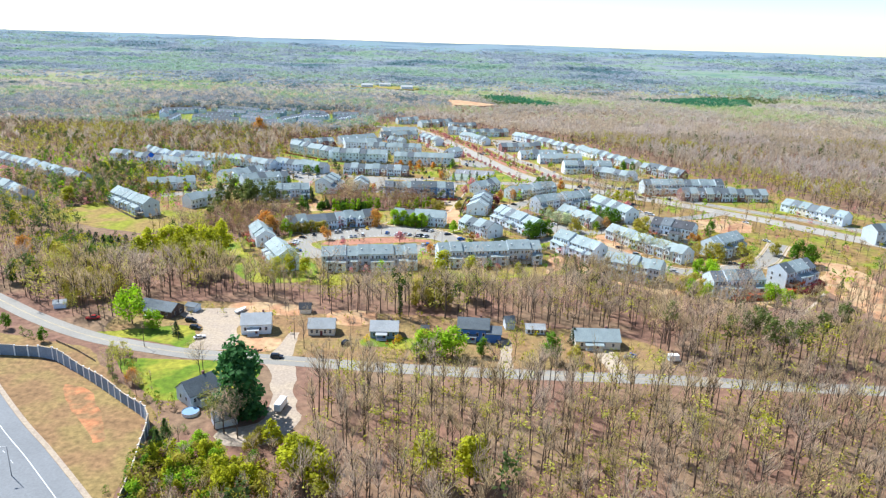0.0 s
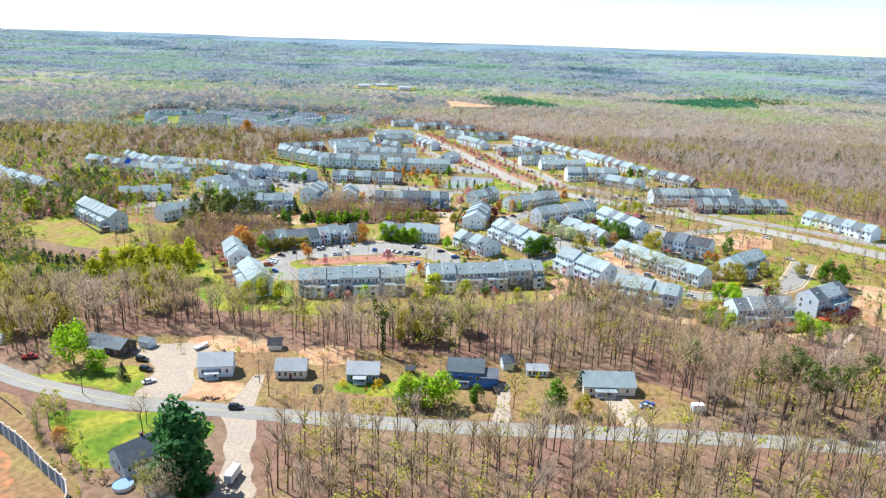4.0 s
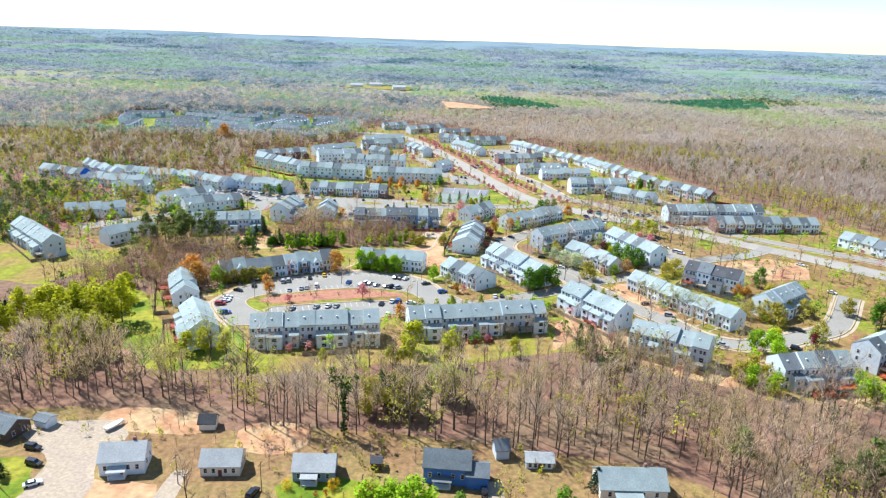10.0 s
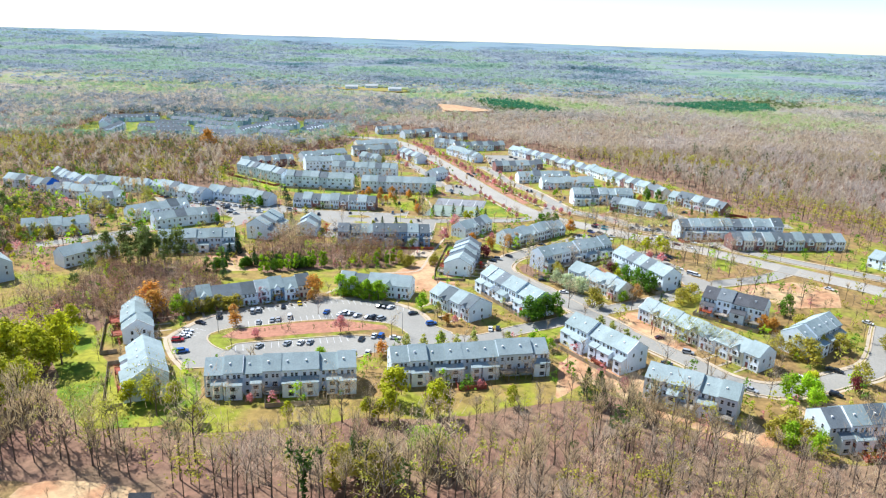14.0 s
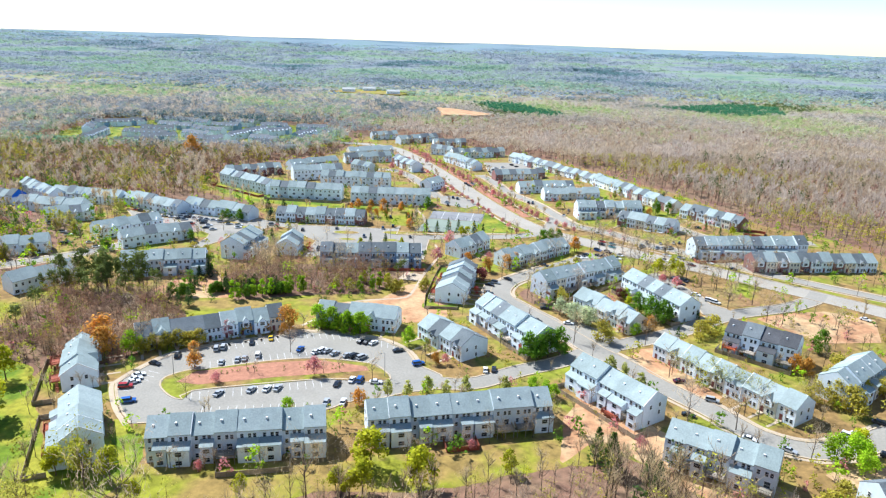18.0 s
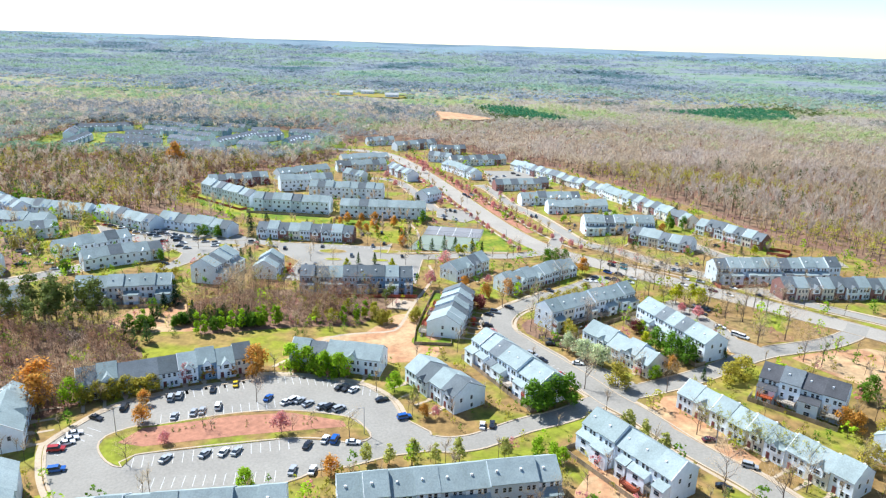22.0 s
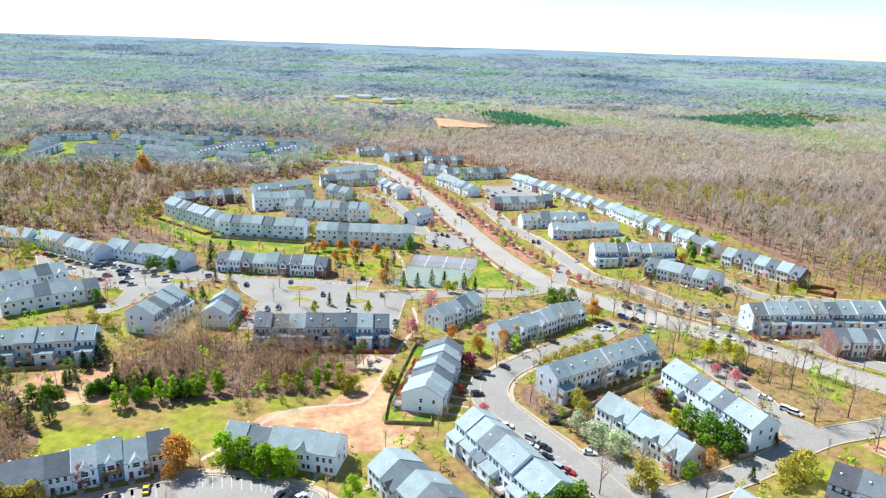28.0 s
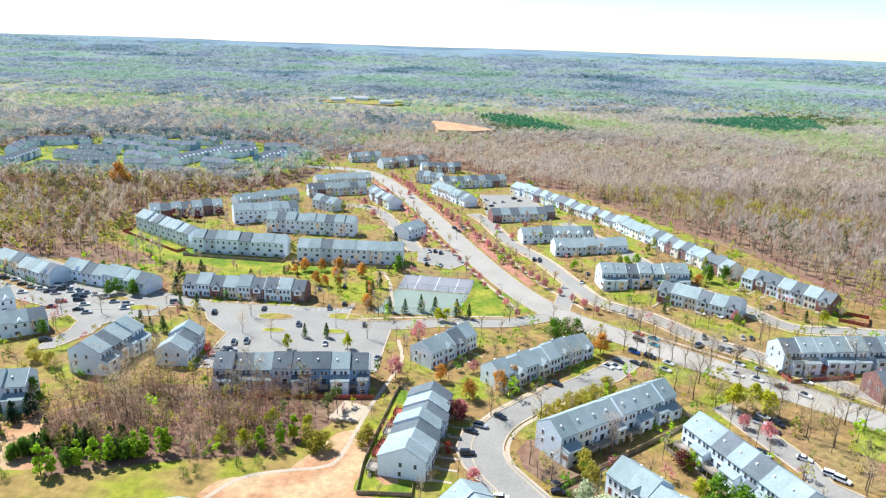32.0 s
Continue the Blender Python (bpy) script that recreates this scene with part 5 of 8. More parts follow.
park('white', -133.1, 609.1, 20)
park('white', -168.3, 608.4, 20)
park('white', -112.2, 593.7, 20)
park('dark', -174.9, 619.4, 20)
park('dark', -156.7, 610.5, 20)
park('dark', -143.8, 613.6, 20)
park('dark', -131.6, 590.2, 20)
park('dark', -188.6, 626.7, 20)
park('silver', -168.2, 615.9, 20)
park('silver', -152.3, 608.6, 20)
park('silver', -138.2, 611.0, 20)
park('silver', -127.3, 605.8, 20)
park('silver', -126.2, 587.2, 20)
park('silver', -120.5, 601.1, 20)
park('red', -144.7, 592.4, 20)
park('red', -193.5, 629.8, 20)
park('white', -52.4, 562.4, 95)
park('white', -47.7, 564.1, 95)
park('dark', -71.0, 593.0, 95)
park('dark', -50.3, 599.6, 95)
park('silver', -54.2, 556.5, 95)
park('silver', -30.7, 583.4, 95)
park('dark', -107.9, 271.9, -10)
park('dark', -103.2, 264.3, -10)
park('white', -98.4, 255.4, 35)
park('dark', 24.2, 258.2, 90)
park('silver', 76.1, 249.8, 10)
park('blue', 77.2, 251.4, 10)
park('dark', -38.5, 254.4, 70)
park('dark', -63.0, 239.9, 0)
park('red', 117.5, 583.1, -45)
park('teal', 122.7, 577.7, -45)
park('blue', 111.1, 564.9, -45)
park('dark', 116.2, 560.4, -45)
park('white', 121.9, 554.4, -45)
park('silver', 144.1, 579.1, 70)
park('silver', 152.0, 577.3, 70)
park('white', 160.2, 578.1, 70)
park('dark', 163.6, 577.8, 70)
park('white', 148.7, 553.0, -42)
park('silver', 155.2, 548.2, -42)
park('dark_red', 162.3, 544.2, -42)
park('white', 167.8, 538.5, -42)
park('dark', 176.9, 527.6, -42)
park('silver', 141.8, 514.2, -60)
park('dark', 144.4, 509.4, -60)
park('dark', -14.6, 609, 90)
park('silver', 7.4, 553.3, 80)
park('silver', 20.8, 683.6, 30)


# ---- houses on the country road ----
def cottage(x, y, turn, w, d, eave, ridge, wall, shingle, label, porch=False, chimney=False, name="house", up=0.0):
    """A detached gabled house; front faces -y before it is turned."""
    bm = bmesh.new()
    prism(bm, w, -d / 2, d / 2, -0.3, eave, ridge, 0)
    kit = [(name, mesh_of(name, bm, wall), "", 0)]
    bm = bmesh.new()
    gable_roof(bm, w + 0.7, -d / 2, d / 2, eave, ridge, 0, 0.22, 0.5)
    kit.append(("roof", mesh_of("roof", bm, shingle), "shingled gable roof", 0))
    if w > 7:
        for fx in (-0.36, -0.16, 0.14, 0.34):
            kit.append(("window", shifted(WINDOW, w * fx, -d / 2, eave * 0.55), "", 0))
        bm = bmesh.new()
        box(bm, -0.5, -d / 2 - 0.08, 0, 0.5, -d / 2 + 0.03, 2.1)
        kit.append(("door", mesh_of("door", bm, DOORS), "painted front door", 0))
        for sy in (-d * 0.2, d * 0.2):
            kit.append(("window", shifted(WINDOW, -w / 2, sy, eave * 0.55, 270), "", 0))
            kit.append(("window", shifted(WINDOW, w / 2, sy, eave * 0.55, 90), "", 0))
    if porch:
        bm = bmesh.new()
        box(bm, -w * 0.28, -d / 2 - 2.2, -0.2, w * 0.1, -d / 2, 0.35)
        for px_ in (-w * 0.27, w * 0.09):
            box(bm, px_ - 0.1, -d / 2 - 2.1, 0.3, px_ + 0.1, -d / 2 - 1.9, 2.5)
        n = len(kit)
        kit.append(("porch", mesh_of("porch", bm, TRIM), "white front porch", 0))
        bm = bmesh.new()
        slab(bm, -w * 0.3, w * 0.12, (-d / 2 - 2.5, 2.4), (-d / 2 + 0.1, 3.0), 0.18)
        kit.append(("porch_roof", mesh_of("porch_roof", bm, shingle), "", n))
    if chimney:
        bm = bmesh.new()
        box(bm, w * 0.2, 0.3, eave, w * 0.2 + 0.8, 1.1, ridge + 1.0)
        kit.append(("chimney", mesh_of("chimney", bm, SIDING["brick"]), "brick chimney", 0))
    return set_down(kit, pose(x, y, lie(x, y) + up, 0, 0, turn), label, "barn" if name == "barn" else "shed" if "shed" in name else "house")


cottage(-124, 281, -18, 17, 8.5, 3.2, 5.6, SIDING["brown"], SHINGLE["grey"], "low dark-sided ranch house with a grey roof", porch=True)
cottage(-111.5, 285, -18, 5, 4, 2.5, 3.4, SIDING["white"], SHINGLE["grey"], "small pale shed beside the ranch house", name="shed")
cottage(-77.5, 265.5, 10, 12, 9, 4.6, 7.8, SIDING["white"], SHINGLE["light"], "white one-and-a-half-storey house with a grey roof", porch=True, chimney=True)
cottage(-50, 266, 4, 11, 8, 3.4, 6.2, SIDING["tan"], SHINGLE["light"], "small tan house with a pale green-grey roof", porch=False)
cottage(-23.5, 265, 2, 11.5, 8, 3.5, 6.4, SIDING["blue"], SHINGLE["light"], "blue-grey cottage with a pale roof and yellow shrubs", porch=True, chimney=True)
cottage(14, 266, -4, 13, 9, 5.6, 8.6, SIDING["bright_blue"], SHINGLE["grey"], "two-storey blue house with a grey roof", porch=True, chimney=True)
cottage(22.5, 263.5, -4, 6, 7, 4.2, 6.2, SIDING["bright_blue"], SHINGLE["grey"], "blue side wing beside the two-storey house", name="wing_shed")
cottage(30, 277, 10, 4, 5, 3.4, 5.4, SIDING["grey"], SHINGLE["grey"], "tall grey garden shed", name="shed")
cottage(41, 273, 0, 8, 5, 2.4, 3.8, SIDING["grey"], SHINGLE["light"], "low shed with a patched metal roof", name="shed")
cottage(65, 262.5, 1, 18.5, 10, 3.6, 7.0, SIDING["cream"], SHINGLE["pale"], "long cream rambler with a grey roof and garage", porch=True, chimney=True)
cottage(-82, 208, 50, 11, 9, 4.4, 8.0, SIDING["grey"], SHINGLE["grey"], "grey house with a steep roof beside an above-ground pool", porch=True, chimney=True)
cottage(-68.5, 193, 30, 7, 6, 3.0, 5.0, SIDING["grey"], SHINGLE["grey"], "grey shed under the big pine", name="shed")
cottage(-6.5, 269, 0, 3, 3, 2.4, 3.2, SIDING["brown"], SHINGLE["dark"], "small dark shed beside the cottage", name="shed")
plant("yellow_bush", 3.5, [(-30.2, 257.6), (-18, 257.6), (-17, 258.6)])
plant("red_bush", 2.2, [(-21.5, 254.5), (-19, 255)])


def pool():
    bm = bmesh.new()
    bmesh.ops.create_cone(bm, cap_ends=False, segments=24, radius1=2.8, radius2=2.8, depth=1.2, matrix=pose(0, 0, 0.6))
    kit = [("swimming_pool", mesh_of("swimming_pool", bm, TRIM), "", 0)]
    bm = bmesh.new()
    bmesh.ops.create_circle(bm, cap_ends=True, segments=24, radius=2.75, matrix=pose(0, 0, 1.0))
    kit.append(("cover", mesh_of("cover", bm, SIDING["blue"]), "dull blue cover", 0))
    set_down(kit, pose(-81, 197.5, 0), "round above-ground pool with a white rim", "pool")


pool()


def boat(x, y, turn):
    """A small white boat under the trees, on its trailer."""
    bm = bmesh.new()
    sec = [(-3, 0.9, 0.9), (-1, 1.1, 1.0), (1.2, 1.0, 1.05), (2.6, 0.5, 1.15), (3.2, 0.05, 1.25)]
    ring_ = []
    for bx_, half, top in sec:
        ring_.append([bm.verts.new(c) for c in ((bx_, -half, top + 0.4), (bx_, -half * 0.8, 0.7), (bx_, 0, 0.5), (bx_, half * 0.8, 0.7), (bx_, half, top + 0.4))])
    for p, q in zip(ring_, ring_[1:]):
        for i in range(4):
            bm.faces.new((p[i], p[i + 1], q[i + 1], q[i]))
        bm.faces.new((p[4], p[0], q[0], q[4]))
    bm.faces.new(ring_[0])
    bmesh.ops.recalc_face_normals(bm, faces=bm.faces[:])
    kit = [("boat", mesh_of("boat", bm, TRIM), "", 0)]
    bm = bmesh.new()
    box(bm, -2.8, -0.9, 0.3, 4.2, -0.75, 0.5)
    box(bm, -2.8, 0.75, 0.3, 4.2, 0.9, 0.5)
    for s in (-1.05, 1.05):
        box(bm, -1.0, s - 0.1, 0, -0.35, s + 0.1, 0.65)
    kit.append(("trailer", mesh_of("trailer", bm, STEEL), "grey steel trailer", 0))
    set_down(kit, pose(x, y, 0, 0, 0, turn), "white boat on a trailer at the wood's edge", "boat")


boat(-90, 284.5, 60)


def box_trailer(x, y, turn, long, label):
    """A tall white box body on two wheels, with a drawbar."""
    bm = bmesh.new()
    box(bm, -long / 2, -1.15, 0.7, long / 2, 1.15, 3.2)
    bmesh.ops.bevel(bm, geom=bm.edges[:], offset=0.08, segments=1, affect="EDGES")
    kit = [("box_trailer", mesh_of("box_trailer", bm, TRIM), "", 0)]
    bm = bmesh.new()
    box(bm, -long / 2 + 0.1, -0.9, 0.45, long / 2 + 1.4, 0.9, 0.69)
    kit.append(("chassis", mesh_of("chassis", bm, STEEL), "grey steel chassis", 0))
    bm = bmesh.new()
    box(bm, -long / 2 - 0.06, -1.0, 0.8, -long / 2 + 0.02, 1.0, 3.05)
    kit.append(("rear_door", mesh_of("rear_door", bm, SIDING["grey"]), "pale grey rear door", 0))
    for sy in (-1.1, 1.1):
        bm = bmesh.new()
        bmesh.ops.create_cone(bm, cap_ends=True, segments=10, radius1=0.38, radius2=0.38, depth=0.25, matrix=pose(-0.3, sy, 0.38, 90, 0, 0))
        kit.append(("wheel", mesh_of("wheel", bm, RUBBER), "black tyre", 0))
    set_down(kit, pose(x, y, 0.05, 0, 0, turn), label, "trailer")


box_trailer(-52.6, 202.5, 82, 6.0, "white box trailer standing on a dirt drive")
box_trailer(93.2, 248.1, 5, 4.0, "small white box trailer under the trees")
park("red", -149.7, 270.8, 20, "pickup")
cottage(-170.6, 283.5, 20, 5, 4, 2.4, 3.4, SIDING["white"], SHINGLE["light"], "small white shed beside the country road", name="shed")
cottage(-61.3, 287, 5, 5, 4.5, 2.6, 4.4, SIDING["cream"], SHINGLE["dark"], "cream garden shed with a dark roof at the wood's edge", name="shed")


def log_pile(x, y, turn):
    rng = random.Random(4)
    base = tagged(new("log_pile"), "loose pile of cut brown logs on clay", "logs")
    base.matrix_world = pose(x, y, 0.05, 0, 0, turn)
    for k in range(14):
        bm = bmesh.new()
        r = rng.uniform(0.22, 0.4)
        bmesh.ops.create_cone(bm, cap_ends=True, segments=8, radius1=r, radius2=r * 0.9, depth=rng.uniform(0.5, 1.1), matrix=pose(-3 + k * 0.45 + rng.uniform(-0.2, 0.2), rng.uniform(-0.8, 0.8), r, 90, 0, rng.uniform(0, 180)))
        part("log", bm, BARK, base)


log_pile(-73.2, 245.6, 4)


# ---- noise wall beside the highway ----
def noise_wall():
    base = tagged(new("noise_wall"), "blue-grey concrete noise wall with pale posts", "wall")
    pane = surface("blue grey wall panel", (0.19, 0.24, 0.32), 0.9, fine=1.5, wide=0.2, amount=0.18, spread=0.2)
    line = along([(-215, 236.5), (-190, 236), (-167.4, 235.1), (-151.8, 234.3), (-145.4, 232.4), (-127.2, 219.7), (-106.5, 203.4), (-93.5, 192.5), (-89.5, 184), (-87.7, 175.5), (-84.1, 163.3), (-82, 150), (-78, 130), (-70, 110)], 4.5)
    for i, (a, b) in enumerate(zip(line, line[1:])):
        d = (b - a).normalized()
        t = math.degrees(math.atan2(d.y, d.x))
        n = (b - a).length
        high = 4.6 + 0.5 * math.sin(i * 0.9)
        bm = bmesh.new()
        box(bm, 0.2, -0.1, -0.3, n - 0.2, 0.1, high)
        o = part("panel", bm, pane, base)
        o.matrix_world = pose(a.x, a.y, lie(a.x, a.y), 0, 0, t)
        bm = bmesh.new()
        box(bm, -0.25, -0.25, -0.3, 0.25, 0.25, high + 0.35)
        o = part("post", bm, TRIM, base)
        o.matrix_world = pose(a.x, a.y, lie(a.x, a.y), 0, 0, t)
        bm = bmesh.new()
        box(bm, 0.1, -0.18, high, n - 0.1, 0.18, high + 0.18)
        o = part("coping", bm, CONCRETE, base)
        o.matrix_world = pose(a.x, a.y, lie(a.x, a.y), 0, 0, t)


noise_wall()
hw = along([(-336, 366), (-256, 294), (-157, 193), (-124, 162), (-98, 137), (-46, 86), (34, 4)])
hroad = bpy.data.objects["highway"]
ribbon("edge_line", hw, 9.75, 9.5, 0.12, LINE, parent=hroad)
ribbon("gravel_edge", hw, 16.6, 15.1, 0.08, GRAVEL, parent=hroad)
for off in (6.2, 2.7, -0.8, -4.3):
    for i in range(38, 60, 2):
        ribbon("lane_dash", [hw[i], hw[i].lerp(hw[i + 1], 0.55)], off, off - 0.16, 0.12, LINE, parent=hroad)


# ---- poles and lamps ----
def pole(x, y, high, arm, label, name, turn=0):
    bm = bmesh.new()
    bmesh.ops.create_cone(bm, cap_ends=True, segments=8, radius1=0.14, radius2=0.08, depth=high, matrix=pose(0, 0, high / 2))
    kit = [(name, mesh_of(name, bm, STEEL if arm else BARK), "", 0)]
    if arm:
        bm = bmesh.new()
        box(bm, 0, -0.05, high - 0.15, 1.6, 0.05, high - 0.03)
        box(bm, 1.3, -0.18, high - 0.2, 2.1, 0.18, high)
        kit.append(("lamp_head", mesh_of("lamp_head", bm, STEEL), "", 0))
    else:
        bm = bmesh.new()
        box(bm, -1.2, -0.06, high - 0.8, 1.2, 0.06, high - 0.6)
        kit.append(("crossarm", mesh_of("crossarm", bm, BARK), "", 0))
    set_down(kit, pose(x, y, lie(x, y), 0, 0, turn), label, "lamp" if arm else "pole")


for x, y, t in ((-0.8, 401.4, 200), (-76.5, 396, 20), (78, 470, 40), (60, 620, 180), (92, 585, 200), (120, 590, 30), (38, 728, 180), (150, 520, 220), (-14, 582, 90), (110, 402, 60), (-118, 162, 200)):
    pole(x, y, 9.6, True, "grey steel street lamp with one arm", "street_lamp", t)
for x, y in ((-117, 246), (-106.5, 254), (-60, 258), (-36.5, 256), (-8.5, 252), (40, 240), (90, 240)):
    pole(x, y, 9.5, False, "weathered wooden utility pole with a crossarm", "utility_pole", 80)


# ---- fences round the rear yards ----
def fence(pts, material, label, high=1.7):
    base = tagged(new("fence"), label, "fence")
    for (ax, ay), (bx, by) in zip(pts, pts[1:]):
        a, b = Vector((ax, ay, 0)), Vector((bx, by, 0))
        n = max(1, round((b - a).length / 3.0))
        for k in range(n):
            p, q = a.lerp(b, k / n), a.lerp(b, (k + 1) / n)
            d = q - p
            t = math.degrees(math.atan2(d.y, d.x))
            bm = bmesh.new()
            box(bm, 0, -0.04, -0.3, d.length - 0.05, 0.04, high)
            box(bm, -0.07, -0.07, -0.3, 0.07, 0.07, high + 0.15)
            o = part("fence_panel", bm, material, base)
            o.matrix_world = pose(p.x, p.y, lie(p.x, p.y), 0, 0, t)


def yard(ax, ay, bx, by, side, deep, material, label):
    """A fence that runs round the rear yards of a terrace, on the given side of the line a to b."""
    a, b = Vector((ax, ay, 0)), Vector((bx, by, 0))
    d = (b - a).normalized()
    s = Vector((-d.y, d.x, 0)) * side
    p, q = a + s * 6, a + s * (6 + deep)
    r, t = b + s * (6 + deep), b + s * 6
    fence([(p.x, p.y), (q.x, q.y), (r.x, r.y), (t.x, t.y)], material, label)


WOOD = "weathered grey-brown wooden yard fence"
RED = "red-stained wooden yard fence"
fence([(26.5, 475), (26.5, 468.9), (11.2, 468.9), (11.2, 482.2), (13.2, 499.5), (16.9, 524.6), (17.9, 529.6), (21, 530)], FENCE, WOOD, 1.35)
fence([(-153, 248), (-141, 240.5), (-129, 231.5)], FENCE, "low weathered timber guard fence beside the road", 0.9)
patch("lawn", [(11.6, 469.3), (26.1, 469.3), (26.1, 474.9), (15.6, 476.6), (21.5, 521), (20.5, 529), (18, 529), (13.6, 499), (11.6, 482)], 0.075, LAWN, "green fenced yards behind the white terrace", "lawn")
yard(60, 484, 112, 522, -1, 6, FENCE, WOOD)
yard(-48, 528, 9, 532, -1, 4.5, FENCE_RED, RED)
yard(-165, 728, -116, 690, -1, 6, FENCE_RED, RED)
yard(-116, 687, -58, 681, -1, 6, FENCE, WOOD)
yard(-144, 502, -103, 511, -1, 5, FENCE, WOOD)
yard(-83, 338, -96, 369, 1, 6, FENCE, WOOD)
yard(-103, 377, -115, 407, 1, 6, FENCE, WOOD)
yard(70, 402, 91, 371, -1, 5, FENCE, WOOD)
yard(-45, 351, -25, 355, -1, 7, FENCE, WOOD)
yard(20, 366, 30, 368, -1, 6, FENCE_RED, RED)
yard(160, 551, 185, 555, -1, 7, FENCE_RED, RED)
yard(90, 358, 117, 341, -1, 4.5, FENCE, WOOD)
yard(144, 329, 165, 333, -1, 5.5, FENCE_RED, RED)
yard(178, 342, 200, 358, -1, 5.5, FENCE_RED, RED)
yard(40, 463, 63, 424, -1, 5, FENCE, WOOD)
yard(114, 500, 131, 458, -1, 5, FENCE, WOOD)
yard(138, 438, 160, 420, -1, 5, FENCE, WOOD)
yard(-236, 484, -196, 444, -1, 6, FENCE, WOOD)
yard(-53, 677, 9, 676, -1, 5, FENCE, WOOD)
fence([(212, 600), (222, 594), (228, 604), (218, 610)], FENCE_RED, RED)
fence([(-4, 356), (-4, 346)], surface("yellow slide", (0.8, 0.6, 0.02), 0.4, amount=0.05), "bright yellow garden fence panel by the end house", 2.2)


# picnic place beside the footpath
patch("paved_pad", [(-4, 508), (6, 506), (9, 516), (0, 520)], 0.1, CONCRETE, "pale paved pad beside the footpath", "pavement")


def bench(x, y, turn):
    bm = bmesh.new()
    box(bm, -0.9, -0.4, 0.7, 0.9, 0.4, 0.78)
    kit = [("picnic_table", mesh_of("picnic_table", bm, DECK_GREY), "", 0)]
    for s in (-1, 1):
        bm = bmesh.new()
        box(bm, -0.9, s * 0.75 - 0.15, 0.42, 0.9, s * 0.75 + 0.15, 0.48)
        kit.append(("seat", mesh_of("seat", bm, DECK_GREY), "", 0))
        bm = bmesh.new()
        box(bm, s * 0.7 - 0.05, -0.8, 0, s * 0.7 + 0.05, 0.8, 0.7)
        kit.append(("trestle", mesh_of("trestle", bm, STEEL), "", 0))
    set_down(kit, pose(x, y, 0.1, 0, 0, turn), "weathered wooden picnic table on a paved pad", "table")


bench(1, 512, 20)
bench(4, 514, 70)


def big_deck(x, y, turn, w, d, high, wood=DECK_BRIGHT, words="orange-red stained"):
    """A free-standing deck with posts, railing and stairs against a rear wall."""
    bm = bmesh.new()
    box(bm, -w / 2, -d / 2, high - 0.25, w / 2, d / 2, high)
    for px_ in (-w / 2 + 0.15, 0, w / 2 - 0.15):
        box(bm, px_ - 0.1, -d / 2, -1, px_ + 0.1, -d / 2 + 0.2, high - 0.24)
    kit = [("deck", mesh_of("deck", bm, wood), "", 0)]
    bm = bmesh.new()
    for a, b in (((-w / 2, d / 2), (-w / 2, -d / 2)), ((-w / 2, -d / 2), (w / 2, -d / 2)), ((w / 2, -d / 2), (w / 2, d / 2))):
        n = max(4, int(math.hypot(b[0] - a[0], b[1] - a[1]) / 0.35))
        for z in (high + 0.12, high + 0.95):
            box(bm, min(a[0], b[0]) - 0.05, min(a[1], b[1]) - 0.05, z, max(a[0], b[0]) + 0.05, max(a[1], b[1]) + 0.05, z + 0.12)
        for k in range(n + 1):
            cx, cy = a[0] + (b[0] - a[0]) * k / n, a[1] + (b[1] - a[1]) * k / n
            box(bm, cx - 0.06, cy - 0.06, high, cx + 0.06, cy + 0.06, high + 1.0)
    kit.append(("railing", mesh_of("railing", bm, wood), "", 0))
    bm = bmesh.new()
    for k in range(int(high / 0.19)):
        box(bm, w / 2 + 0.05 + k * 0.28, -0.5, high - 0.19 * (k + 1) - 0.06, w / 2 + 0.35 + k * 0.28, 0.5, high - 0.19 * (k + 1))
    kit.append(("stairs", mesh_of("stairs", bm, wood), "", 0))
    set_down(kit, pose(x, y, lie(x, y), 0, 0, turn), words + " wooden deck with railing and stairs", "deck")


for x, y, turn, high in ((77.7, 378.9, -56, 1.2), (-98.3, 356.6, -61.6, 2.6), (-91.7, 344.2, -61.6, 2.6), (-120.4, 399.6, -61.6, 2.6), (-113.8, 387.2, -61.6, 2.6)):
    big_deck(x, y, turn, 5.6, 4.4, high, DECK_RED, "dark red stained")
big_deck(136.4, 428.2, -38, 5.0, 4.0, 3.0)
for k in range(6):
    big_deck(14.4 + 1.03 * k, 480.5 + 5.9 * k, -100, 4.6, 2.9, 2.2 if k % 2 else 1.4, DECK_RED if k % 3 else DECK_GREY, "red stained" if k % 3 else "weathered grey")
big_deck(158, 323.2, 9, 8.5, 4.6, 3.0)
big_deck(150, 320.5, 9, 6.0, 4.0, 1.2)
big_deck(187, 341.0, 33.5, 9.5, 4.6, 3.0)
big_deck(183.5, 336.0, 33.5, 8.0, 3.6, 1.2)
patch("bare_ground", [(205, 345), (221, 373), (240, 375), (236, 340), (228, 329), (209, 298), (204.8, 323)], 0.06, CLAY, "bare red earth beside the boulevard", "bare ground")
road("footpath", [(160, 292), (169.4, 300.2), (190, 323.2), (199.4, 334.5)], 1.6, "pale worn footpath behind the houses", lift=0.09, kerb=False).data.materials[0] = CONCRETE


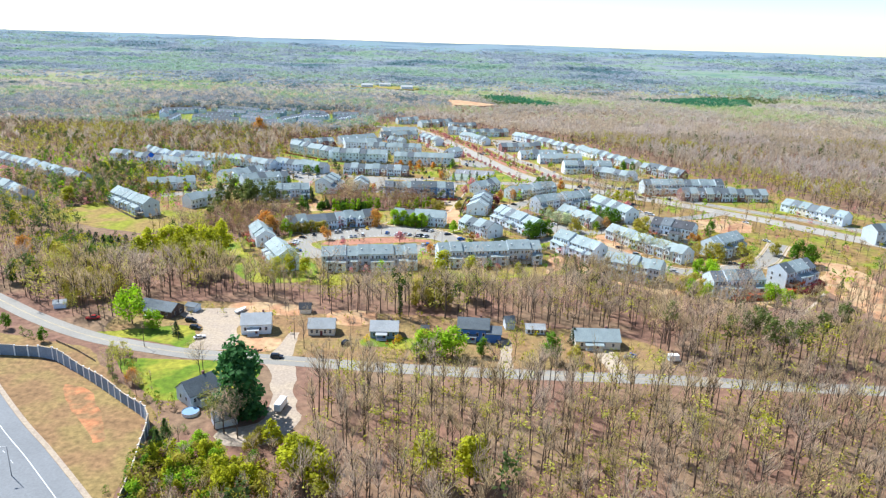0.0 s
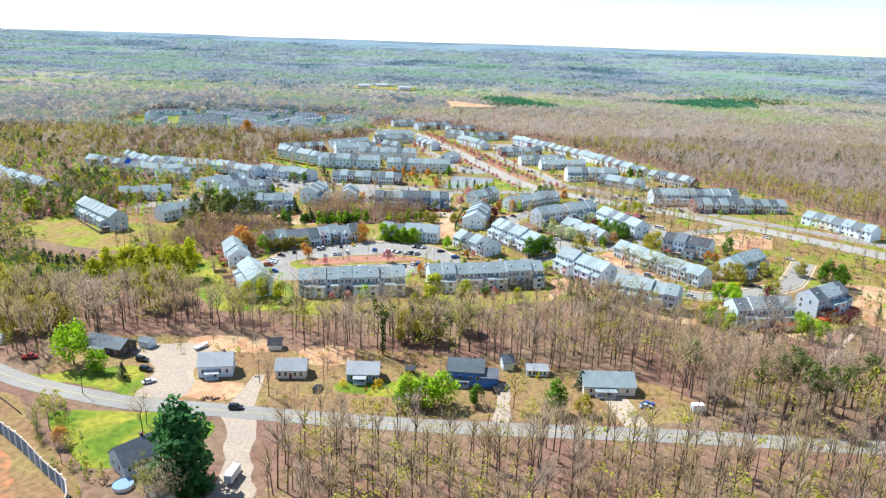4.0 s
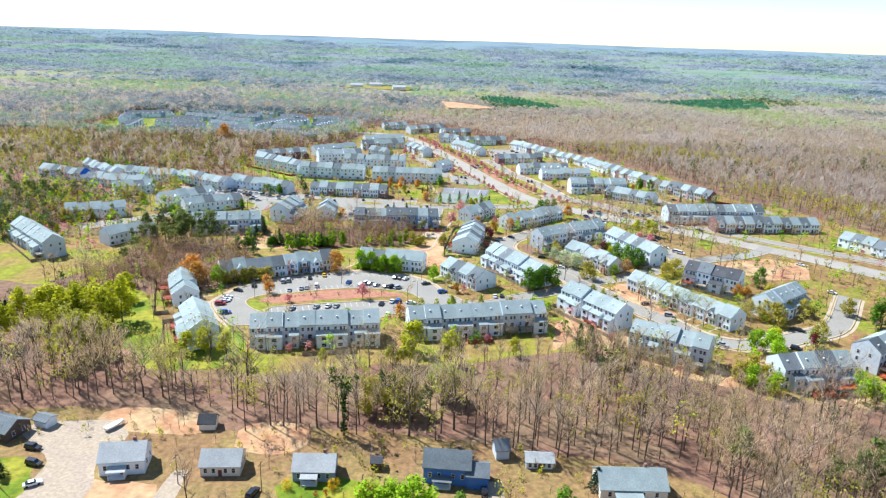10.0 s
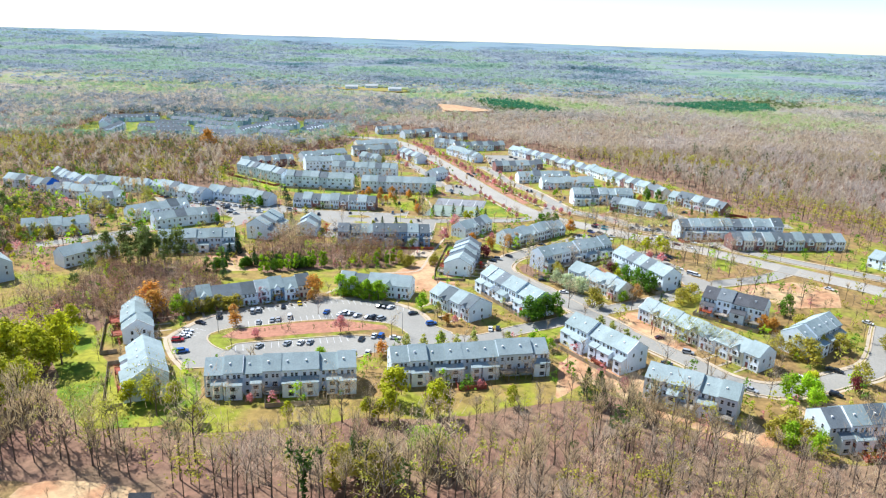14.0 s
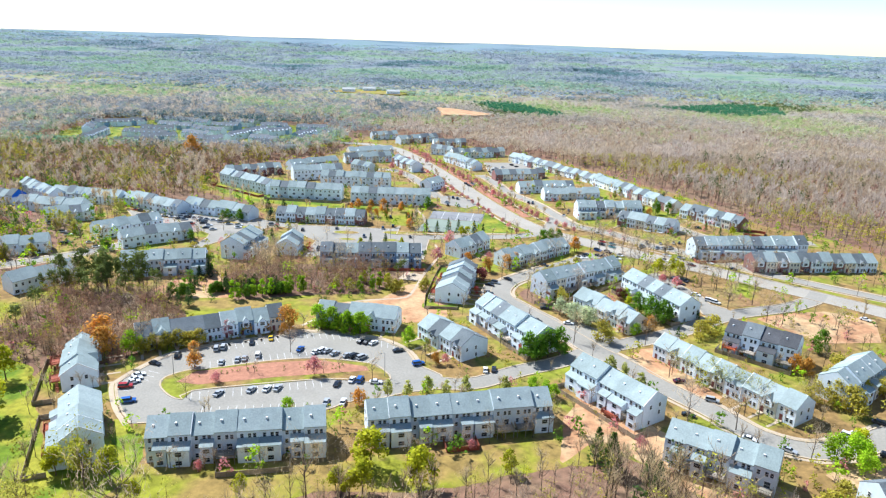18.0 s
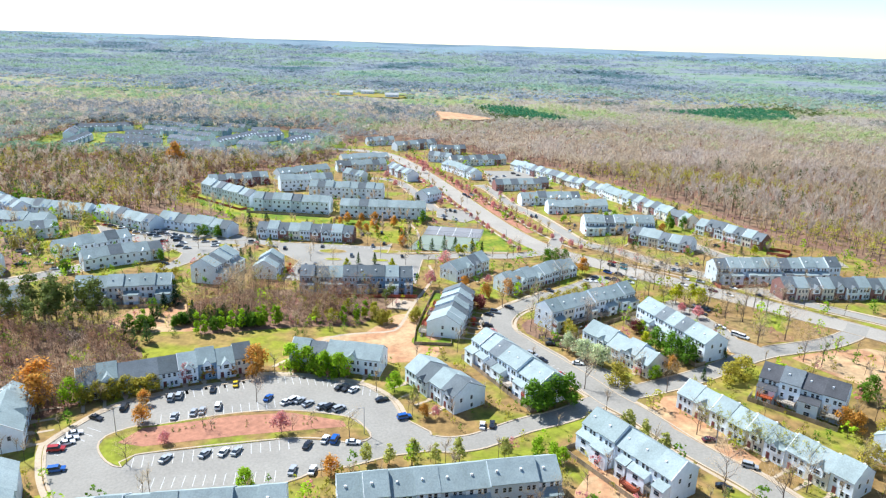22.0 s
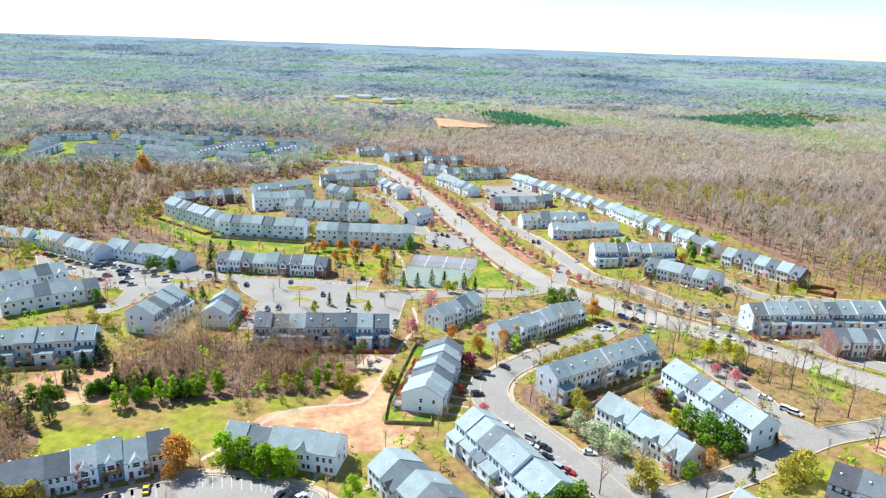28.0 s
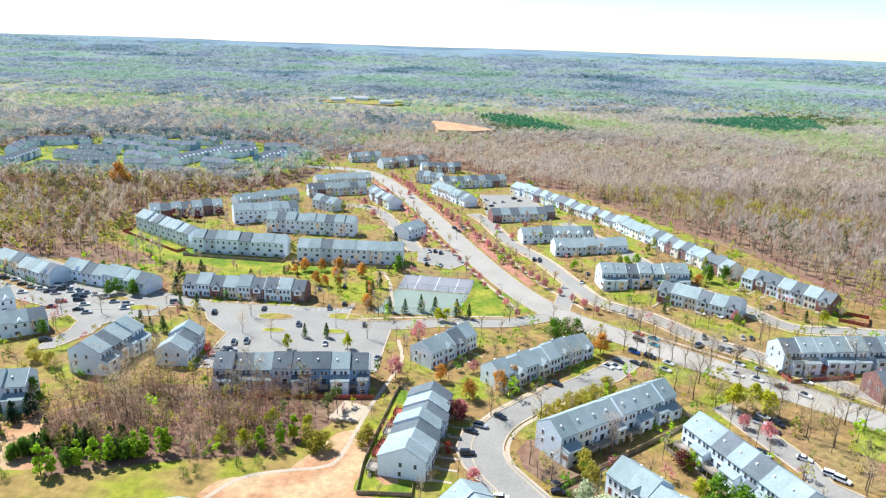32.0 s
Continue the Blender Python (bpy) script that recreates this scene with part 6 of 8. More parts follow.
def gable_tarp(x, y):
    """A blue sheet over the gable of the end house nearest to x, y."""
    home = min((o for o in bpy.data.objects if o.name.startswith("townhouse")), key=lambda o: (o.matrix_world.translation - Vector((x, y, 0))).length)
    top = sorted(v.co.z for v in home.data.vertices)
    ridge, eave, half = top[-1], top[-3], max(v.co.x for v in home.data.vertices)
    ys = [v.co.y for v in home.data.vertices]
    y0, y1 = min(ys), max(ys)
    bm = bmesh.new()
    out = [(y0, eave - 1.2), (y1, eave - 1.2), (y1, eave), ((y0 + y1) / 2, ridge), (y0, eave)]
    a, b = [bm.verts.new((half + 0.01, *p)) for p in out], [bm.verts.new((half + 0.07, *p)) for p in out]
    bm.faces.new(a)
    bm.faces.new(b)
    for k in range(5):
        bm.faces.new((a[k], a[(k + 1) % 5], b[(k + 1) % 5], b[k]))
    bmesh.ops.recalc_face_normals(bm, faces=bm.faces[:])
    part("gable_tarp", bm, TARP, home, "bright blue tarpaulin over the end gable")


gable_tarp(-281.5, 638)

# ---- planting ----
plant('ivy_tree', 21, [(-18.3, 284.4)])
plant('leafy_tree', 17, [(-131.2, 267.2)])
plant('spruce_tree', 6, [(-108.9, 258.1)])
plant('leafy_tree', 9, [(-120.3, 262.1)])
plant('bare_tree', 17, [(-54.3, 248.9)])
plant('bare_tree', 11, [(-87.4, 224.6)])
plant('leafy_tree', 13, [(-0.2, 245.8), (-5.6, 247.1), (5.1, 247.1)])
plant('leafy_tree', 8, [(-8.0, 243.7)])
plant('green_tree', 11, [(43.8, 245.6)])
plant('olive_tree', 8, [(53.5, 244.4)])
plant('green_tree', 8, [(17.6, 247.5)])
plant('spruce_tree', 8, [(55.8, 261.8)])
plant('budding_tree', 13, [(29.9, 246.1)])
plant('budding_tree', 9, [(4.2, 247.7)])
plant('olive_tree', 10, [(-6.5, 247.0)])
plant('pine_tree', 21, [(116.8, 252.7), (122.3, 253.1), (126.4, 249.0), (127.5, 242.5), (135.1, 246), (143.2, 248.0), (155, 256), (166, 262), (95.9, 264), (129, 258)])
plant('olive_tree', 15, [(-0.6, 298.6), (-10.4, 297.9)])
plant('yellow_tree', 12, [(14.2, 309.8)])
plant('yellow_tree', 15, [(0.5, 343.8), (15.2, 335.5)])
plant('cedar_tree', 13, [(-8.3, 305.5), (-4.1, 302.3)])
plant('ivy_tree', 12, [(-7.4, 304.6), (-3.0, 304.9), (2.6, 305.3)])
plant('yellow_tree', 19, [(-150.6, 357.6), (-138.8, 355.1), (-130.2, 359.6), (-160.7, 356.6), (-123.9, 364.0), (-159.3, 339.2)])
plant('yellow_tree', 17, [(-125.8, 331.4), (-120.6, 335.6), (-144.2, 355.1), (-126.1, 356.4), (-141.5, 364.8), (-126.9, 323.9)])
plant('budding_tree', 17, [(-82.6, 304.0), (-81.7, 313.3), (-75.3, 330.9), (-95.1, 319.0)])
plant('yellow_tree', 11, [(-86.3, 336.5), (-80.3, 338.1), (-71.1, 336.2)])
plant('leafy_tree', 14, [(12.4, 309.5)])
plant('yellow_tree', 14, [(-0.5, 332.1)])
plant('cedar_tree', 12, [(70.6, 348.4), (81.0, 337.3), (67.3, 352.4)])
plant('bare_tree', 16, [(56.9, 321.6), (71.9, 316.1), (81.9, 319.9), (41.5, 314.3), (49.9, 311.7), (30.6, 310.6), (-15.6, 331.1)])
plant('redbud_tree', 6, [(102.9, 363.7)])
plant('leafy_tree', 9, [(132.5, 321.2), (126.4, 325.8)])
plant('olive_tree', 9, [(124.2, 329.1)])
plant('orange_tree', 13, [(-107.4, 407.8)])
plant('leafy_tree', 10, [(-99.5, 412.9)])
plant('olive_tree', 7, [(-92.3, 415.8), (-88.1, 418.5), (-84.5, 420.3), (-79.3, 420.7)])
plant('orange_tree', 5.5, [(-75.9, 414.7), (-45.4, 434.6)])
plant('olive_tree', 6.5, [(-96, 413.6), (-90, 416.6), (-86.2, 419.2), (-82, 420.8), (-77, 423)])
plant('round_tree', 10.5, [(-32.9, 443.3), (-26.7, 441.5), (-20.7, 439.7), (-14.4, 438.0)])
plant('orange_tree', 12, [(-45.5, 440.2)])
plant('redbud_tree', 8, [(-67.4, 430.4)])
plant('orange_tree', 6, [(-60.5, 434.2), (-53, 437.2)])
plant('olive_tree', 7, [(-62.8, 433.8), (-56.0, 438.2)])
plant('pear_tree', 7, [(-79.7, 427.7), (-83.5, 426.2)])
plant('redbud_tree', 8, [(-26.6, 400.3)])
plant('redbud_tree', 5, [(-60.2, 392.5), (21.4, 412.7)])
plant('bare_tree', 9, [(-66.5, 381.2), (-71.3, 403.5), (-5.2, 399.3), (-39.5, 418.7)])
plant('orange_tree', 7, [(-7.5, 379.7), (-71.5, 402.8)])
plant('bare_tree', 6, [(-51.7, 401.7), (-48.6, 400.4), (-18.0, 403.9), (-23.6, 402.0)])
plant('round_tree', 7, [(-30.3, 373.1)])
plant('pear_tree', 8, [(1.7, 385.7), (8.5, 385.6), (15.1, 386.0), (22.1, 386.9), (29.0, 387.8), (42.7, 390.7), (13.7, 420.6)])
plant('leafy_tree', 9, [(6.5, 429.2)])
plant('leafy_tree', 6, [(53.1, 394.0), (57.7, 391.6), (59.7, 389.1)])
plant('green_tree', 11, [(58.1, 420.2), (62.1, 422.2), (67.1, 424.2), (54.2, 418.2)])
plant('orange_tree', 5, [(17.8, 412.5)])
plant('redbud_tree', 7.5, [(40.4, 512.4)])
plant('dark_red_tree', 8, [(38.6, 508.8)])
plant('redbud_tree', 6, [(43.7, 475.2), (45.1, 545.0)])
plant('orange_tree', 9, [(43.2, 524.0), (54, 531), (59, 536.3), (97.0, 563.6)])
plant('red_bush', 4.6, [(36.2, 490.6)])
plant('bare_tree', 13, [(60.8, 486.5), (66.0, 477.3), (50.4, 513.4), (66.4, 508.1), (81.8, 544.7), (74.9, 436.2), (87.0, 440.5), (86.1, 492.7)])
plant('olive_tree', 7, [(77.6, 478.8), (76.6, 484.5), (68.5, 511.6), (72.8, 515.2), (77.5, 518.8), (82.2, 522.6), (87.0, 526.0), (92.5, 530.0)])
plant('blossom_tree', 9, [(73.6, 466.4), (77.3, 461.7), (81.7, 457.2), (85.0, 452.8), (79.3, 458.6), (83.4, 454.8)])
plant('leafy_tree', 6, [(102.5, 443.5), (108.0, 484.8)])
plant('green_tree', 12, [(113.3, 460.7), (117.8, 456.2), (109.1, 467.0)])
plant('yellow_tree', 9, [(105.6, 470.4), (123.9, 470.2)])
plant('dark_red_tree', 7, [(106.0, 484.9)])
plant('redbud_tree', 6, [(132.7, 507.7), (137.5, 500.8)])
plant('olive_tree', 10, [(87.2, 438.0)])
plant('orange_tree', 8, [(109.6, 447.7)])
plant('cedar_tree', 5, [(120.5, 443.8), (134.3, 460.6)])
plant('bare_tree', 15, [(153.6, 475.0), (156.0, 496.3), (150.7, 502.8), (165.7, 476.8), (164.1, 457.8), (147.1, 514.5), (166.4, 509.6), (128.4, 538.5), (150.6, 540.9), (189.4, 547.4), (166.6, 576.5)])
plant('yellow_tree', 10, [(133.7, 519.7), (140.3, 519.5), (142.8, 514.5)])
plant('bare_tree', 14, [(107.4, 567.2), (124.0, 556.9), (137.9, 553.3), (146.6, 550.0), (117.2, 581.3), (85.2, 567.2)])
plant('green_tree', 11, [(83.6, 574.2), (80.0, 577.7), (89.1, 575.7)])
plant('bare_tree', 10, [(62.5, 595.9), (65.5, 597.8), (93.0, 567.3)])
plant('budding_tree', 10, [(107.7, 410.0), (111.6, 406.1), (115.4, 402.4), (120.1, 398.8), (124.7, 395.4), (129.1, 392.0), (131.5, 388.6), (121.0, 406.6), (129.5, 397.5)])
plant('bare_tree', 12, [(106.0, 407.9), (104.2, 434.7), (97.6, 444.9), (117.3, 372.8), (127.6, 379.9), (144.5, 384.3)])
plant('pear_tree', 9, [(86.8, 400.7), (91.3, 395.2), (83.1, 406.6)])
plant('olive_tree', 9, [(129.5, 442.5), (135.0, 445.0)])
plant('orange_tree', 8, [(156.4, 414.3), (158.7, 410.5)])
plant('green_tree', 10, [(173.6, 429.5)])
plant('olive_tree', 10, [(160.0, 399.3), (160.1, 392.2), (162.0, 385.4), (152.1, 391.7), (170.2, 396.3), (170.4, 411.0)])
plant('leafy_tree', 9, [(146.0, 349.4)])
plant('redbud_tree', 5, [(82.4, 358.9)])
plant('cedar_tree', 10, [(70.8, 345.2), (80.8, 344.6)])
plant('bare_tree', 13, [(103.2, 378.3), (133.7, 356.4), (189.2, 446.0), (170.2, 455.5), (152.9, 473.0)])
plant('leafy_tree', 12, [(167.2, 311.5), (162.9, 316.3)])
plant('dark_red_tree', 9, [(187.3, 326.4)])
plant('dark_red_tree', 7, [(167.7, 362.1)])
plant('leafy_tree', 10, [(148.0, 356.9), (141.2, 356.3)])
plant('green_tree', 13, [(209.5, 384.4), (213.3, 381.0)])
plant('olive_tree', 9, [(174.0, 369.8), (171.5, 396.3), (180.8, 397.1), (202.5, 399.0)])
plant('green_tree', 7, [(-107.2, 472.9), (-102.3, 471.8), (-98.8, 473.6), (-72.5, 475.4)])
plant('sapling', 9, [(-78.4, 471.6), (-66.0, 477.4), (-62, 478.6), (-75.8, 472.4), (-69.5, 475.6), (-55.4, 480.9), (-53.4, 482), (-49.6, 484.2), (-48.0, 485), (-101.4, 474.1), (-20.6, 488), (-15.2, 490.2), (-12.0, 494.8)])
plant('bare_tree', 8, [(-39.7, 480.6), (-25.3, 479.2), (-32, 486)])
plant('bare_tree', 15, [(-72, 508), (-69, 504), (-76, 511)])
plant('pine_tree', 10, [(-3.5, 507), (-1.2, 510.5)])
plant('spruce_tree', 8, [(-99.5, 501.5), (-103, 498)])
plant('cedar_tree', 6, [(-74.7, 477.7), (-62.7, 479.2)])
plant('green_bush', 4, [(-38.2, 472.3), (-35.1, 474.4), (-87.4, 468.6), (-24.8, 478.9), (-19.3, 480.5), (-14.4, 485.6)])
plant('spruce_tree', 10, [(-104.8, 639.9), (-94.1, 641.2)])
plant('spruce_tree', 8, [(-66.7, 635.5)])
plant('green_tree', 8, [(-138.3, 636.0), (-130.5, 636.9), (-144.5, 639.7)])
plant('cedar_tree', 7, [(-88.3, 598.0), (-80.8, 598.8), (-89.4, 569.1), (-84.8, 570.7), (-25.1, 570.7), (-16.2, 571.5)])
plant('red_bush', 6, [(-58.4, 550.3)])
plant('redbud_tree', 9, [(15.9, 537.7), (22.4, 571.2)])
plant('yellow_tree', 7, [(-29.5, 559.2), (-5.8, 561.3), (33.9, 593.6), (30.0, 594.5)])
plant('cedar_tree', 8, [(-2.8, 622.0), (-0.8, 634.4), (7.5, 602.4), (14.6, 601.8), (28.4, 603.2), (38.4, 600.8), (21.8, 604.6), (44.1, 598.0), (-4.1, 610.5)])
plant('orange_tree', 8, [(-46.6, 613.4), (-12.3, 650.7), (-3.6, 606.9), (-34.7, 657.5), (-25.7, 658.6), (-43.7, 656.4)])
plant('green_tree', 9, [(6.3, 662.4)])
plant('bare_tree', 10, [(-51.9, 572.7), (-38.7, 568.2), (-53.8, 591.4), (-134.9, 583.1), (-119.8, 587.9), (2.8, 597.1), (0.9, 572.0)])
plant('bare_tree', 13, [(-79.1, 525.3), (-61.1, 518.6), (-36.1, 520.6), (-33.3, 524.9), (-68.5, 522.0)])
plant('cedar_tree', 7, [(-139.5, 573.2), (-97.3, 577.4)])
plant('olive_tree', 7, [(-112.5, 535.7), (-121.3, 539.7)])
plant('green_tree', 9, [(-103.1, 509.4)])
plant('orange_tree', 7, [(32.8, 536.9)])
plant('pine_tree', 9, [(-4.3, 509.8), (-3.1, 513.6)])
plant('olive_tree', 7, [(-3.8, 488.4), (-7.0, 491.2), (-1.5, 490.1)])
plant('olive_tree', 6, [(9.4, 492.4), (10.8, 495.7)])
plant('pear_tree', 8, [(130.4, 679.8), (158.3, 712.5), (151.9, 700.8), (176.3, 679.1), (174.5, 668.9), (145.7, 775.2), (134.5, 768.0)])
plant('leafy_tree', 7, [(103.7, 672.6), (134.7, 677.6), (139.9, 679.5)])
plant('spruce_tree', 7, [(157.2, 652.9), (160.7, 650.2), (188.6, 695.8), (154.3, 837.0)])
plant('cedar_tree', 6, [(190.2, 607.7), (196.0, 598.0), (135.3, 607.3)])
plant('green_tree', 10, [(169.6, 650.2), (178.5, 650.4)])
plant('orange_tree', 7, [(163.7, 645.7)])
plant('yellow_tree', 7, [(90.9, 727.2), (202.3, 595.4)])
plant('bare_tree', 8, [(141.4, 593.8), (145.2, 593.7), (186.0, 625.8), (130.7, 614.6)])
plant('redbud_tree', 5, [(65.3, 753.2), (85.2, 761.9), (163.8, 596.7), (73.4, 733.1)])
plant('redbud_tree', 7, [(-51.3, 809.9), (-32.4, 813.0), (-21.9, 779.2), (17.7, 713.2), (-0.5, 848.4)])
plant('dark_red_tree', 8, [(-145.2, 752.5), (-136.8, 750.7), (-125.8, 763.3), (-153.6, 754.3)])
plant('orange_tree', 22, [(-226.7, 830.4)])
plant('pear_tree', 8, [(-56.7, 685.9), (-42.7, 682.1), (-32.2, 678.1), (-121.8, 700.7), (-45.0, 792.7), (-2.5, 704.5), (-49.0, 751.5)])
plant('spruce_tree', 10, [(0.9, 704.9)])
plant('pear_tree', 8, [(-234.4, 608.8), (-219.9, 598.7), (-215.4, 605.1), (-206.1, 606.3), (-207.8, 631.5), (-206.0, 573.1), (-189.9, 580.2), (-267.0, 667.4), (-235.3, 664.0), (-253.8, 661.4)])
plant('green_tree', 8, [(-170.5, 540.1), (-131.2, 562.1), (-127.4, 610.2), (-116.1, 611.6), (-125.0, 612.9)])
plant('spruce_tree', 9, [(-97.2, 616.4)])
plant('pear_tree', 9, [(-227.1, 515.2), (-222.8, 519.4), (-214.8, 520.4), (-206.3, 530.3), (-204.5, 537.1), (-221.5, 586.9), (-218.2, 592.4)])
plant('yellow_tree', 7, [(-219.1, 487.7), (-227.4, 491.1)])
plant('pine_tree', 15, [(-147.9, 475.3), (-138.3, 466.8), (-138.6, 486.3), (-127.5, 477.5), (-124.8, 482.7), (-150.5, 439.6), (-149.7, 424.4), (-125.2, 463.6), (-138.9, 457.7)])
plant('pear_tree', 9, [(-310.0, 683.2), (-299.8, 673.0), (-289.2, 674.8), (-259.8, 657.1), (-228.3, 651.5), (-202.0, 625.4)])
plant('cedar_tree', 9, [(-98.3, 457.4), (-103.9, 461.2), (-95.3, 462.1)])
plant('pine_tree', 14, [(-261.3, 543.4), (-285.4, 612.7), (-289.8, 602.8)])
plant('cedar_tree', 9, [(-81.6, 173.0), (-81.5, 178.8), (-81.0, 167.5)])
plant('big_pine', 25, [(-64.8, 197.7)])
plant('bare_tree', 15, [(-66.5, 186.5), (-61.5, 184.0)])
plant('yellow_tree', 16, [(-39.9, 164.4), (-35.7, 159.6), (-30.7, 157.4), (-3.3, 166.4), (9.5, 164.5), (12.0, 167.2)])
plant('budding_tree', 13, [(39.7, 163.5), (48.7, 161.5), (-31.6, 205.3), (70.5, 181.5), (80.4, 185.1)])
plant('orange_tree', 7, [(-108.2, 215.9)])
plant('budding_tree', 10, [(-116.9, 219.5), (-115.9, 224.0)])
plant('bare_tree', 11, [(-87.5, 228.2)])
plant('green_tree', 6.5, [(-179.6, 258.3), (-157.8, 247.6)])
plant('green_bush', 4, [(-169.6, 253.3), (-165, 250.5), (-119, 222), (-115, 217), (-112, 224), (-104, 205)])
plant('leafy_tree', 5, [(-120.3, 261.6)])
plant('bare_tree', 9, [(-121, 225), (-117, 229), (-103, 207)])
plant('budding_tree', 11, [(-159.7, 273.6), (-156.5, 287.1), (-70.3, 188.9), (-74.3, 195.4)])
plant('yellow_tree', 10, [(-53.4, 156.3), (-51.1, 158.8), (-56.1, 154.9)])
plant('olive_tree', 14, [(-169.9, 292.9), (-162.9, 297.2), (-155.7, 301.6)])
plant('green_tree', 12, [(-207.8, 312.3), (-204.5, 320.9), (-187.3, 331.4), (-186.2, 340.8), (-177.7, 341.7)])
plant('pine_tree', 16, [(-285.5, 556.4), (-276.9, 548.4), (-280.0, 564.7), (-270.4, 554.2), (-269.2, 564.0), (-258.8, 551.4), (-259.3, 560.9), (-298.9, 574.0), (-367.8, 689.6), (-386.3, 708.4), (-398.0, 713.7), (-412.5, 718.5), (-440.0, 745.9), (-440.0, 724.6), (-459.1, 741.5), (-396.8, 734.4), (-377.3, 680.4), (-413.2, 730.7), (-404.3, 693.0)])
plant('spruce_tree', 9, [(-197.2, 370.3), (-190.7, 365.5), (-189.2, 371.2), (-182.0, 365.4), (-179.7, 370.0), (-172.6, 364.3), (-205.1, 378.4)])
plant('green_tree', 7, [(-189.4, 358.3), (-180.0, 356.2), (-170.6, 354.2), (-167.9, 360.6)])
plant('yellow_tree', 14, [(-154.6, 359.0), (-148.2, 354.6), (-143.8, 357.1), (-137.7, 355.7), (-136.0, 364.1), (-134.1, 377.4), (-132.9, 389.0)])
plant('yellow_tree', 13, [(-264.5, 404.5), (-281.9, 445.7), (-265.6, 469.6), (-259.5, 418.8), (-213.7, 352.6)])
plant('orange_tree', 14, [(-224.0, 346.5), (-114.1, 419.2)])
plant('olive_tree', 16, [(-183.5, 323.0), (-193.3, 326.4)])
plant('olive_tree', 8, [(-229.6, 520.7), (-215.2, 518.8), (-203.7, 524.7), (-218.1, 575.2), (-203.7, 570.2), (-230.9, 516.4)])
plant('blossom_tree', 9, [(-241.1, 514.8)])
plant('spruce_tree', 7, [(-206.6, 577.2)])
plant('leafy_tree', 8, [(167.5, 321.2), (165.7, 324.9)])
plant('dark_red_tree', 9, [(192.6, 329.8)])
plant('yellow_tree', 9, [(151.3, 362.0)])
plant('yellow_tree', 8, [(-61, 327), (-33, 330), (-8, 334.5), (-4, 332), (14, 337), (40, 345)])
plant('redbud_tree', 4, [(-48, 340.5), (30, 356)])
plant('green_tree', 13, [(216.5, 384.8)])
plant('cedar_tree', 7, [(210.5, 339.7)])
plant('olive_tree', 9, [(132.5, 328.3), (129.5, 332.1)])

# along the boulevard and the street
BED = random.Random(3)
for pts, kind, high, gap in (([(104, 608), (84, 642), (64, 696), (38, 770), (10, 850), (-22, 930)], "redbud_tree", 5.5, 9), ([(66, 604), (54, 640), (36, 695), (8, 776), (-20, 856)], "redbud_tree", 5.0, 11),
                            ([(190, 512), (160, 540), (136, 566), (118, 586)], "bare_tree", 11, 9), ([(170, 508), (150, 528), (128, 550), (112, 566)], "bare_tree", 11, 10), ([(98, 520), (112, 536), (128, 520), (150, 500)], "bare_tree", 12, 9),
                            ([(148, 560), (124, 586), (112, 610)], "bare_tree", 9, 9), ([(-14, 346), (10, 351), (40, 362), (55, 366)], "bare_tree", 9, 7), ([(-60, 341), (-30, 346)], "bare_tree", 7, 6)):
    for c in along(pts, gap):
        plant_one(kind, high * BED.uniform(0.7, 1.15), c.x + BED.uniform(-1.5, 1.5), c.y + BED.uniform(-1.5, 1.5), "trees along the road")
for kind, high, n, poly in (("bare_tree", 9, 25, [(-92, 500), (-75, 523), (-14, 528), (-4, 512), (-16, 490), (-41, 486), (-75, 478)]), ("cedar_tree", 7, 26, [(-92, 480), (-52, 480), (-52, 490), (-90, 494)]), ("green_bush", 3, 24, [(-80, 478), (-20, 484), (-10, 494), (-70, 492)]), ("green_tree", 5, 22, [(-92, 477), (-56, 479), (-54, 486), (-90, 490)]), ("yellow_tree", 6, 10, [(-40, 486), (-8, 490), (-8, 508), (-30, 500)]),
                            ("cedar_tree", 6, 5, [(-106, 482), (-98, 480), (-96, 490), (-104, 492)]), ("pine_tree", 18, 30, [(-168, 465), (-110, 468), (-112, 478), (-160, 486)]), ("bare_tree", 12, 25, [(-181, 408), (-160, 440), (-164, 480), (-108, 468), (-82, 432), (-104, 403)]),
                            ("bare_tree", 10, 12, [(-110, 520), (-70, 524), (-30, 545), (-90, 545)]), ("green_bush", 3, 20, [(-90, 155), (-82, 155), (-76, 190), (-88, 188)]), ("yellow_tree", 9, 12, [(-82, 150), (-42, 150), (-48, 184), (-70, 186), (-82, 184)]), ("leafy_tree", 7, 14, [(-84, 150), (-60, 150), (-62, 180), (-80, 182)]), ("olive_tree", 8, 10, [(-80, 150), (-45, 150), (-50, 182), (-72, 186)]),
                            ("green_bush", 1.2, 30, [(-70, 393), (-45, 402), (-12, 406), (-14, 410), (-45, 407), (-68, 398)]), ("orange_tree", 6, 8, [(-60, 655), (10, 660), (0, 610), (-30, 625)]), ("cedar_tree", 5, 8, [(-60, 655), (10, 660), (0, 610), (-30, 625)])):
    xs, ys = [p[0] for p in poly], [p[1] for p in poly]
    k = 0
    while k < n:
        x, y = BED.uniform(min(xs), max(xs)), BED.uniform(min(ys), max(ys))
        if inside(x, y, poly):
            plant_one(kind, high * BED.uniform(0.65, 1.2), x, y, "scattered planting")
            k += 1

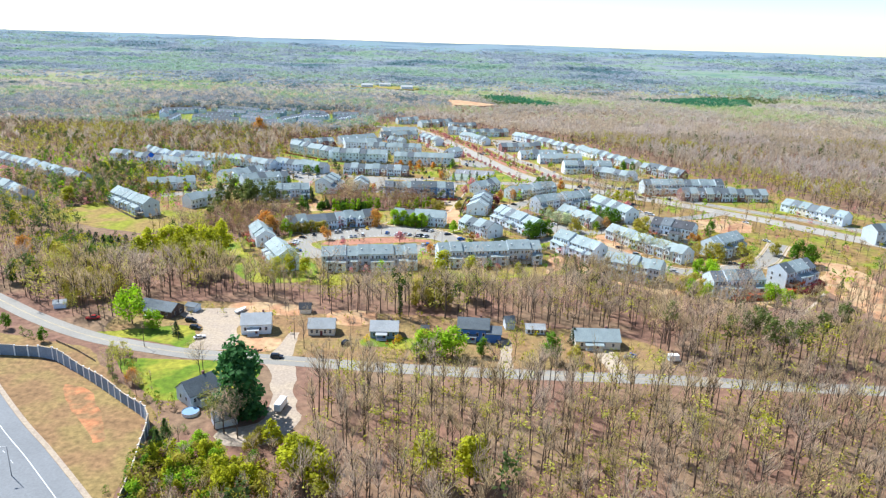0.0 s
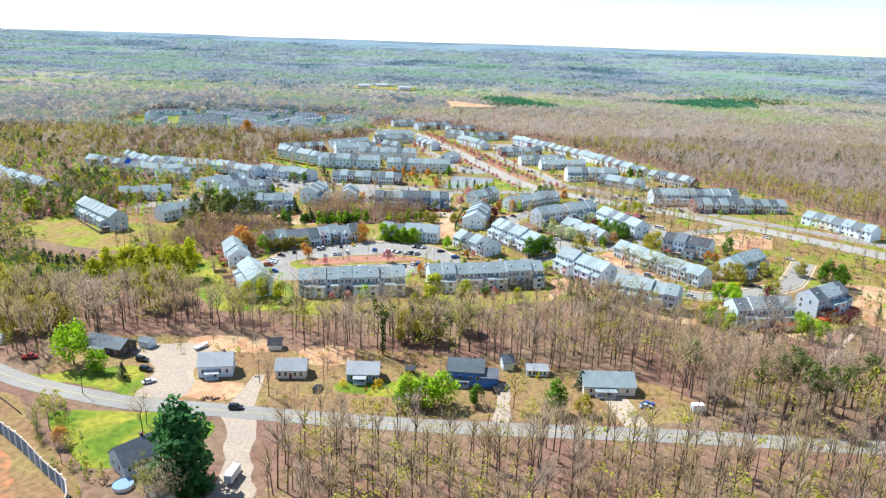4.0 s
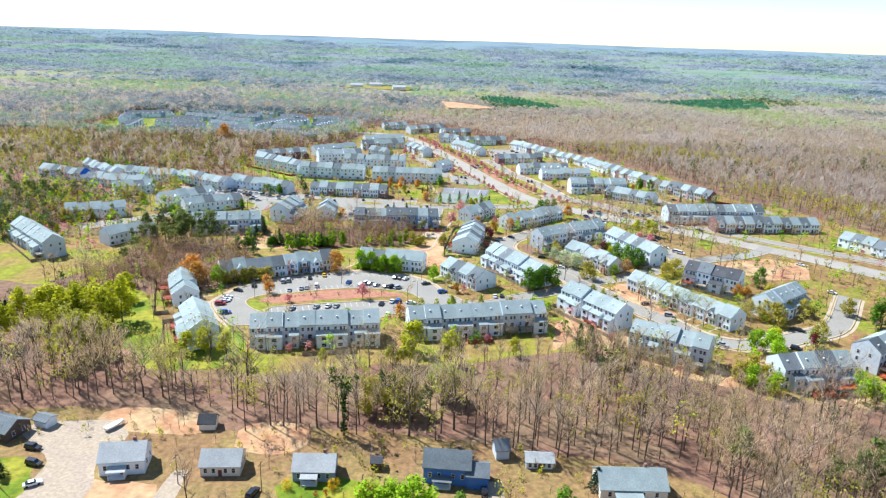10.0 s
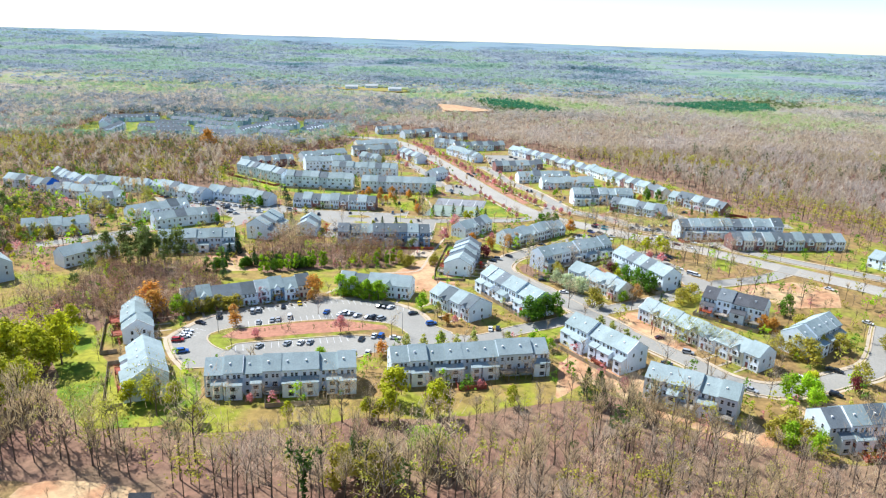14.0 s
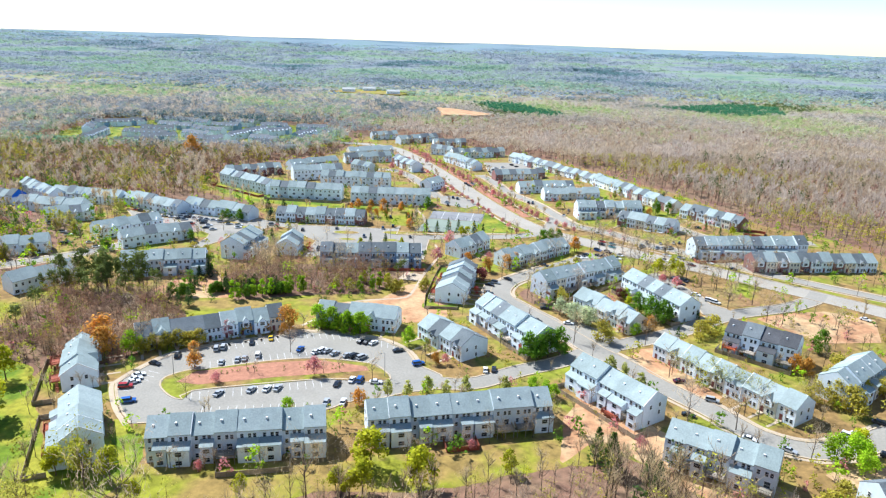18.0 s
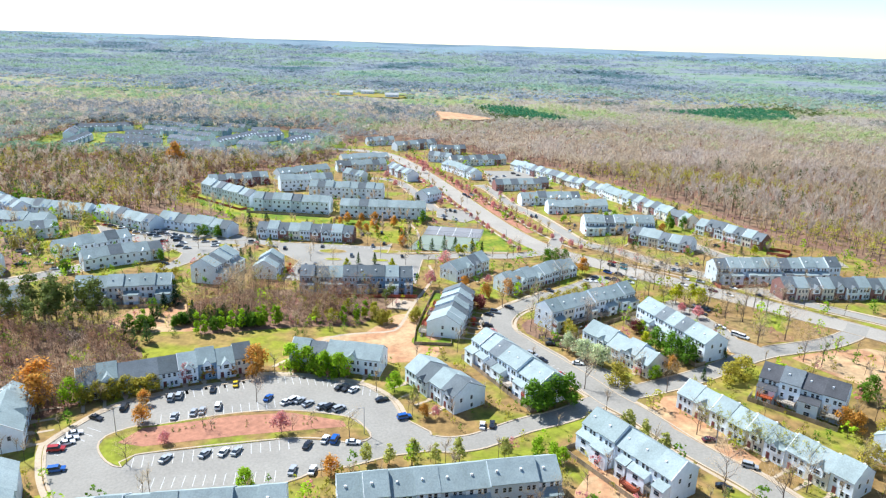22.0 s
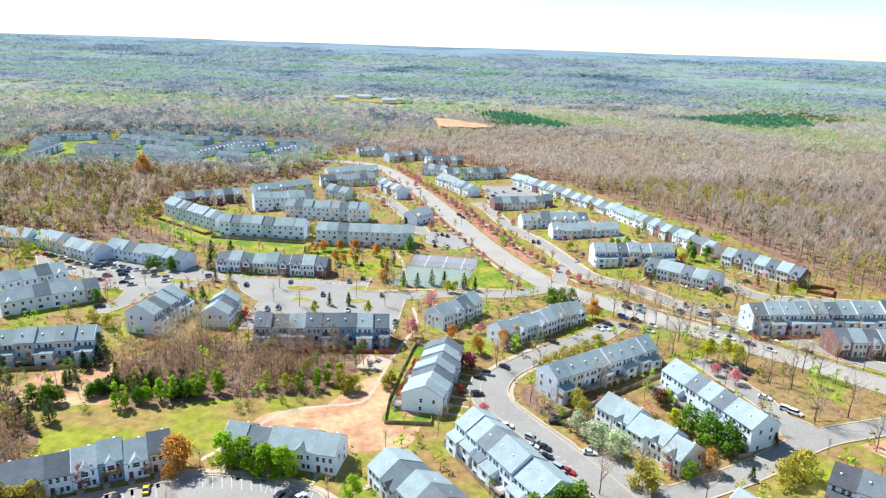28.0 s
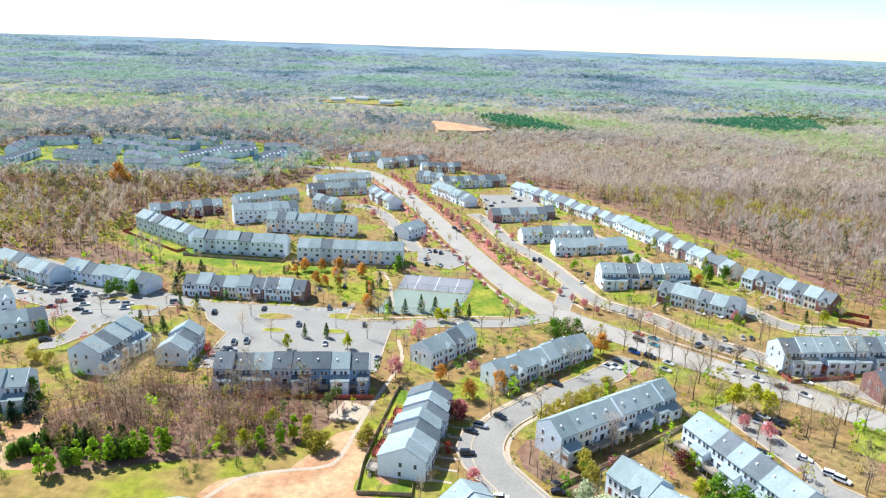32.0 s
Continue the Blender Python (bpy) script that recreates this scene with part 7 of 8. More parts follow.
# ---- woods ----
CLEAR = [
    [(-75, 338), (-40, 338), (-15, 343), (20, 348), (58, 362), (82, 347), (95, 333), (120, 322), (140, 312), (180, 318), (220, 335), (300, 415), (330, 440), (318, 480), (264, 607), (240, 617), (236, 634), (214, 716), (180, 783), (134, 880), (95, 912), (40, 992), (-40, 1035), (-95, 1025), (-105, 900), (-178, 795), (-190, 725), (-165, 690), (-120, 662), (-200, 668), (-330, 695), (-430, 640), (-430, 590), (-345, 520), (-360, 500), (-300, 455), (-250, 432), (-185, 404), (-128, 398), (-105, 340)],
         [(-430, 892), (-425, 1070), (-130, 1075), (-125, 960), (-190, 875), (-340, 872)],
         [(-600, -100), (170, -100), (40, 30), (-40, 112), (-80, 150), (-86, 192), (-84, 180), (-66, 172), (-46, 176), (-42, 200), (-44, 226), (200, 222), (400, 216), (400, 228), (200, 235), (92, 240), (88, 266), (32, 279), (-22, 286), (-54, 282), (-62, 296), (-100, 301), (-134, 291), (-145, 268), (-170, 277), (-230, 314), (-330, 370), (-600, 420)],
         [(-245, 464), (-160, 405), (-150, 385), (-165, 376), (-205, 376), (-238, 420)],
         [(-150, 406), (-128, 399), (-105, 341), (-75, 339), (-66, 320), (-98, 318), (-124, 352)],
         [(-76, 339), (-40, 339), (-15, 344), (20, 349), (58, 363), (72, 352), (50, 346), (18, 335), (-10, 333), (-30, 326), (-68, 322)]]
OPEN = [[(-80, 433), (-40, 446), (3, 452), (22, 470), (16, 500), (-4, 512), (-14, 486), (-60, 478), (-115, 472), (-95, 455)], [(-262, 440), (-185, 405), (-160, 440), (-165, 480), (-200, 440), (-235, 478)], [(48, 662), (74, 614), (52, 602), (41, 603), (0, 600), (8, 658)],
        [(-160, 735), (-112, 690), (-30, 668), (-30, 655), (-70, 650), (-140, 680), (-168, 715)], [(-76, 384), (-79, 395), (-44, 411), (-7, 411), (1, 400), (-66, 384)]]
COUNTRY = [(-140, 264), (-132, 290), (-95, 294), (-54, 284), (-22, 287), (32, 280), (86, 267), (86, 240), (-60, 242), (-100, 248)]
THICKETS = [[(-94, 503), (-75, 524), (-50, 530), (-30, 522), (-14, 527), (-6, 510), (-16, 490), (-41, 486), (-77, 478), (-90, 490)], [(-181, 408), (-160, 440), (-164, 480), (-108, 468), (-82, 432), (-104, 403)]]
PINES = [[(394, 1414), (473, 1302), (590, 1350), (640, 1500), (560, 1540)], [(62, 1470), (135, 1440), (198, 1225), (160, 1215), (100, 1300)]]


BRUSH = [([(-140, 246), (-126, 238), (-106, 214), (-94, 198), (-88, 182), (-80, 186), (-90, 206), (-104, 222), (-122, 242)], 240, [("twigs", 3, 7), ("olive", 2, 4), ("green", 1.5, 4), ("budding", 3, 6)]),
         ([(-84, 146), (-40, 142), (-46, 168), (-68, 172), (-86, 176)], 260, [("yellow", 4, 8), ("green", 3, 7), ("olive", 4, 8), ("thicket", 5, 8)]),
         ([(-345, 520), (-300, 500), (-262, 468), (-236, 470), (-215, 505), (-225, 560), (-262, 600), (-330, 560)], 900, [("pine", 8, 15), ("pine", 8, 15), ("green", 5, 11), ("yellow", 6, 12), ("twigs", 8, 14), ("thicket", 8, 13)]),
         ([(-420, 600), (-345, 690), (-230, 700), (-250, 668), (-330, 655)], 500, [("pine", 9, 15), ("green", 6, 12), ("twigs", 9, 15), ("olive", 6, 12)]),
         ([(-430, 900), (-440, 1060), (-330, 1150), (-200, 1115), (-112, 1040), (-108, 960), (-190, 880), (-340, 880)], 520, [("pine", 5, 9), ("green", 3, 7), ("far_twigs", 4, 8), ("olive", 3, 6)]),
         ([(-500, 870), (-425, 870), (-425, 960), (-445, 1060), (-380, 1130), (-420, 1150), (-500, 1080)], 420, [("pine", 8, 14), ("far_twigs", 9, 15), ("olive", 6, 11)]),
         ([(-420, 735), (-360, 690), (-190, 668), (-180, 700), (-172, 730), (-190, 790), (-110, 850), (-95, 905), (-110, 960), (-190, 878), (-345, 880), (-440, 905)], 1300, [("pine", 10, 16), ("olive", 7, 14), ("thicket", 8, 14), ("twigs", 11, 17), ("far_twigs", 11, 17), ("thicket", 9, 15), ("far_twigs", 10, 16)]),
         ([(-240, 392), (-160, 372), (-168, 352), (-236, 356)], 240, [("green", 4, 8), ("pine", 6, 10), ("yellow", 4, 8)])]


def puff(rng, wide, low, n, size, up=0.9):
    """A crown of small loose sprays, thickest at its rounded top, which is at height 1."""
    v, f = [], []
    mid = Vector((0, 0, (1 + low) / 2))
    lobes = [(Vector((rng.gauss(0, 0.5), rng.gauss(0, 0.5), rng.uniform(-0.4, 0.5))) * 0.6, rng.uniform(0.45, 0.75)) for _ in range(5)]
    for _ in range(n):
        c, r = rng.choice(lobes)
        o = Vector((rng.gauss(0, 1), rng.gauss(0, 1), abs(rng.gauss(0, 1)) * 1.1 - 0.35)).normalized()
        p = c + o * r * rng.uniform(0.7, 1.0)
        q = mid + Vector((p.x * wide, p.y * wide, min(1.0, p.z) * (1 - low) / 2))
        face = (o * 0.5 + Vector((rng.gauss(0, 0.25), rng.gauss(0, 0.25), up))).normalized()
        a = face.cross(Vector((rng.gauss(0, 1), rng.gauss(0, 1), rng.gauss(0, 1)))).normalized()
        b = face.cross(a)
        s = size * rng.uniform(0.6, 1.3)
        k = len(v)
        v += [tuple(q - a * s), tuple(q + a * s), tuple(q + b * s * 1.5)]
        f.append((k, k + 1, k + 2))
    return np.array(v), f, 0


def garden_tree(rng, n, size):
    """A dense young tree or shrub, leafy almost to the ground; the height is 1."""
    v, f = [], []
    tube(v, f, Vector((0, 0, -0.03)), Vector((0, 0, 0.5)), 0.016, 0.008, 3)
    bark = len(f)
    cv, cf = leaf_crown(rng, clumps_of(rng, 1, rng.uniform(0.1, 0.22), rng.uniform(0.3, 0.42), 12, 0.15), n, size, 1.15)
    k = len(v)
    return np.array(v + cv), f + [tuple(i + k for i in q) for q in cf], bark


def small_tree(rng, kind, many):
    """Coarse trees for the masses of the woods; the height is 1."""
    fine = many > 100
    v, f = [], []
    if "twigs" in kind:
        a, b = Vector((0, 0, -0.03)), Vector((rng.uniform(-0.04, 0.04), rng.uniform(-0.04, 0.04), 0.82))
        tube(v, f, a, b, 0.0125, 0.004, 3)
        arms = [(a.lerp(b, 0.6), b)]
        wide = rng.uniform(0.8, 1.2)
        for _ in range(9 if fine else 4 if many > 40 else 0):
            u = rng.uniform(0.36, 0.85)
            m = a.lerp(b, u)
            t = rng.uniform(0, math.tau)
            r = rng.uniform(0.08, 0.2) * wide
            e = m + Vector((math.cos(t) * r, math.sin(t) * r, rng.uniform(0.16, 0.34) * (1.25 - 0.5 * u)))
            if fine:
                tube(v, f, m, e, 0.0055, 0.0015, 3)
            arms.append((m, e))
        bark = len(f)
        thin, long = ((0.0021, 0.0036), (0.08, 0.2)) if fine else ((0.009, 0.016), (0.12, 0.26)) if many > 40 else ((0.02, 0.034), (0.16, 0.3))
        for _ in range(many):
            if len(arms) > 3:
                m, e = rng.choice(arms)
                c = m.lerp(e, rng.uniform(0.1, 1.0)) + Vector((rng.gauss(0, 0.02), rng.gauss(0, 0.02), 0))
                d = (e - m).normalized() * 0.8 + Vector((rng.gauss(0, 0.42), rng.gauss(0, 0.42), rng.uniform(0.1, 0.8)))
            else:
                t, r = rng.uniform(0, math.tau), 0.2 * wide * math.sqrt(rng.random())
                c = Vector((math.cos(t) * r, math.sin(t) * r, rng.uniform(0.38, 0.82)))
                d = Vector((math.cos(t) * 0.5 + rng.gauss(0, 0.3), math.sin(t) * 0.5 + rng.gauss(0, 0.3), rng.uniform(0.4, 1)))
            d = d.normalized() * rng.uniform(*long)
            s = Vector((rng.gauss(0, 1), rng.gauss(0, 1), rng.gauss(0, 0.4))).normalized() * rng.uniform(*thin)
            k = len(v)
            v += [tuple(c - s), tuple(c + s), tuple(c + d)]
            f.append((k, k + 1, k + 2))
    else:
        tube(v, f, Vector((0, 0, -0.03)), Vector((0, 0, 0.7)), 0.012, 0.005, 3)
        bark = len(f)
        low, wide, n, size = (0.5, 0.14, 84 if fine else 44 if many > 40 else 22, 0.034) if kind == "pine" else (0.26, 0.27, 150 if fine else 80 if many > 40 else 24, 0.021 if fine else 0.03 if many > 40 else 0.075)
        cv, cf = leaf_crown(rng, clumps_of(rng, 1, low, wide, 14, 0.1), n, size, 1.3)
        k = len(v)
        v += cv
        f += [tuple(i + k for i in q) for q in cf]
    return np.array(v), f, bark


def mass(name, spots, shapes, material, label):
    """Many trees in one mesh. spots: x, y, z, height, turn, shape."""
    all_v, loops, starts, index, total = [], [], [], [], 0
    at = 0
    for x, y, z, high, turn, s in spots:
        v, f, bark = shapes[s]
        index += [1] * bark + [0] * (len(f) - bark)
        c, n = math.cos(turn), math.sin(turn)
        q = v * high
        all_v.append(np.stack([q[:, 0] * c - q[:, 1] * n + x, q[:, 0] * n + q[:, 1] * c + y, q[:, 2] + z], 1))
        for face in f:
            starts.append(at)
            at += len(face)
            loops.extend([i + total for i in face])
        total += len(v)
    me = bpy.data.meshes.new(name)
    co = np.concatenate(all_v)
    me.vertices.add(len(co))
    me.vertices.foreach_set("co", co.ravel())
    me.loops.add(len(loops))
    me.loops.foreach_set("vertex_index", np.array(loops, dtype=np.int32))
    me.polygons.add(len(starts))
    me.polygons.foreach_set("loop_start", np.array(starts, dtype=np.int32))
    me.update(calc_edges=True)
    me.materials.append(material)
    me.materials.append(BARK)
    me.polygons.foreach_set("material_index", index)
    return tagged(new(name, me), label, "woods", kind="stuff")


def built(x, y, margin):
    p = Vector((x, y, 0))
    for mid, d, left, long, deep in BODIES:
        if abs((p - mid).dot(d)) < long + margin * 0.4 and abs((p - mid).dot(left)) < deep - 3 + margin:
            return True
    if any(inside(x, y, lot_) for lot_ in LOTS):
        return True
    return any((p - c).length < w + 0.9 for line, w in PAVED for c in line if abs(c.x - x) < 20 and abs(c.y - y) < 20)


def neighbourhood(rng, kinds):
    """Young trees and shrubs on the lawns between the rows."""
    poly = CLEAR[0]
    y = 338.0
    while y < 1020:
        gap = 6.6 if y < 640 else 8.0
        x = -420.0
        while x < 325:
            px_, py_ = x + rng.uniform(-0.5, 0.5) * gap, y + rng.uniform(-0.5, 0.5) * gap
            x += gap
            west = px_ < -175
            if rng.random() < (0.12 if west else 0.2) or not inside(px_, py_, poly) or built(px_, py_, 2.2) or any(inside(px_, py_, o) for o in OPEN):
                continue
            u = rng.random()
            if u < 0.3:
                kind, high = "twigs", rng.uniform(6, 11)
            elif u < 0.42:
                kind, high = "green", rng.uniform(2.5, 8)
            elif u < 0.5:
                kind, high = "leafy", rng.uniform(3.5, 9)
            elif u < 0.56:
                kind, high = "redbud", rng.uniform(3, 6)
            elif u < 0.62:
                kind, high = "budding", rng.uniform(4, 9)
            elif u < 0.76:
                kind, high = "olive", rng.uniform(1.5, 6)
            elif u < 0.88:
                kind, high = "yellow", rng.uniform(1.5, 5)
            else:
                kind, high = "green", rng.uniform(1.5, 4)
            if west:
                high *= 1.5
            kinds[kind].append((px_, py_, lie(px_, py_), high, rng.uniform(0, math.tau), rng.randrange(6) + (18 if py_ < 620 else 24)))
        y += gap
    for _ in range(420):
        x, y = rng.uniform(-150, 88), rng.uniform(238, 290)
        if not inside(x, y, COUNTRY) or abs(y - 262) < 9 and any(abs(x - c) < 11 for c in (-124, -77, -50, -23, 14, 65)) or built(x, y, 1):
            continue
        if any(math.hypot(x - a, y - b) < 12 for a, b in ((-100, 268), (-92, 252), (68, 246))):
            continue
        kind = rng.choice(["twigs", "twigs", "olive", "yellow", "budding"])
        kinds[kind].append((x, y, 0.0, rng.uniform(1.2, 8) if kind == "twigs" else rng.uniform(0.8, 4), rng.uniform(0, math.tau), rng.randrange(6) + 18))
    for mid, d, left, long, deep in BODIES:
        if mid.y > 720:
            continue
        for s in (1, -1):
            u = -long
            while u < long:
                u += rng.uniform(1.6, 4.5)
                q = mid + d * u + left * s * (DEEP / 2 + rng.uniform(1.2, 2.4))
                kinds[rng.choice(["olive", "green", "green", "yellow"])].append((q.x, q.y, lie(q.x, q.y), rng.uniform(1.1, 2.8), rng.uniform(0, math.tau), rng.randrange(6) + (18 if q.y < 520 else 24)))


def woods():
    rng = random.Random(21)
    kinds = {"far_twigs": [], "thicket": [], "leafy": [], "green": [], "redbud": [], "twigs": [], "budding": [], "yellow": [], "pine": [], "olive": []}
    near = []
    y = 10.0
    while y < 860:
        gap = 8.0 if y < 122 else 6.1 if y < 230 else 5.6 if y < 540 else 6.4
        half = 0.69 * (y + 40) + 20 if y > 122 else 160
        x = -half
        while x < half:
            px_, py_ = x + rng.uniform(-0.5, 0.5) * gap, y + rng.uniform(-0.5, 0.5) * gap
            x += gap
            low = 0.75 if any(inside(px_, py_, poly) for poly in THICKETS) else 0
            if not low and any(inside(px_, py_, poly) for poly in CLEAR):
                if not inside(px_, py_, CLEAR[1]) or built(px_, py_, 5) or rng.random() < 0.84:
                    continue
                low = 0.5
            n = noise.noise(Vector((px_ * 0.011, py_ * 0.011, 3.0)))
            m = noise.noise(Vector((px_ * 0.004, py_ * 0.004, 9.0)))
            u = rng.random()
            left = -0.3 if -172 < px_ < -100 and 330 < py_ < 400 else 0.2 if py_ < 420 else 0.0
            tall = 0.8 if px_ > 100 and 265 < py_ < 345 else 0.72 if -76 < px_ < 62 and py_ > 304 and py_ < 350 else 1.32 if py_ < 335 else 1.1 if py_ < 420 else 1.0
            if any(inside(px_, py_, poly) for poly in PINES):
                kind, high = "pine", rng.uniform(14, 19)
            elif n + m * 0.8 + rng.uniform(-0.2, 0.2) > (0.27 if py_ > 480 and px_ > 80 else 0.46) + left:
                kind, high = ("yellow" if u < (0.12 if py_ > 480 else 0.45) else "olive" if u < 0.55 else "budding"), rng.uniform(11, 17)
            elif px_ < -150 and 330 < py_ < 700 and u < 0.62:
                kind, high = ("pine" if u < 0.4 else "olive" if u < 0.52 else "yellow"), rng.uniform(9, 16)
            elif px_ < -60 and 640 < py_ < 870 and u < (0.44 if px_ < -200 else 0.26):
                kind, high = ("pine" if u < (0.36 if px_ < -200 else 0.14) else "olive" if u < 0.36 else "yellow"), rng.uniform(10, 17)
            elif py_ > 480 and (n < -0.35 and u < 0.3 or u < 0.03) or u < 0.006:
                kind, high = "pine", rng.uniform(13, 19)
            elif u > (0.72 if py_ < 345 else 0.8 if py_ < 500 else 0.94):
                kind, high = ("olive" if u > 0.95 else "yellow" if u > 0.93 else "budding"), rng.uniform(10, 16)
            else:
                kind, high = "twigs", rng.uniform(11, 18)
            if kind == "twigs" and 240 < py_ < 308 and -150 < px_ < 150 and len(near) < 80 and rng.random() < 0.22:
                near.append((px_, py_, high * 1.3))
                continue
            high *= tall
            if -95 < px_ < -38 and 140 < py_ < 186:
                high *= 0.5
            if -250 < px_ < -150 and 325 < py_ < 380:
                high *= 0.55
            if low:
                high *= low
                kind = "olive" if kind == "pine" else "thicket" if kind == "twigs" else kind
            if kind == "twigs" and px_ < -150 and py_ > 330 and rng.random() < 0.6:
                kind = "thicket"
            if kind == "twigs" and py_ > 520:
                kind = "far_twigs"
            kinds[kind].append((px_, py_, lie(px_, py_), high, rng.uniform(0, math.tau), rng.randrange(6) + (0 if 122 < py_ < 520 else 6)))
        y += gap
    neighbourhood(rng, kinds)
    for poly in THICKETS:
        for _ in range(1250):
            x, y = rng.uniform(-181, -6), rng.uniform(400, 530)
            if inside(x, y, poly):
                u = rng.random()
                kind = "thicket" if u < 0.8 else "olive" if u < 0.9 else "green"
                kinds[kind].append((x, y, lie(x, y), rng.uniform(5, 12.5) * (1 if kind == "thicket" else 0.5), rng.uniform(0, math.tau), rng.randrange(6)))
                if u < 0.6:
                    kinds["thicket"].append((x + rng.uniform(-3, 3), y + rng.uniform(-3, 3), lie(x, y), rng.uniform(1.4, 4.6), rng.uniform(0, math.tau), rng.randrange(6) + 18))
    for poly, n, mix in BRUSH:
        xs, ys = [p[0] for p in poly], [p[1] for p in poly]
        for _ in range(n):
            x, y = rng.uniform(min(xs), max(xs)), rng.uniform(min(ys), max(ys))
            if inside(x, y, poly) and not built(x, y, 3):
                kind, low, top = rng.choice(mix)
                kinds[kind].append((x, y, lie(x, y), rng.uniform(low, top), rng.uniform(0, math.tau), rng.randrange(6) + ((6 if y > 660 else 0) if kind == "pine" or "twigs" in kind else 24 if y > 660 else 18)))
    for x, y, high in near:
        plant_one("bare_tree", high * 1.08, x, y, "trees of the wood behind the houses")
    words = {"thicket": "dense red-brown leafless thicket", "far_twigs": "leafless mauve-brown woods behind the terraces", "leafy": "fresh green young trees on the lawns", "green": "dark green shrubs and young trees between the rows", "redbud": "pink-flowering young trees on the lawns", "twigs": "leafless grey-brown woods in early spring", "budding": "budding yellow-green trees among the woods", "yellow": "fresh yellow-green trees among the woods", "pine": "dark green pines among the woods", "olive": "olive-leaved young trees among the woods"}
    for kind, spots in kinds.items():
        shapes = [small_tree(rng, kind, (150, 80, 24)[i // 6]) for i in range(18)]
        shapes += [garden_tree(rng, 80, 0.066) if i < 6 else garden_tree(rng, 32, 0.105) for i in range(12)] if "twig" not in kind else shapes[:12]
        mass("woods", spots, shapes, FOLIAGE[kind], words[kind])


woods()


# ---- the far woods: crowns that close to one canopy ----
def canopy_material(name, stops, mixing, wide=0.0034):
    m = bpy.data.materials.new(name)
    m.use_nodes = True
    t = m.node_tree
    shader = t.nodes["Principled BSDF"]
    shader.inputs["Roughness"].default_value = 1.0
    shader.inputs["Specular IOR Level"].default_value = 0.0
    geo = t.nodes.new("ShaderNodeNewGeometry")
    big = node(t, "ShaderNodeTexNoise", Scale=wide, Detail=4.0, Roughness=0.52)
    fine = node(t, "ShaderNodeTexNoise", Scale=0.35, Detail=2.0)
    for n in (big, fine):
        t.links.new(geo.outputs["Position"], n.inputs["Vector"])
    single = node(t, "ShaderNodeTexNoise", Scale=0.075, Detail=1.0)
    t.links.new(geo.outputs["Position"], single.inputs["Vector"])
    both = blend(t, mixing, blend(t, 0.24, big.outputs[0], single.outputs[0]), geo.outputs["Random Per Island"])
    kind = ramp(t, both, stops)
    tone = ramp(t, fine.outputs[0], [(0.3, (0.92,) * 3), (0.7, (1.08,) * 3)])
    col = blend(t, 1.0, kind, tone, "MULTIPLY")
    t.links.new(col, shader.inputs["Base Color"])
    thin = t.nodes.new("ShaderNodeBsdfTranslucent")
    t.links.new(col, thin.inputs[0])
    leaf = t.nodes.new("ShaderNodeMixShader")
    leaf.inputs[0].default_value = 0.4
    t.links.new(shader.outputs[0], leaf.inputs[1])
    t.links.new(thin.outputs[0], leaf.inputs[2])
    t.links.new(leaf.outputs[0], t.nodes["Material Output"].inputs[0])
    return m


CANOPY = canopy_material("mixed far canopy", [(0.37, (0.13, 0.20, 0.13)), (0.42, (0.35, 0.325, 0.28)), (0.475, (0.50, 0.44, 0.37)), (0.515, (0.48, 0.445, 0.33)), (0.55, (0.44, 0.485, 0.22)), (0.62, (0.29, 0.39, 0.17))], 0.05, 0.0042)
# mixed canopy with more evergreens, its colours also blued for the sunward haze
CANOPY_WEST_HAZE = canopy_material("far evergreen and mixed canopy tinted with blue haze", [(0.37, (0.075, 0.145, 0.14)), (0.43, (0.235, 0.265, 0.275)), (0.48, (0.315, 0.325, 0.35)), (0.515, (0.305, 0.355, 0.31)), (0.55, (0.34, 0.44, 0.23)), (0.62, (0.20, 0.34, 0.22))], 0.05, 0.0042)
# early-leaf crowns whose base colours are shifted to pale blue for distance haze
CANOPY_FAR_HAZE = canopy_material("far canopy with blue haze in its colour", [(0.38, (0.13, 0.225, 0.23)), (0.43, (0.27, 0.325, 0.36)), (0.48, (0.35, 0.385, 0.44)), (0.52, (0.34, 0.415, 0.37)), (0.56, (0.34, 0.45, 0.31)), (0.62, (0.23, 0.36, 0.29))], 0.03, 0.003)
# bluest palette: the haze over the last ridges is painted into it
HORIZON = canopy_material("far ridge canopy tinted with blue haze", [(0.36, (0.18, 0.275, 0.32)), (0.50, (0.32, 0.41, 0.48)), (0.62, (0.30, 0.42, 0.44))], 0.0, 0.003)
CANOPY_PINE = canopy_material("pine plantation", [(0.3, (0.05, 0.19, 0.10)), (0.7, (0.08, 0.24, 0.12))], 0.5)
RED_SOIL = [(0, 1312), (30, 1300), (88, 1225), (60, 1203), (12, 1203)]


def hillock(name, pts, high, material, label):
    """A low flat-topped rise, its flanks down to the ground."""
    n = len(pts)
    cx, cy = sum(p[0] for p in pts) / n, sum(p[1] for p in pts) / n
    verts = [(cx + (x - cx) * f, cy + (y - cy) * f, lie(x, y) + z) for f, z in ((1.15, -0.5), (1.0, high)) for x, y in pts]
    faces = [tuple(range(n, 2 * n))] + [(i, (i + 1) % n, n + (i + 1) % n, n + i) for i in range(n)]
    bm = bmesh.new()
    vs = [bm.verts.new(v) for v in verts]
    for f in faces:
        bm.faces.new([vs[k] for k in f])
    bmesh.ops.recalc_face_normals(bm, faces=bm.faces[:])
    return tagged(part(name, bm, material, None), label, "bare ground", kind="structure")


hillock("bare_hillside", RED_SOIL, 12.5, CLAY, "bare orange clearing on a rise in the far woods")


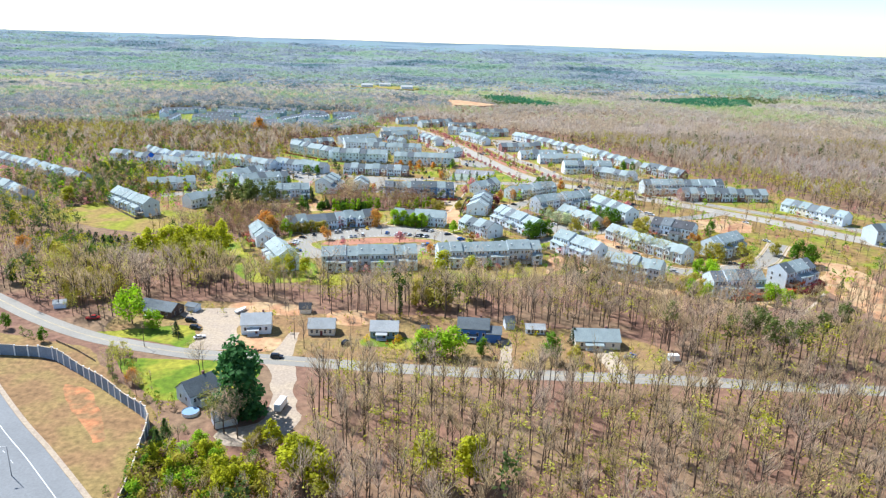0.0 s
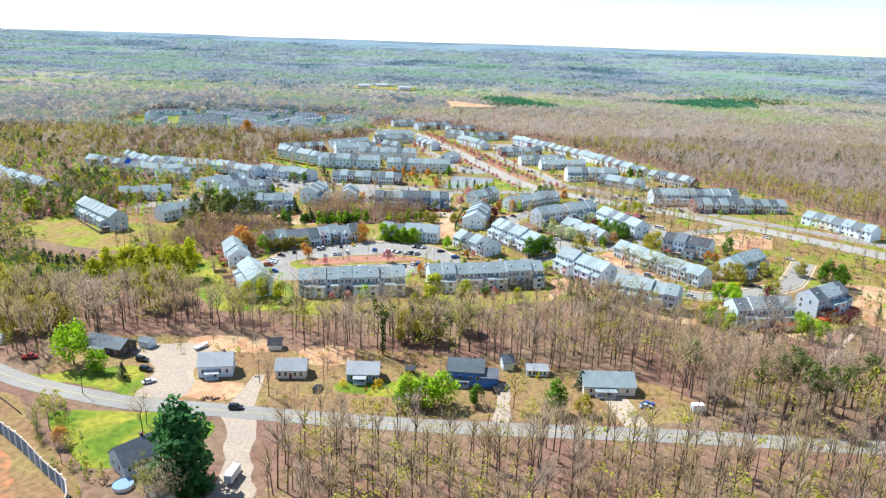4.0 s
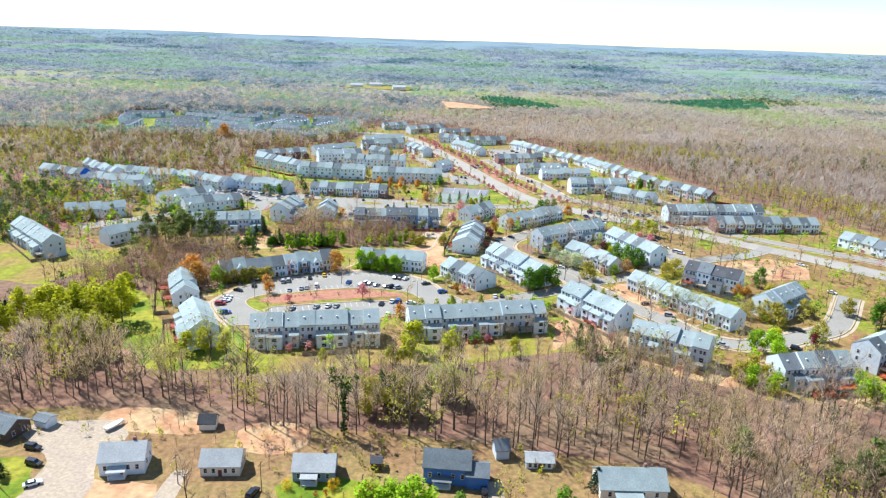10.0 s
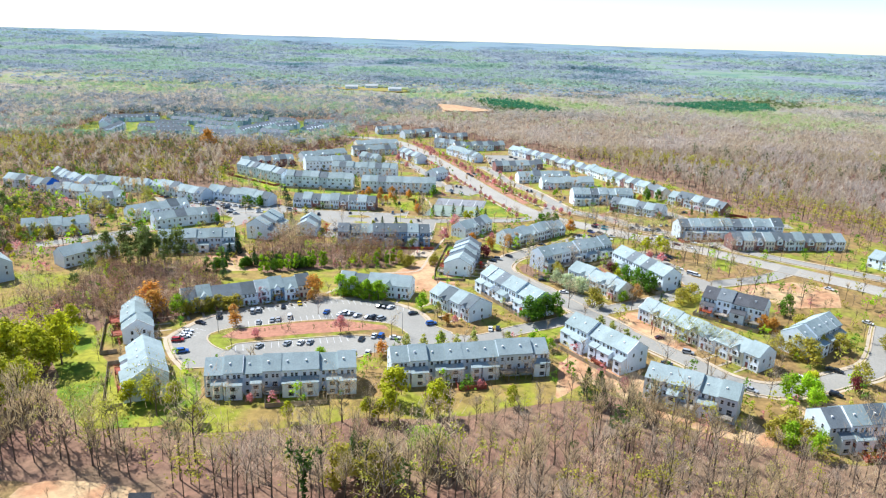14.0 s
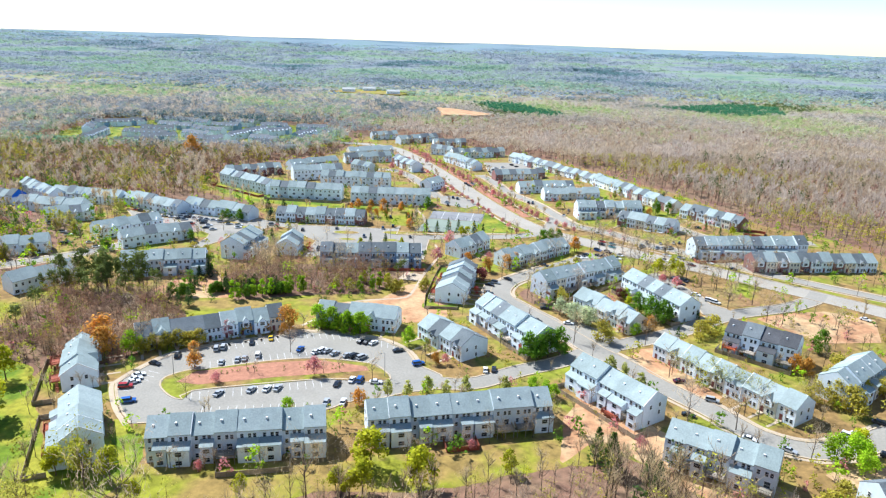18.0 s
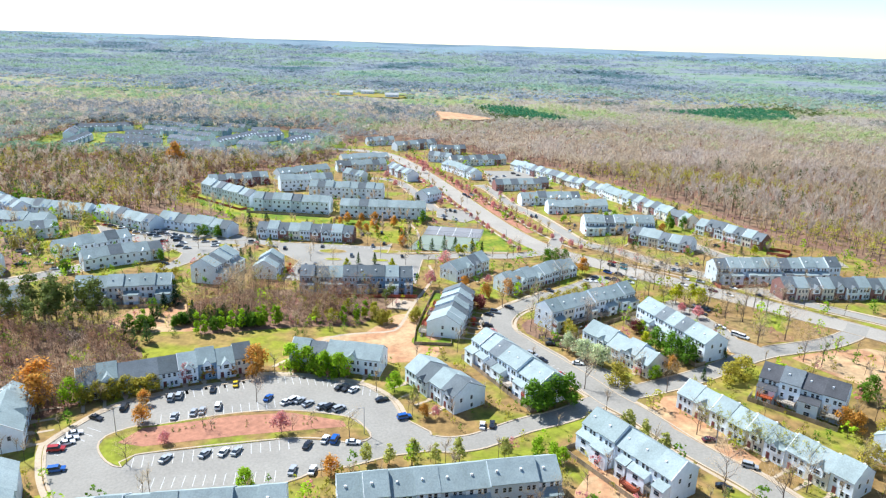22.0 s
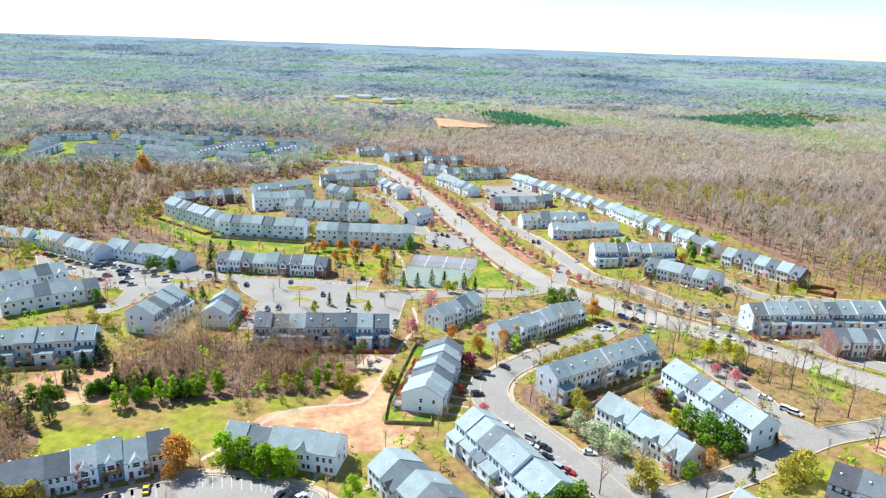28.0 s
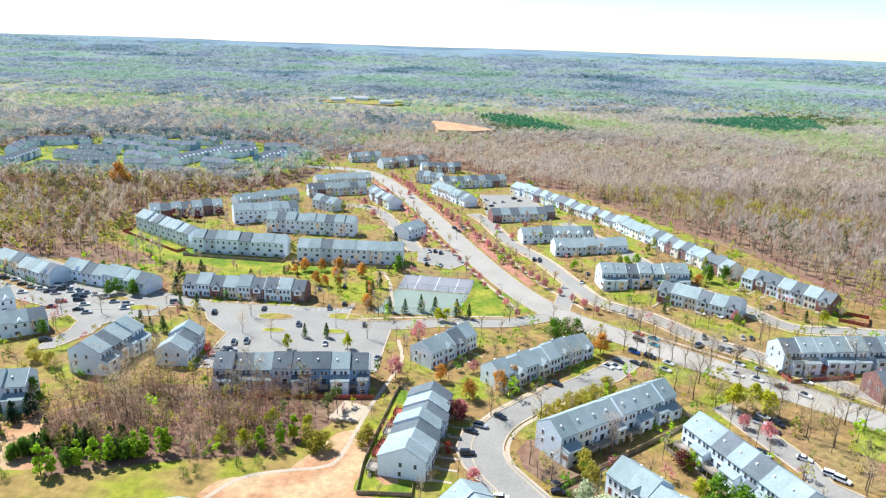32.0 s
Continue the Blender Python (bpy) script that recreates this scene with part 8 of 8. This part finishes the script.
DARK_WOODS = [[(40, 1440), (110, 1500), (165, 1245), (90, 1222)], [(560, 1560), (720, 1700), (760, 1480), (660, 1416), (600, 1352)]]
BARNS = [(-185, 1594), (-148, 1633), (-93, 1571)]
hillock("cleared_hillside", [(-215, 1610), (-170, 1655), (-115, 1640), (-65, 1590), (-75, 1550), (-130, 1552), (-200, 1572)], 12, FIELD, "grassy clearing on a rise in the far woods")
for bx, by in BARNS:
    cottage(bx, by, 8, 26, 14, 5.0, 8.0, SIDING["white"], SHINGLE["light"], "long white building with a pale roof in a far clearing", name="barn", up=11.5)


def far_woods():
    rng = random.Random(8)
    near, far, pines, brown, dark, west = [], [], [], [], [], []
    y = 850.0
    while y < 4200:
        gap = 7.6 if y < 1000 else 8.6 if y < 1300 else 10.5 if y < 1600 else 15.0 if y < 2100 else 22.0 if y < 2700 else 36.0
        half = 0.69 * (y + 40) + 30
        x = -half
        while x < half:
            px_, py_ = x + rng.uniform(-0.5, 0.5) * gap, y + rng.uniform(-0.5, 0.5) * gap
            x += gap
            turn, s = rng.uniform(0, math.tau), rng.randrange(8)
            if any(inside(px_, py_, p) for p in PINES[:2]) and py_ < 1700 or inside(px_, py_, RED_SOIL):
                continue
            if any(inside(px_, py_, p) for p in CLEAR):
                if inside(px_, py_, CLEAR[1]) and not built(px_, py_, 3.5) and rng.random() < 0.08:
                    (dark if rng.random() < 0.6 else west).append((px_, py_, lie(px_, py_), rng.uniform(5, 9), turn, s))
                continue
            if any(math.hypot(px_ - a, (py_ - b + 22) * 0.7) < 34 for a, b in BARNS):
                continue
            if any(inside(px_, py_, p) for p in DARK_WOODS) and rng.random() < 0.62:
                dark.append((px_, py_, lie(px_, py_), rng.uniform(13, 18), turn, s))
                continue
            if py_ < 1500 + 600 * rng.random():
                # crowns on the sunward side take the haze-blued palette
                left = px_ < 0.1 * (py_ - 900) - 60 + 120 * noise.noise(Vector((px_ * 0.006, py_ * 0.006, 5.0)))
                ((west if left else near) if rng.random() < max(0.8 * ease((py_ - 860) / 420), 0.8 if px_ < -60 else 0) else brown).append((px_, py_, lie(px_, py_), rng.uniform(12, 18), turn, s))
            else:
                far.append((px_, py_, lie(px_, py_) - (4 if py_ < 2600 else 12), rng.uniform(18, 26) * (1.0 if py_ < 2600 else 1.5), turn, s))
        y += gap
    y = 1215.0
    while y < 1700:
        x = 60.0
        while x < 800:
            px_, py_ = x + rng.uniform(-1, 1), y + rng.uniform(-1, 1)
            x += 6.0
            if any(inside(px_, py_, p) for p in PINES[:2]):
                pines.append((px_, py_, lie(px_, py_), rng.uniform(12, 17), rng.uniform(0, math.tau), rng.randrange(8)))
        y += 6.0
    crowns = [puff(rng, rng.uniform(0.32, 0.46), rng.uniform(0.25, 0.4), 34, 0.072) for _ in range(8)]
    clumps = [puff(rng, rng.uniform(0.6, 0.9), 0.45, 24, 0.14, 1.0) for _ in range(8)]
    cones = [puff(rng, 0.22, 0.25, 26, 0.08) for _ in range(8)]
    bare = [small_tree(rng, "twigs", 40) for _ in range(8)]
    for spots, shapes, m, words in ((dark, crowns, FOLIAGE["pine"], "dark pines round the plantation"), (brown, bare, FOLIAGE["far_twigs"], "leafless mauve-brown far woods"), (west, crowns, CANOPY_WEST_HAZE, "far spring woods with dark evergreens, blue haze put into their colour"), (near, crowns, CANOPY, "far spring woods with brown, yellow-green and dark crowns"), (far, clumps, CANOPY_FAR_HAZE, "distant woods with mixed crowns, blue haze put into their colour"), (pines, cones, CANOPY_PINE, "dense dark green pine plantation")):
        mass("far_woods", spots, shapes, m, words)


far_woods()


def canopy_floor(name, start, end, low, rise, material, label):
    """The closed canopy between and beyond the single crowns."""
    angles = np.radians(np.linspace(-42, 42, 150))
    radii = start * (end / start) ** np.linspace(0, 1, 60)
    n = len(angles)
    verts, faces = [], []
    for r in radii:
        for a in angles:
            x, y = r * math.sin(a), 150 + r * math.cos(a)
            verts.append((x, y, lie(x, y) + low + rise * ease((r - start) / (end - start) * 2.5) + min(1, r / 2400) ** 3 * 8 * noise.noise(Vector((x * 0.0016, y * 0.0016, 1.0)))))
    for j in range(len(radii) - 1):
        for i in range(n - 1):
            if any(math.hypot(verts[j * n + i][0] - a, verts[j * n + i][1] - b) < 45 for a, b in BARNS):
                continue
            if not inside(*verts[j * n + i][:2], RED_SOIL) and not inside(*verts[(j + 1) * n + i + 1][:2], RED_SOIL):
                faces.append((j * n + i, j * n + i + 1, (j + 1) * n + i + 1, (j + 1) * n + i))
    tagged(mesh_object(name, verts, faces, material, smooth=True), label, "woods", kind="stuff")


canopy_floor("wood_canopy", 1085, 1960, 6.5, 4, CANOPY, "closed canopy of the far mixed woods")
# these two sheets carry the haze in their base colours
canopy_floor("hill_canopy", 1900, 3600, 10, 4, CANOPY_FAR_HAZE, "closed canopy of the distant woods, blue haze put into its colour")
canopy_floor("horizon_woods", 3500, 4880, 8, 8, HORIZON, "unbroken woods reaching to the horizon, blue haze put into their colour")
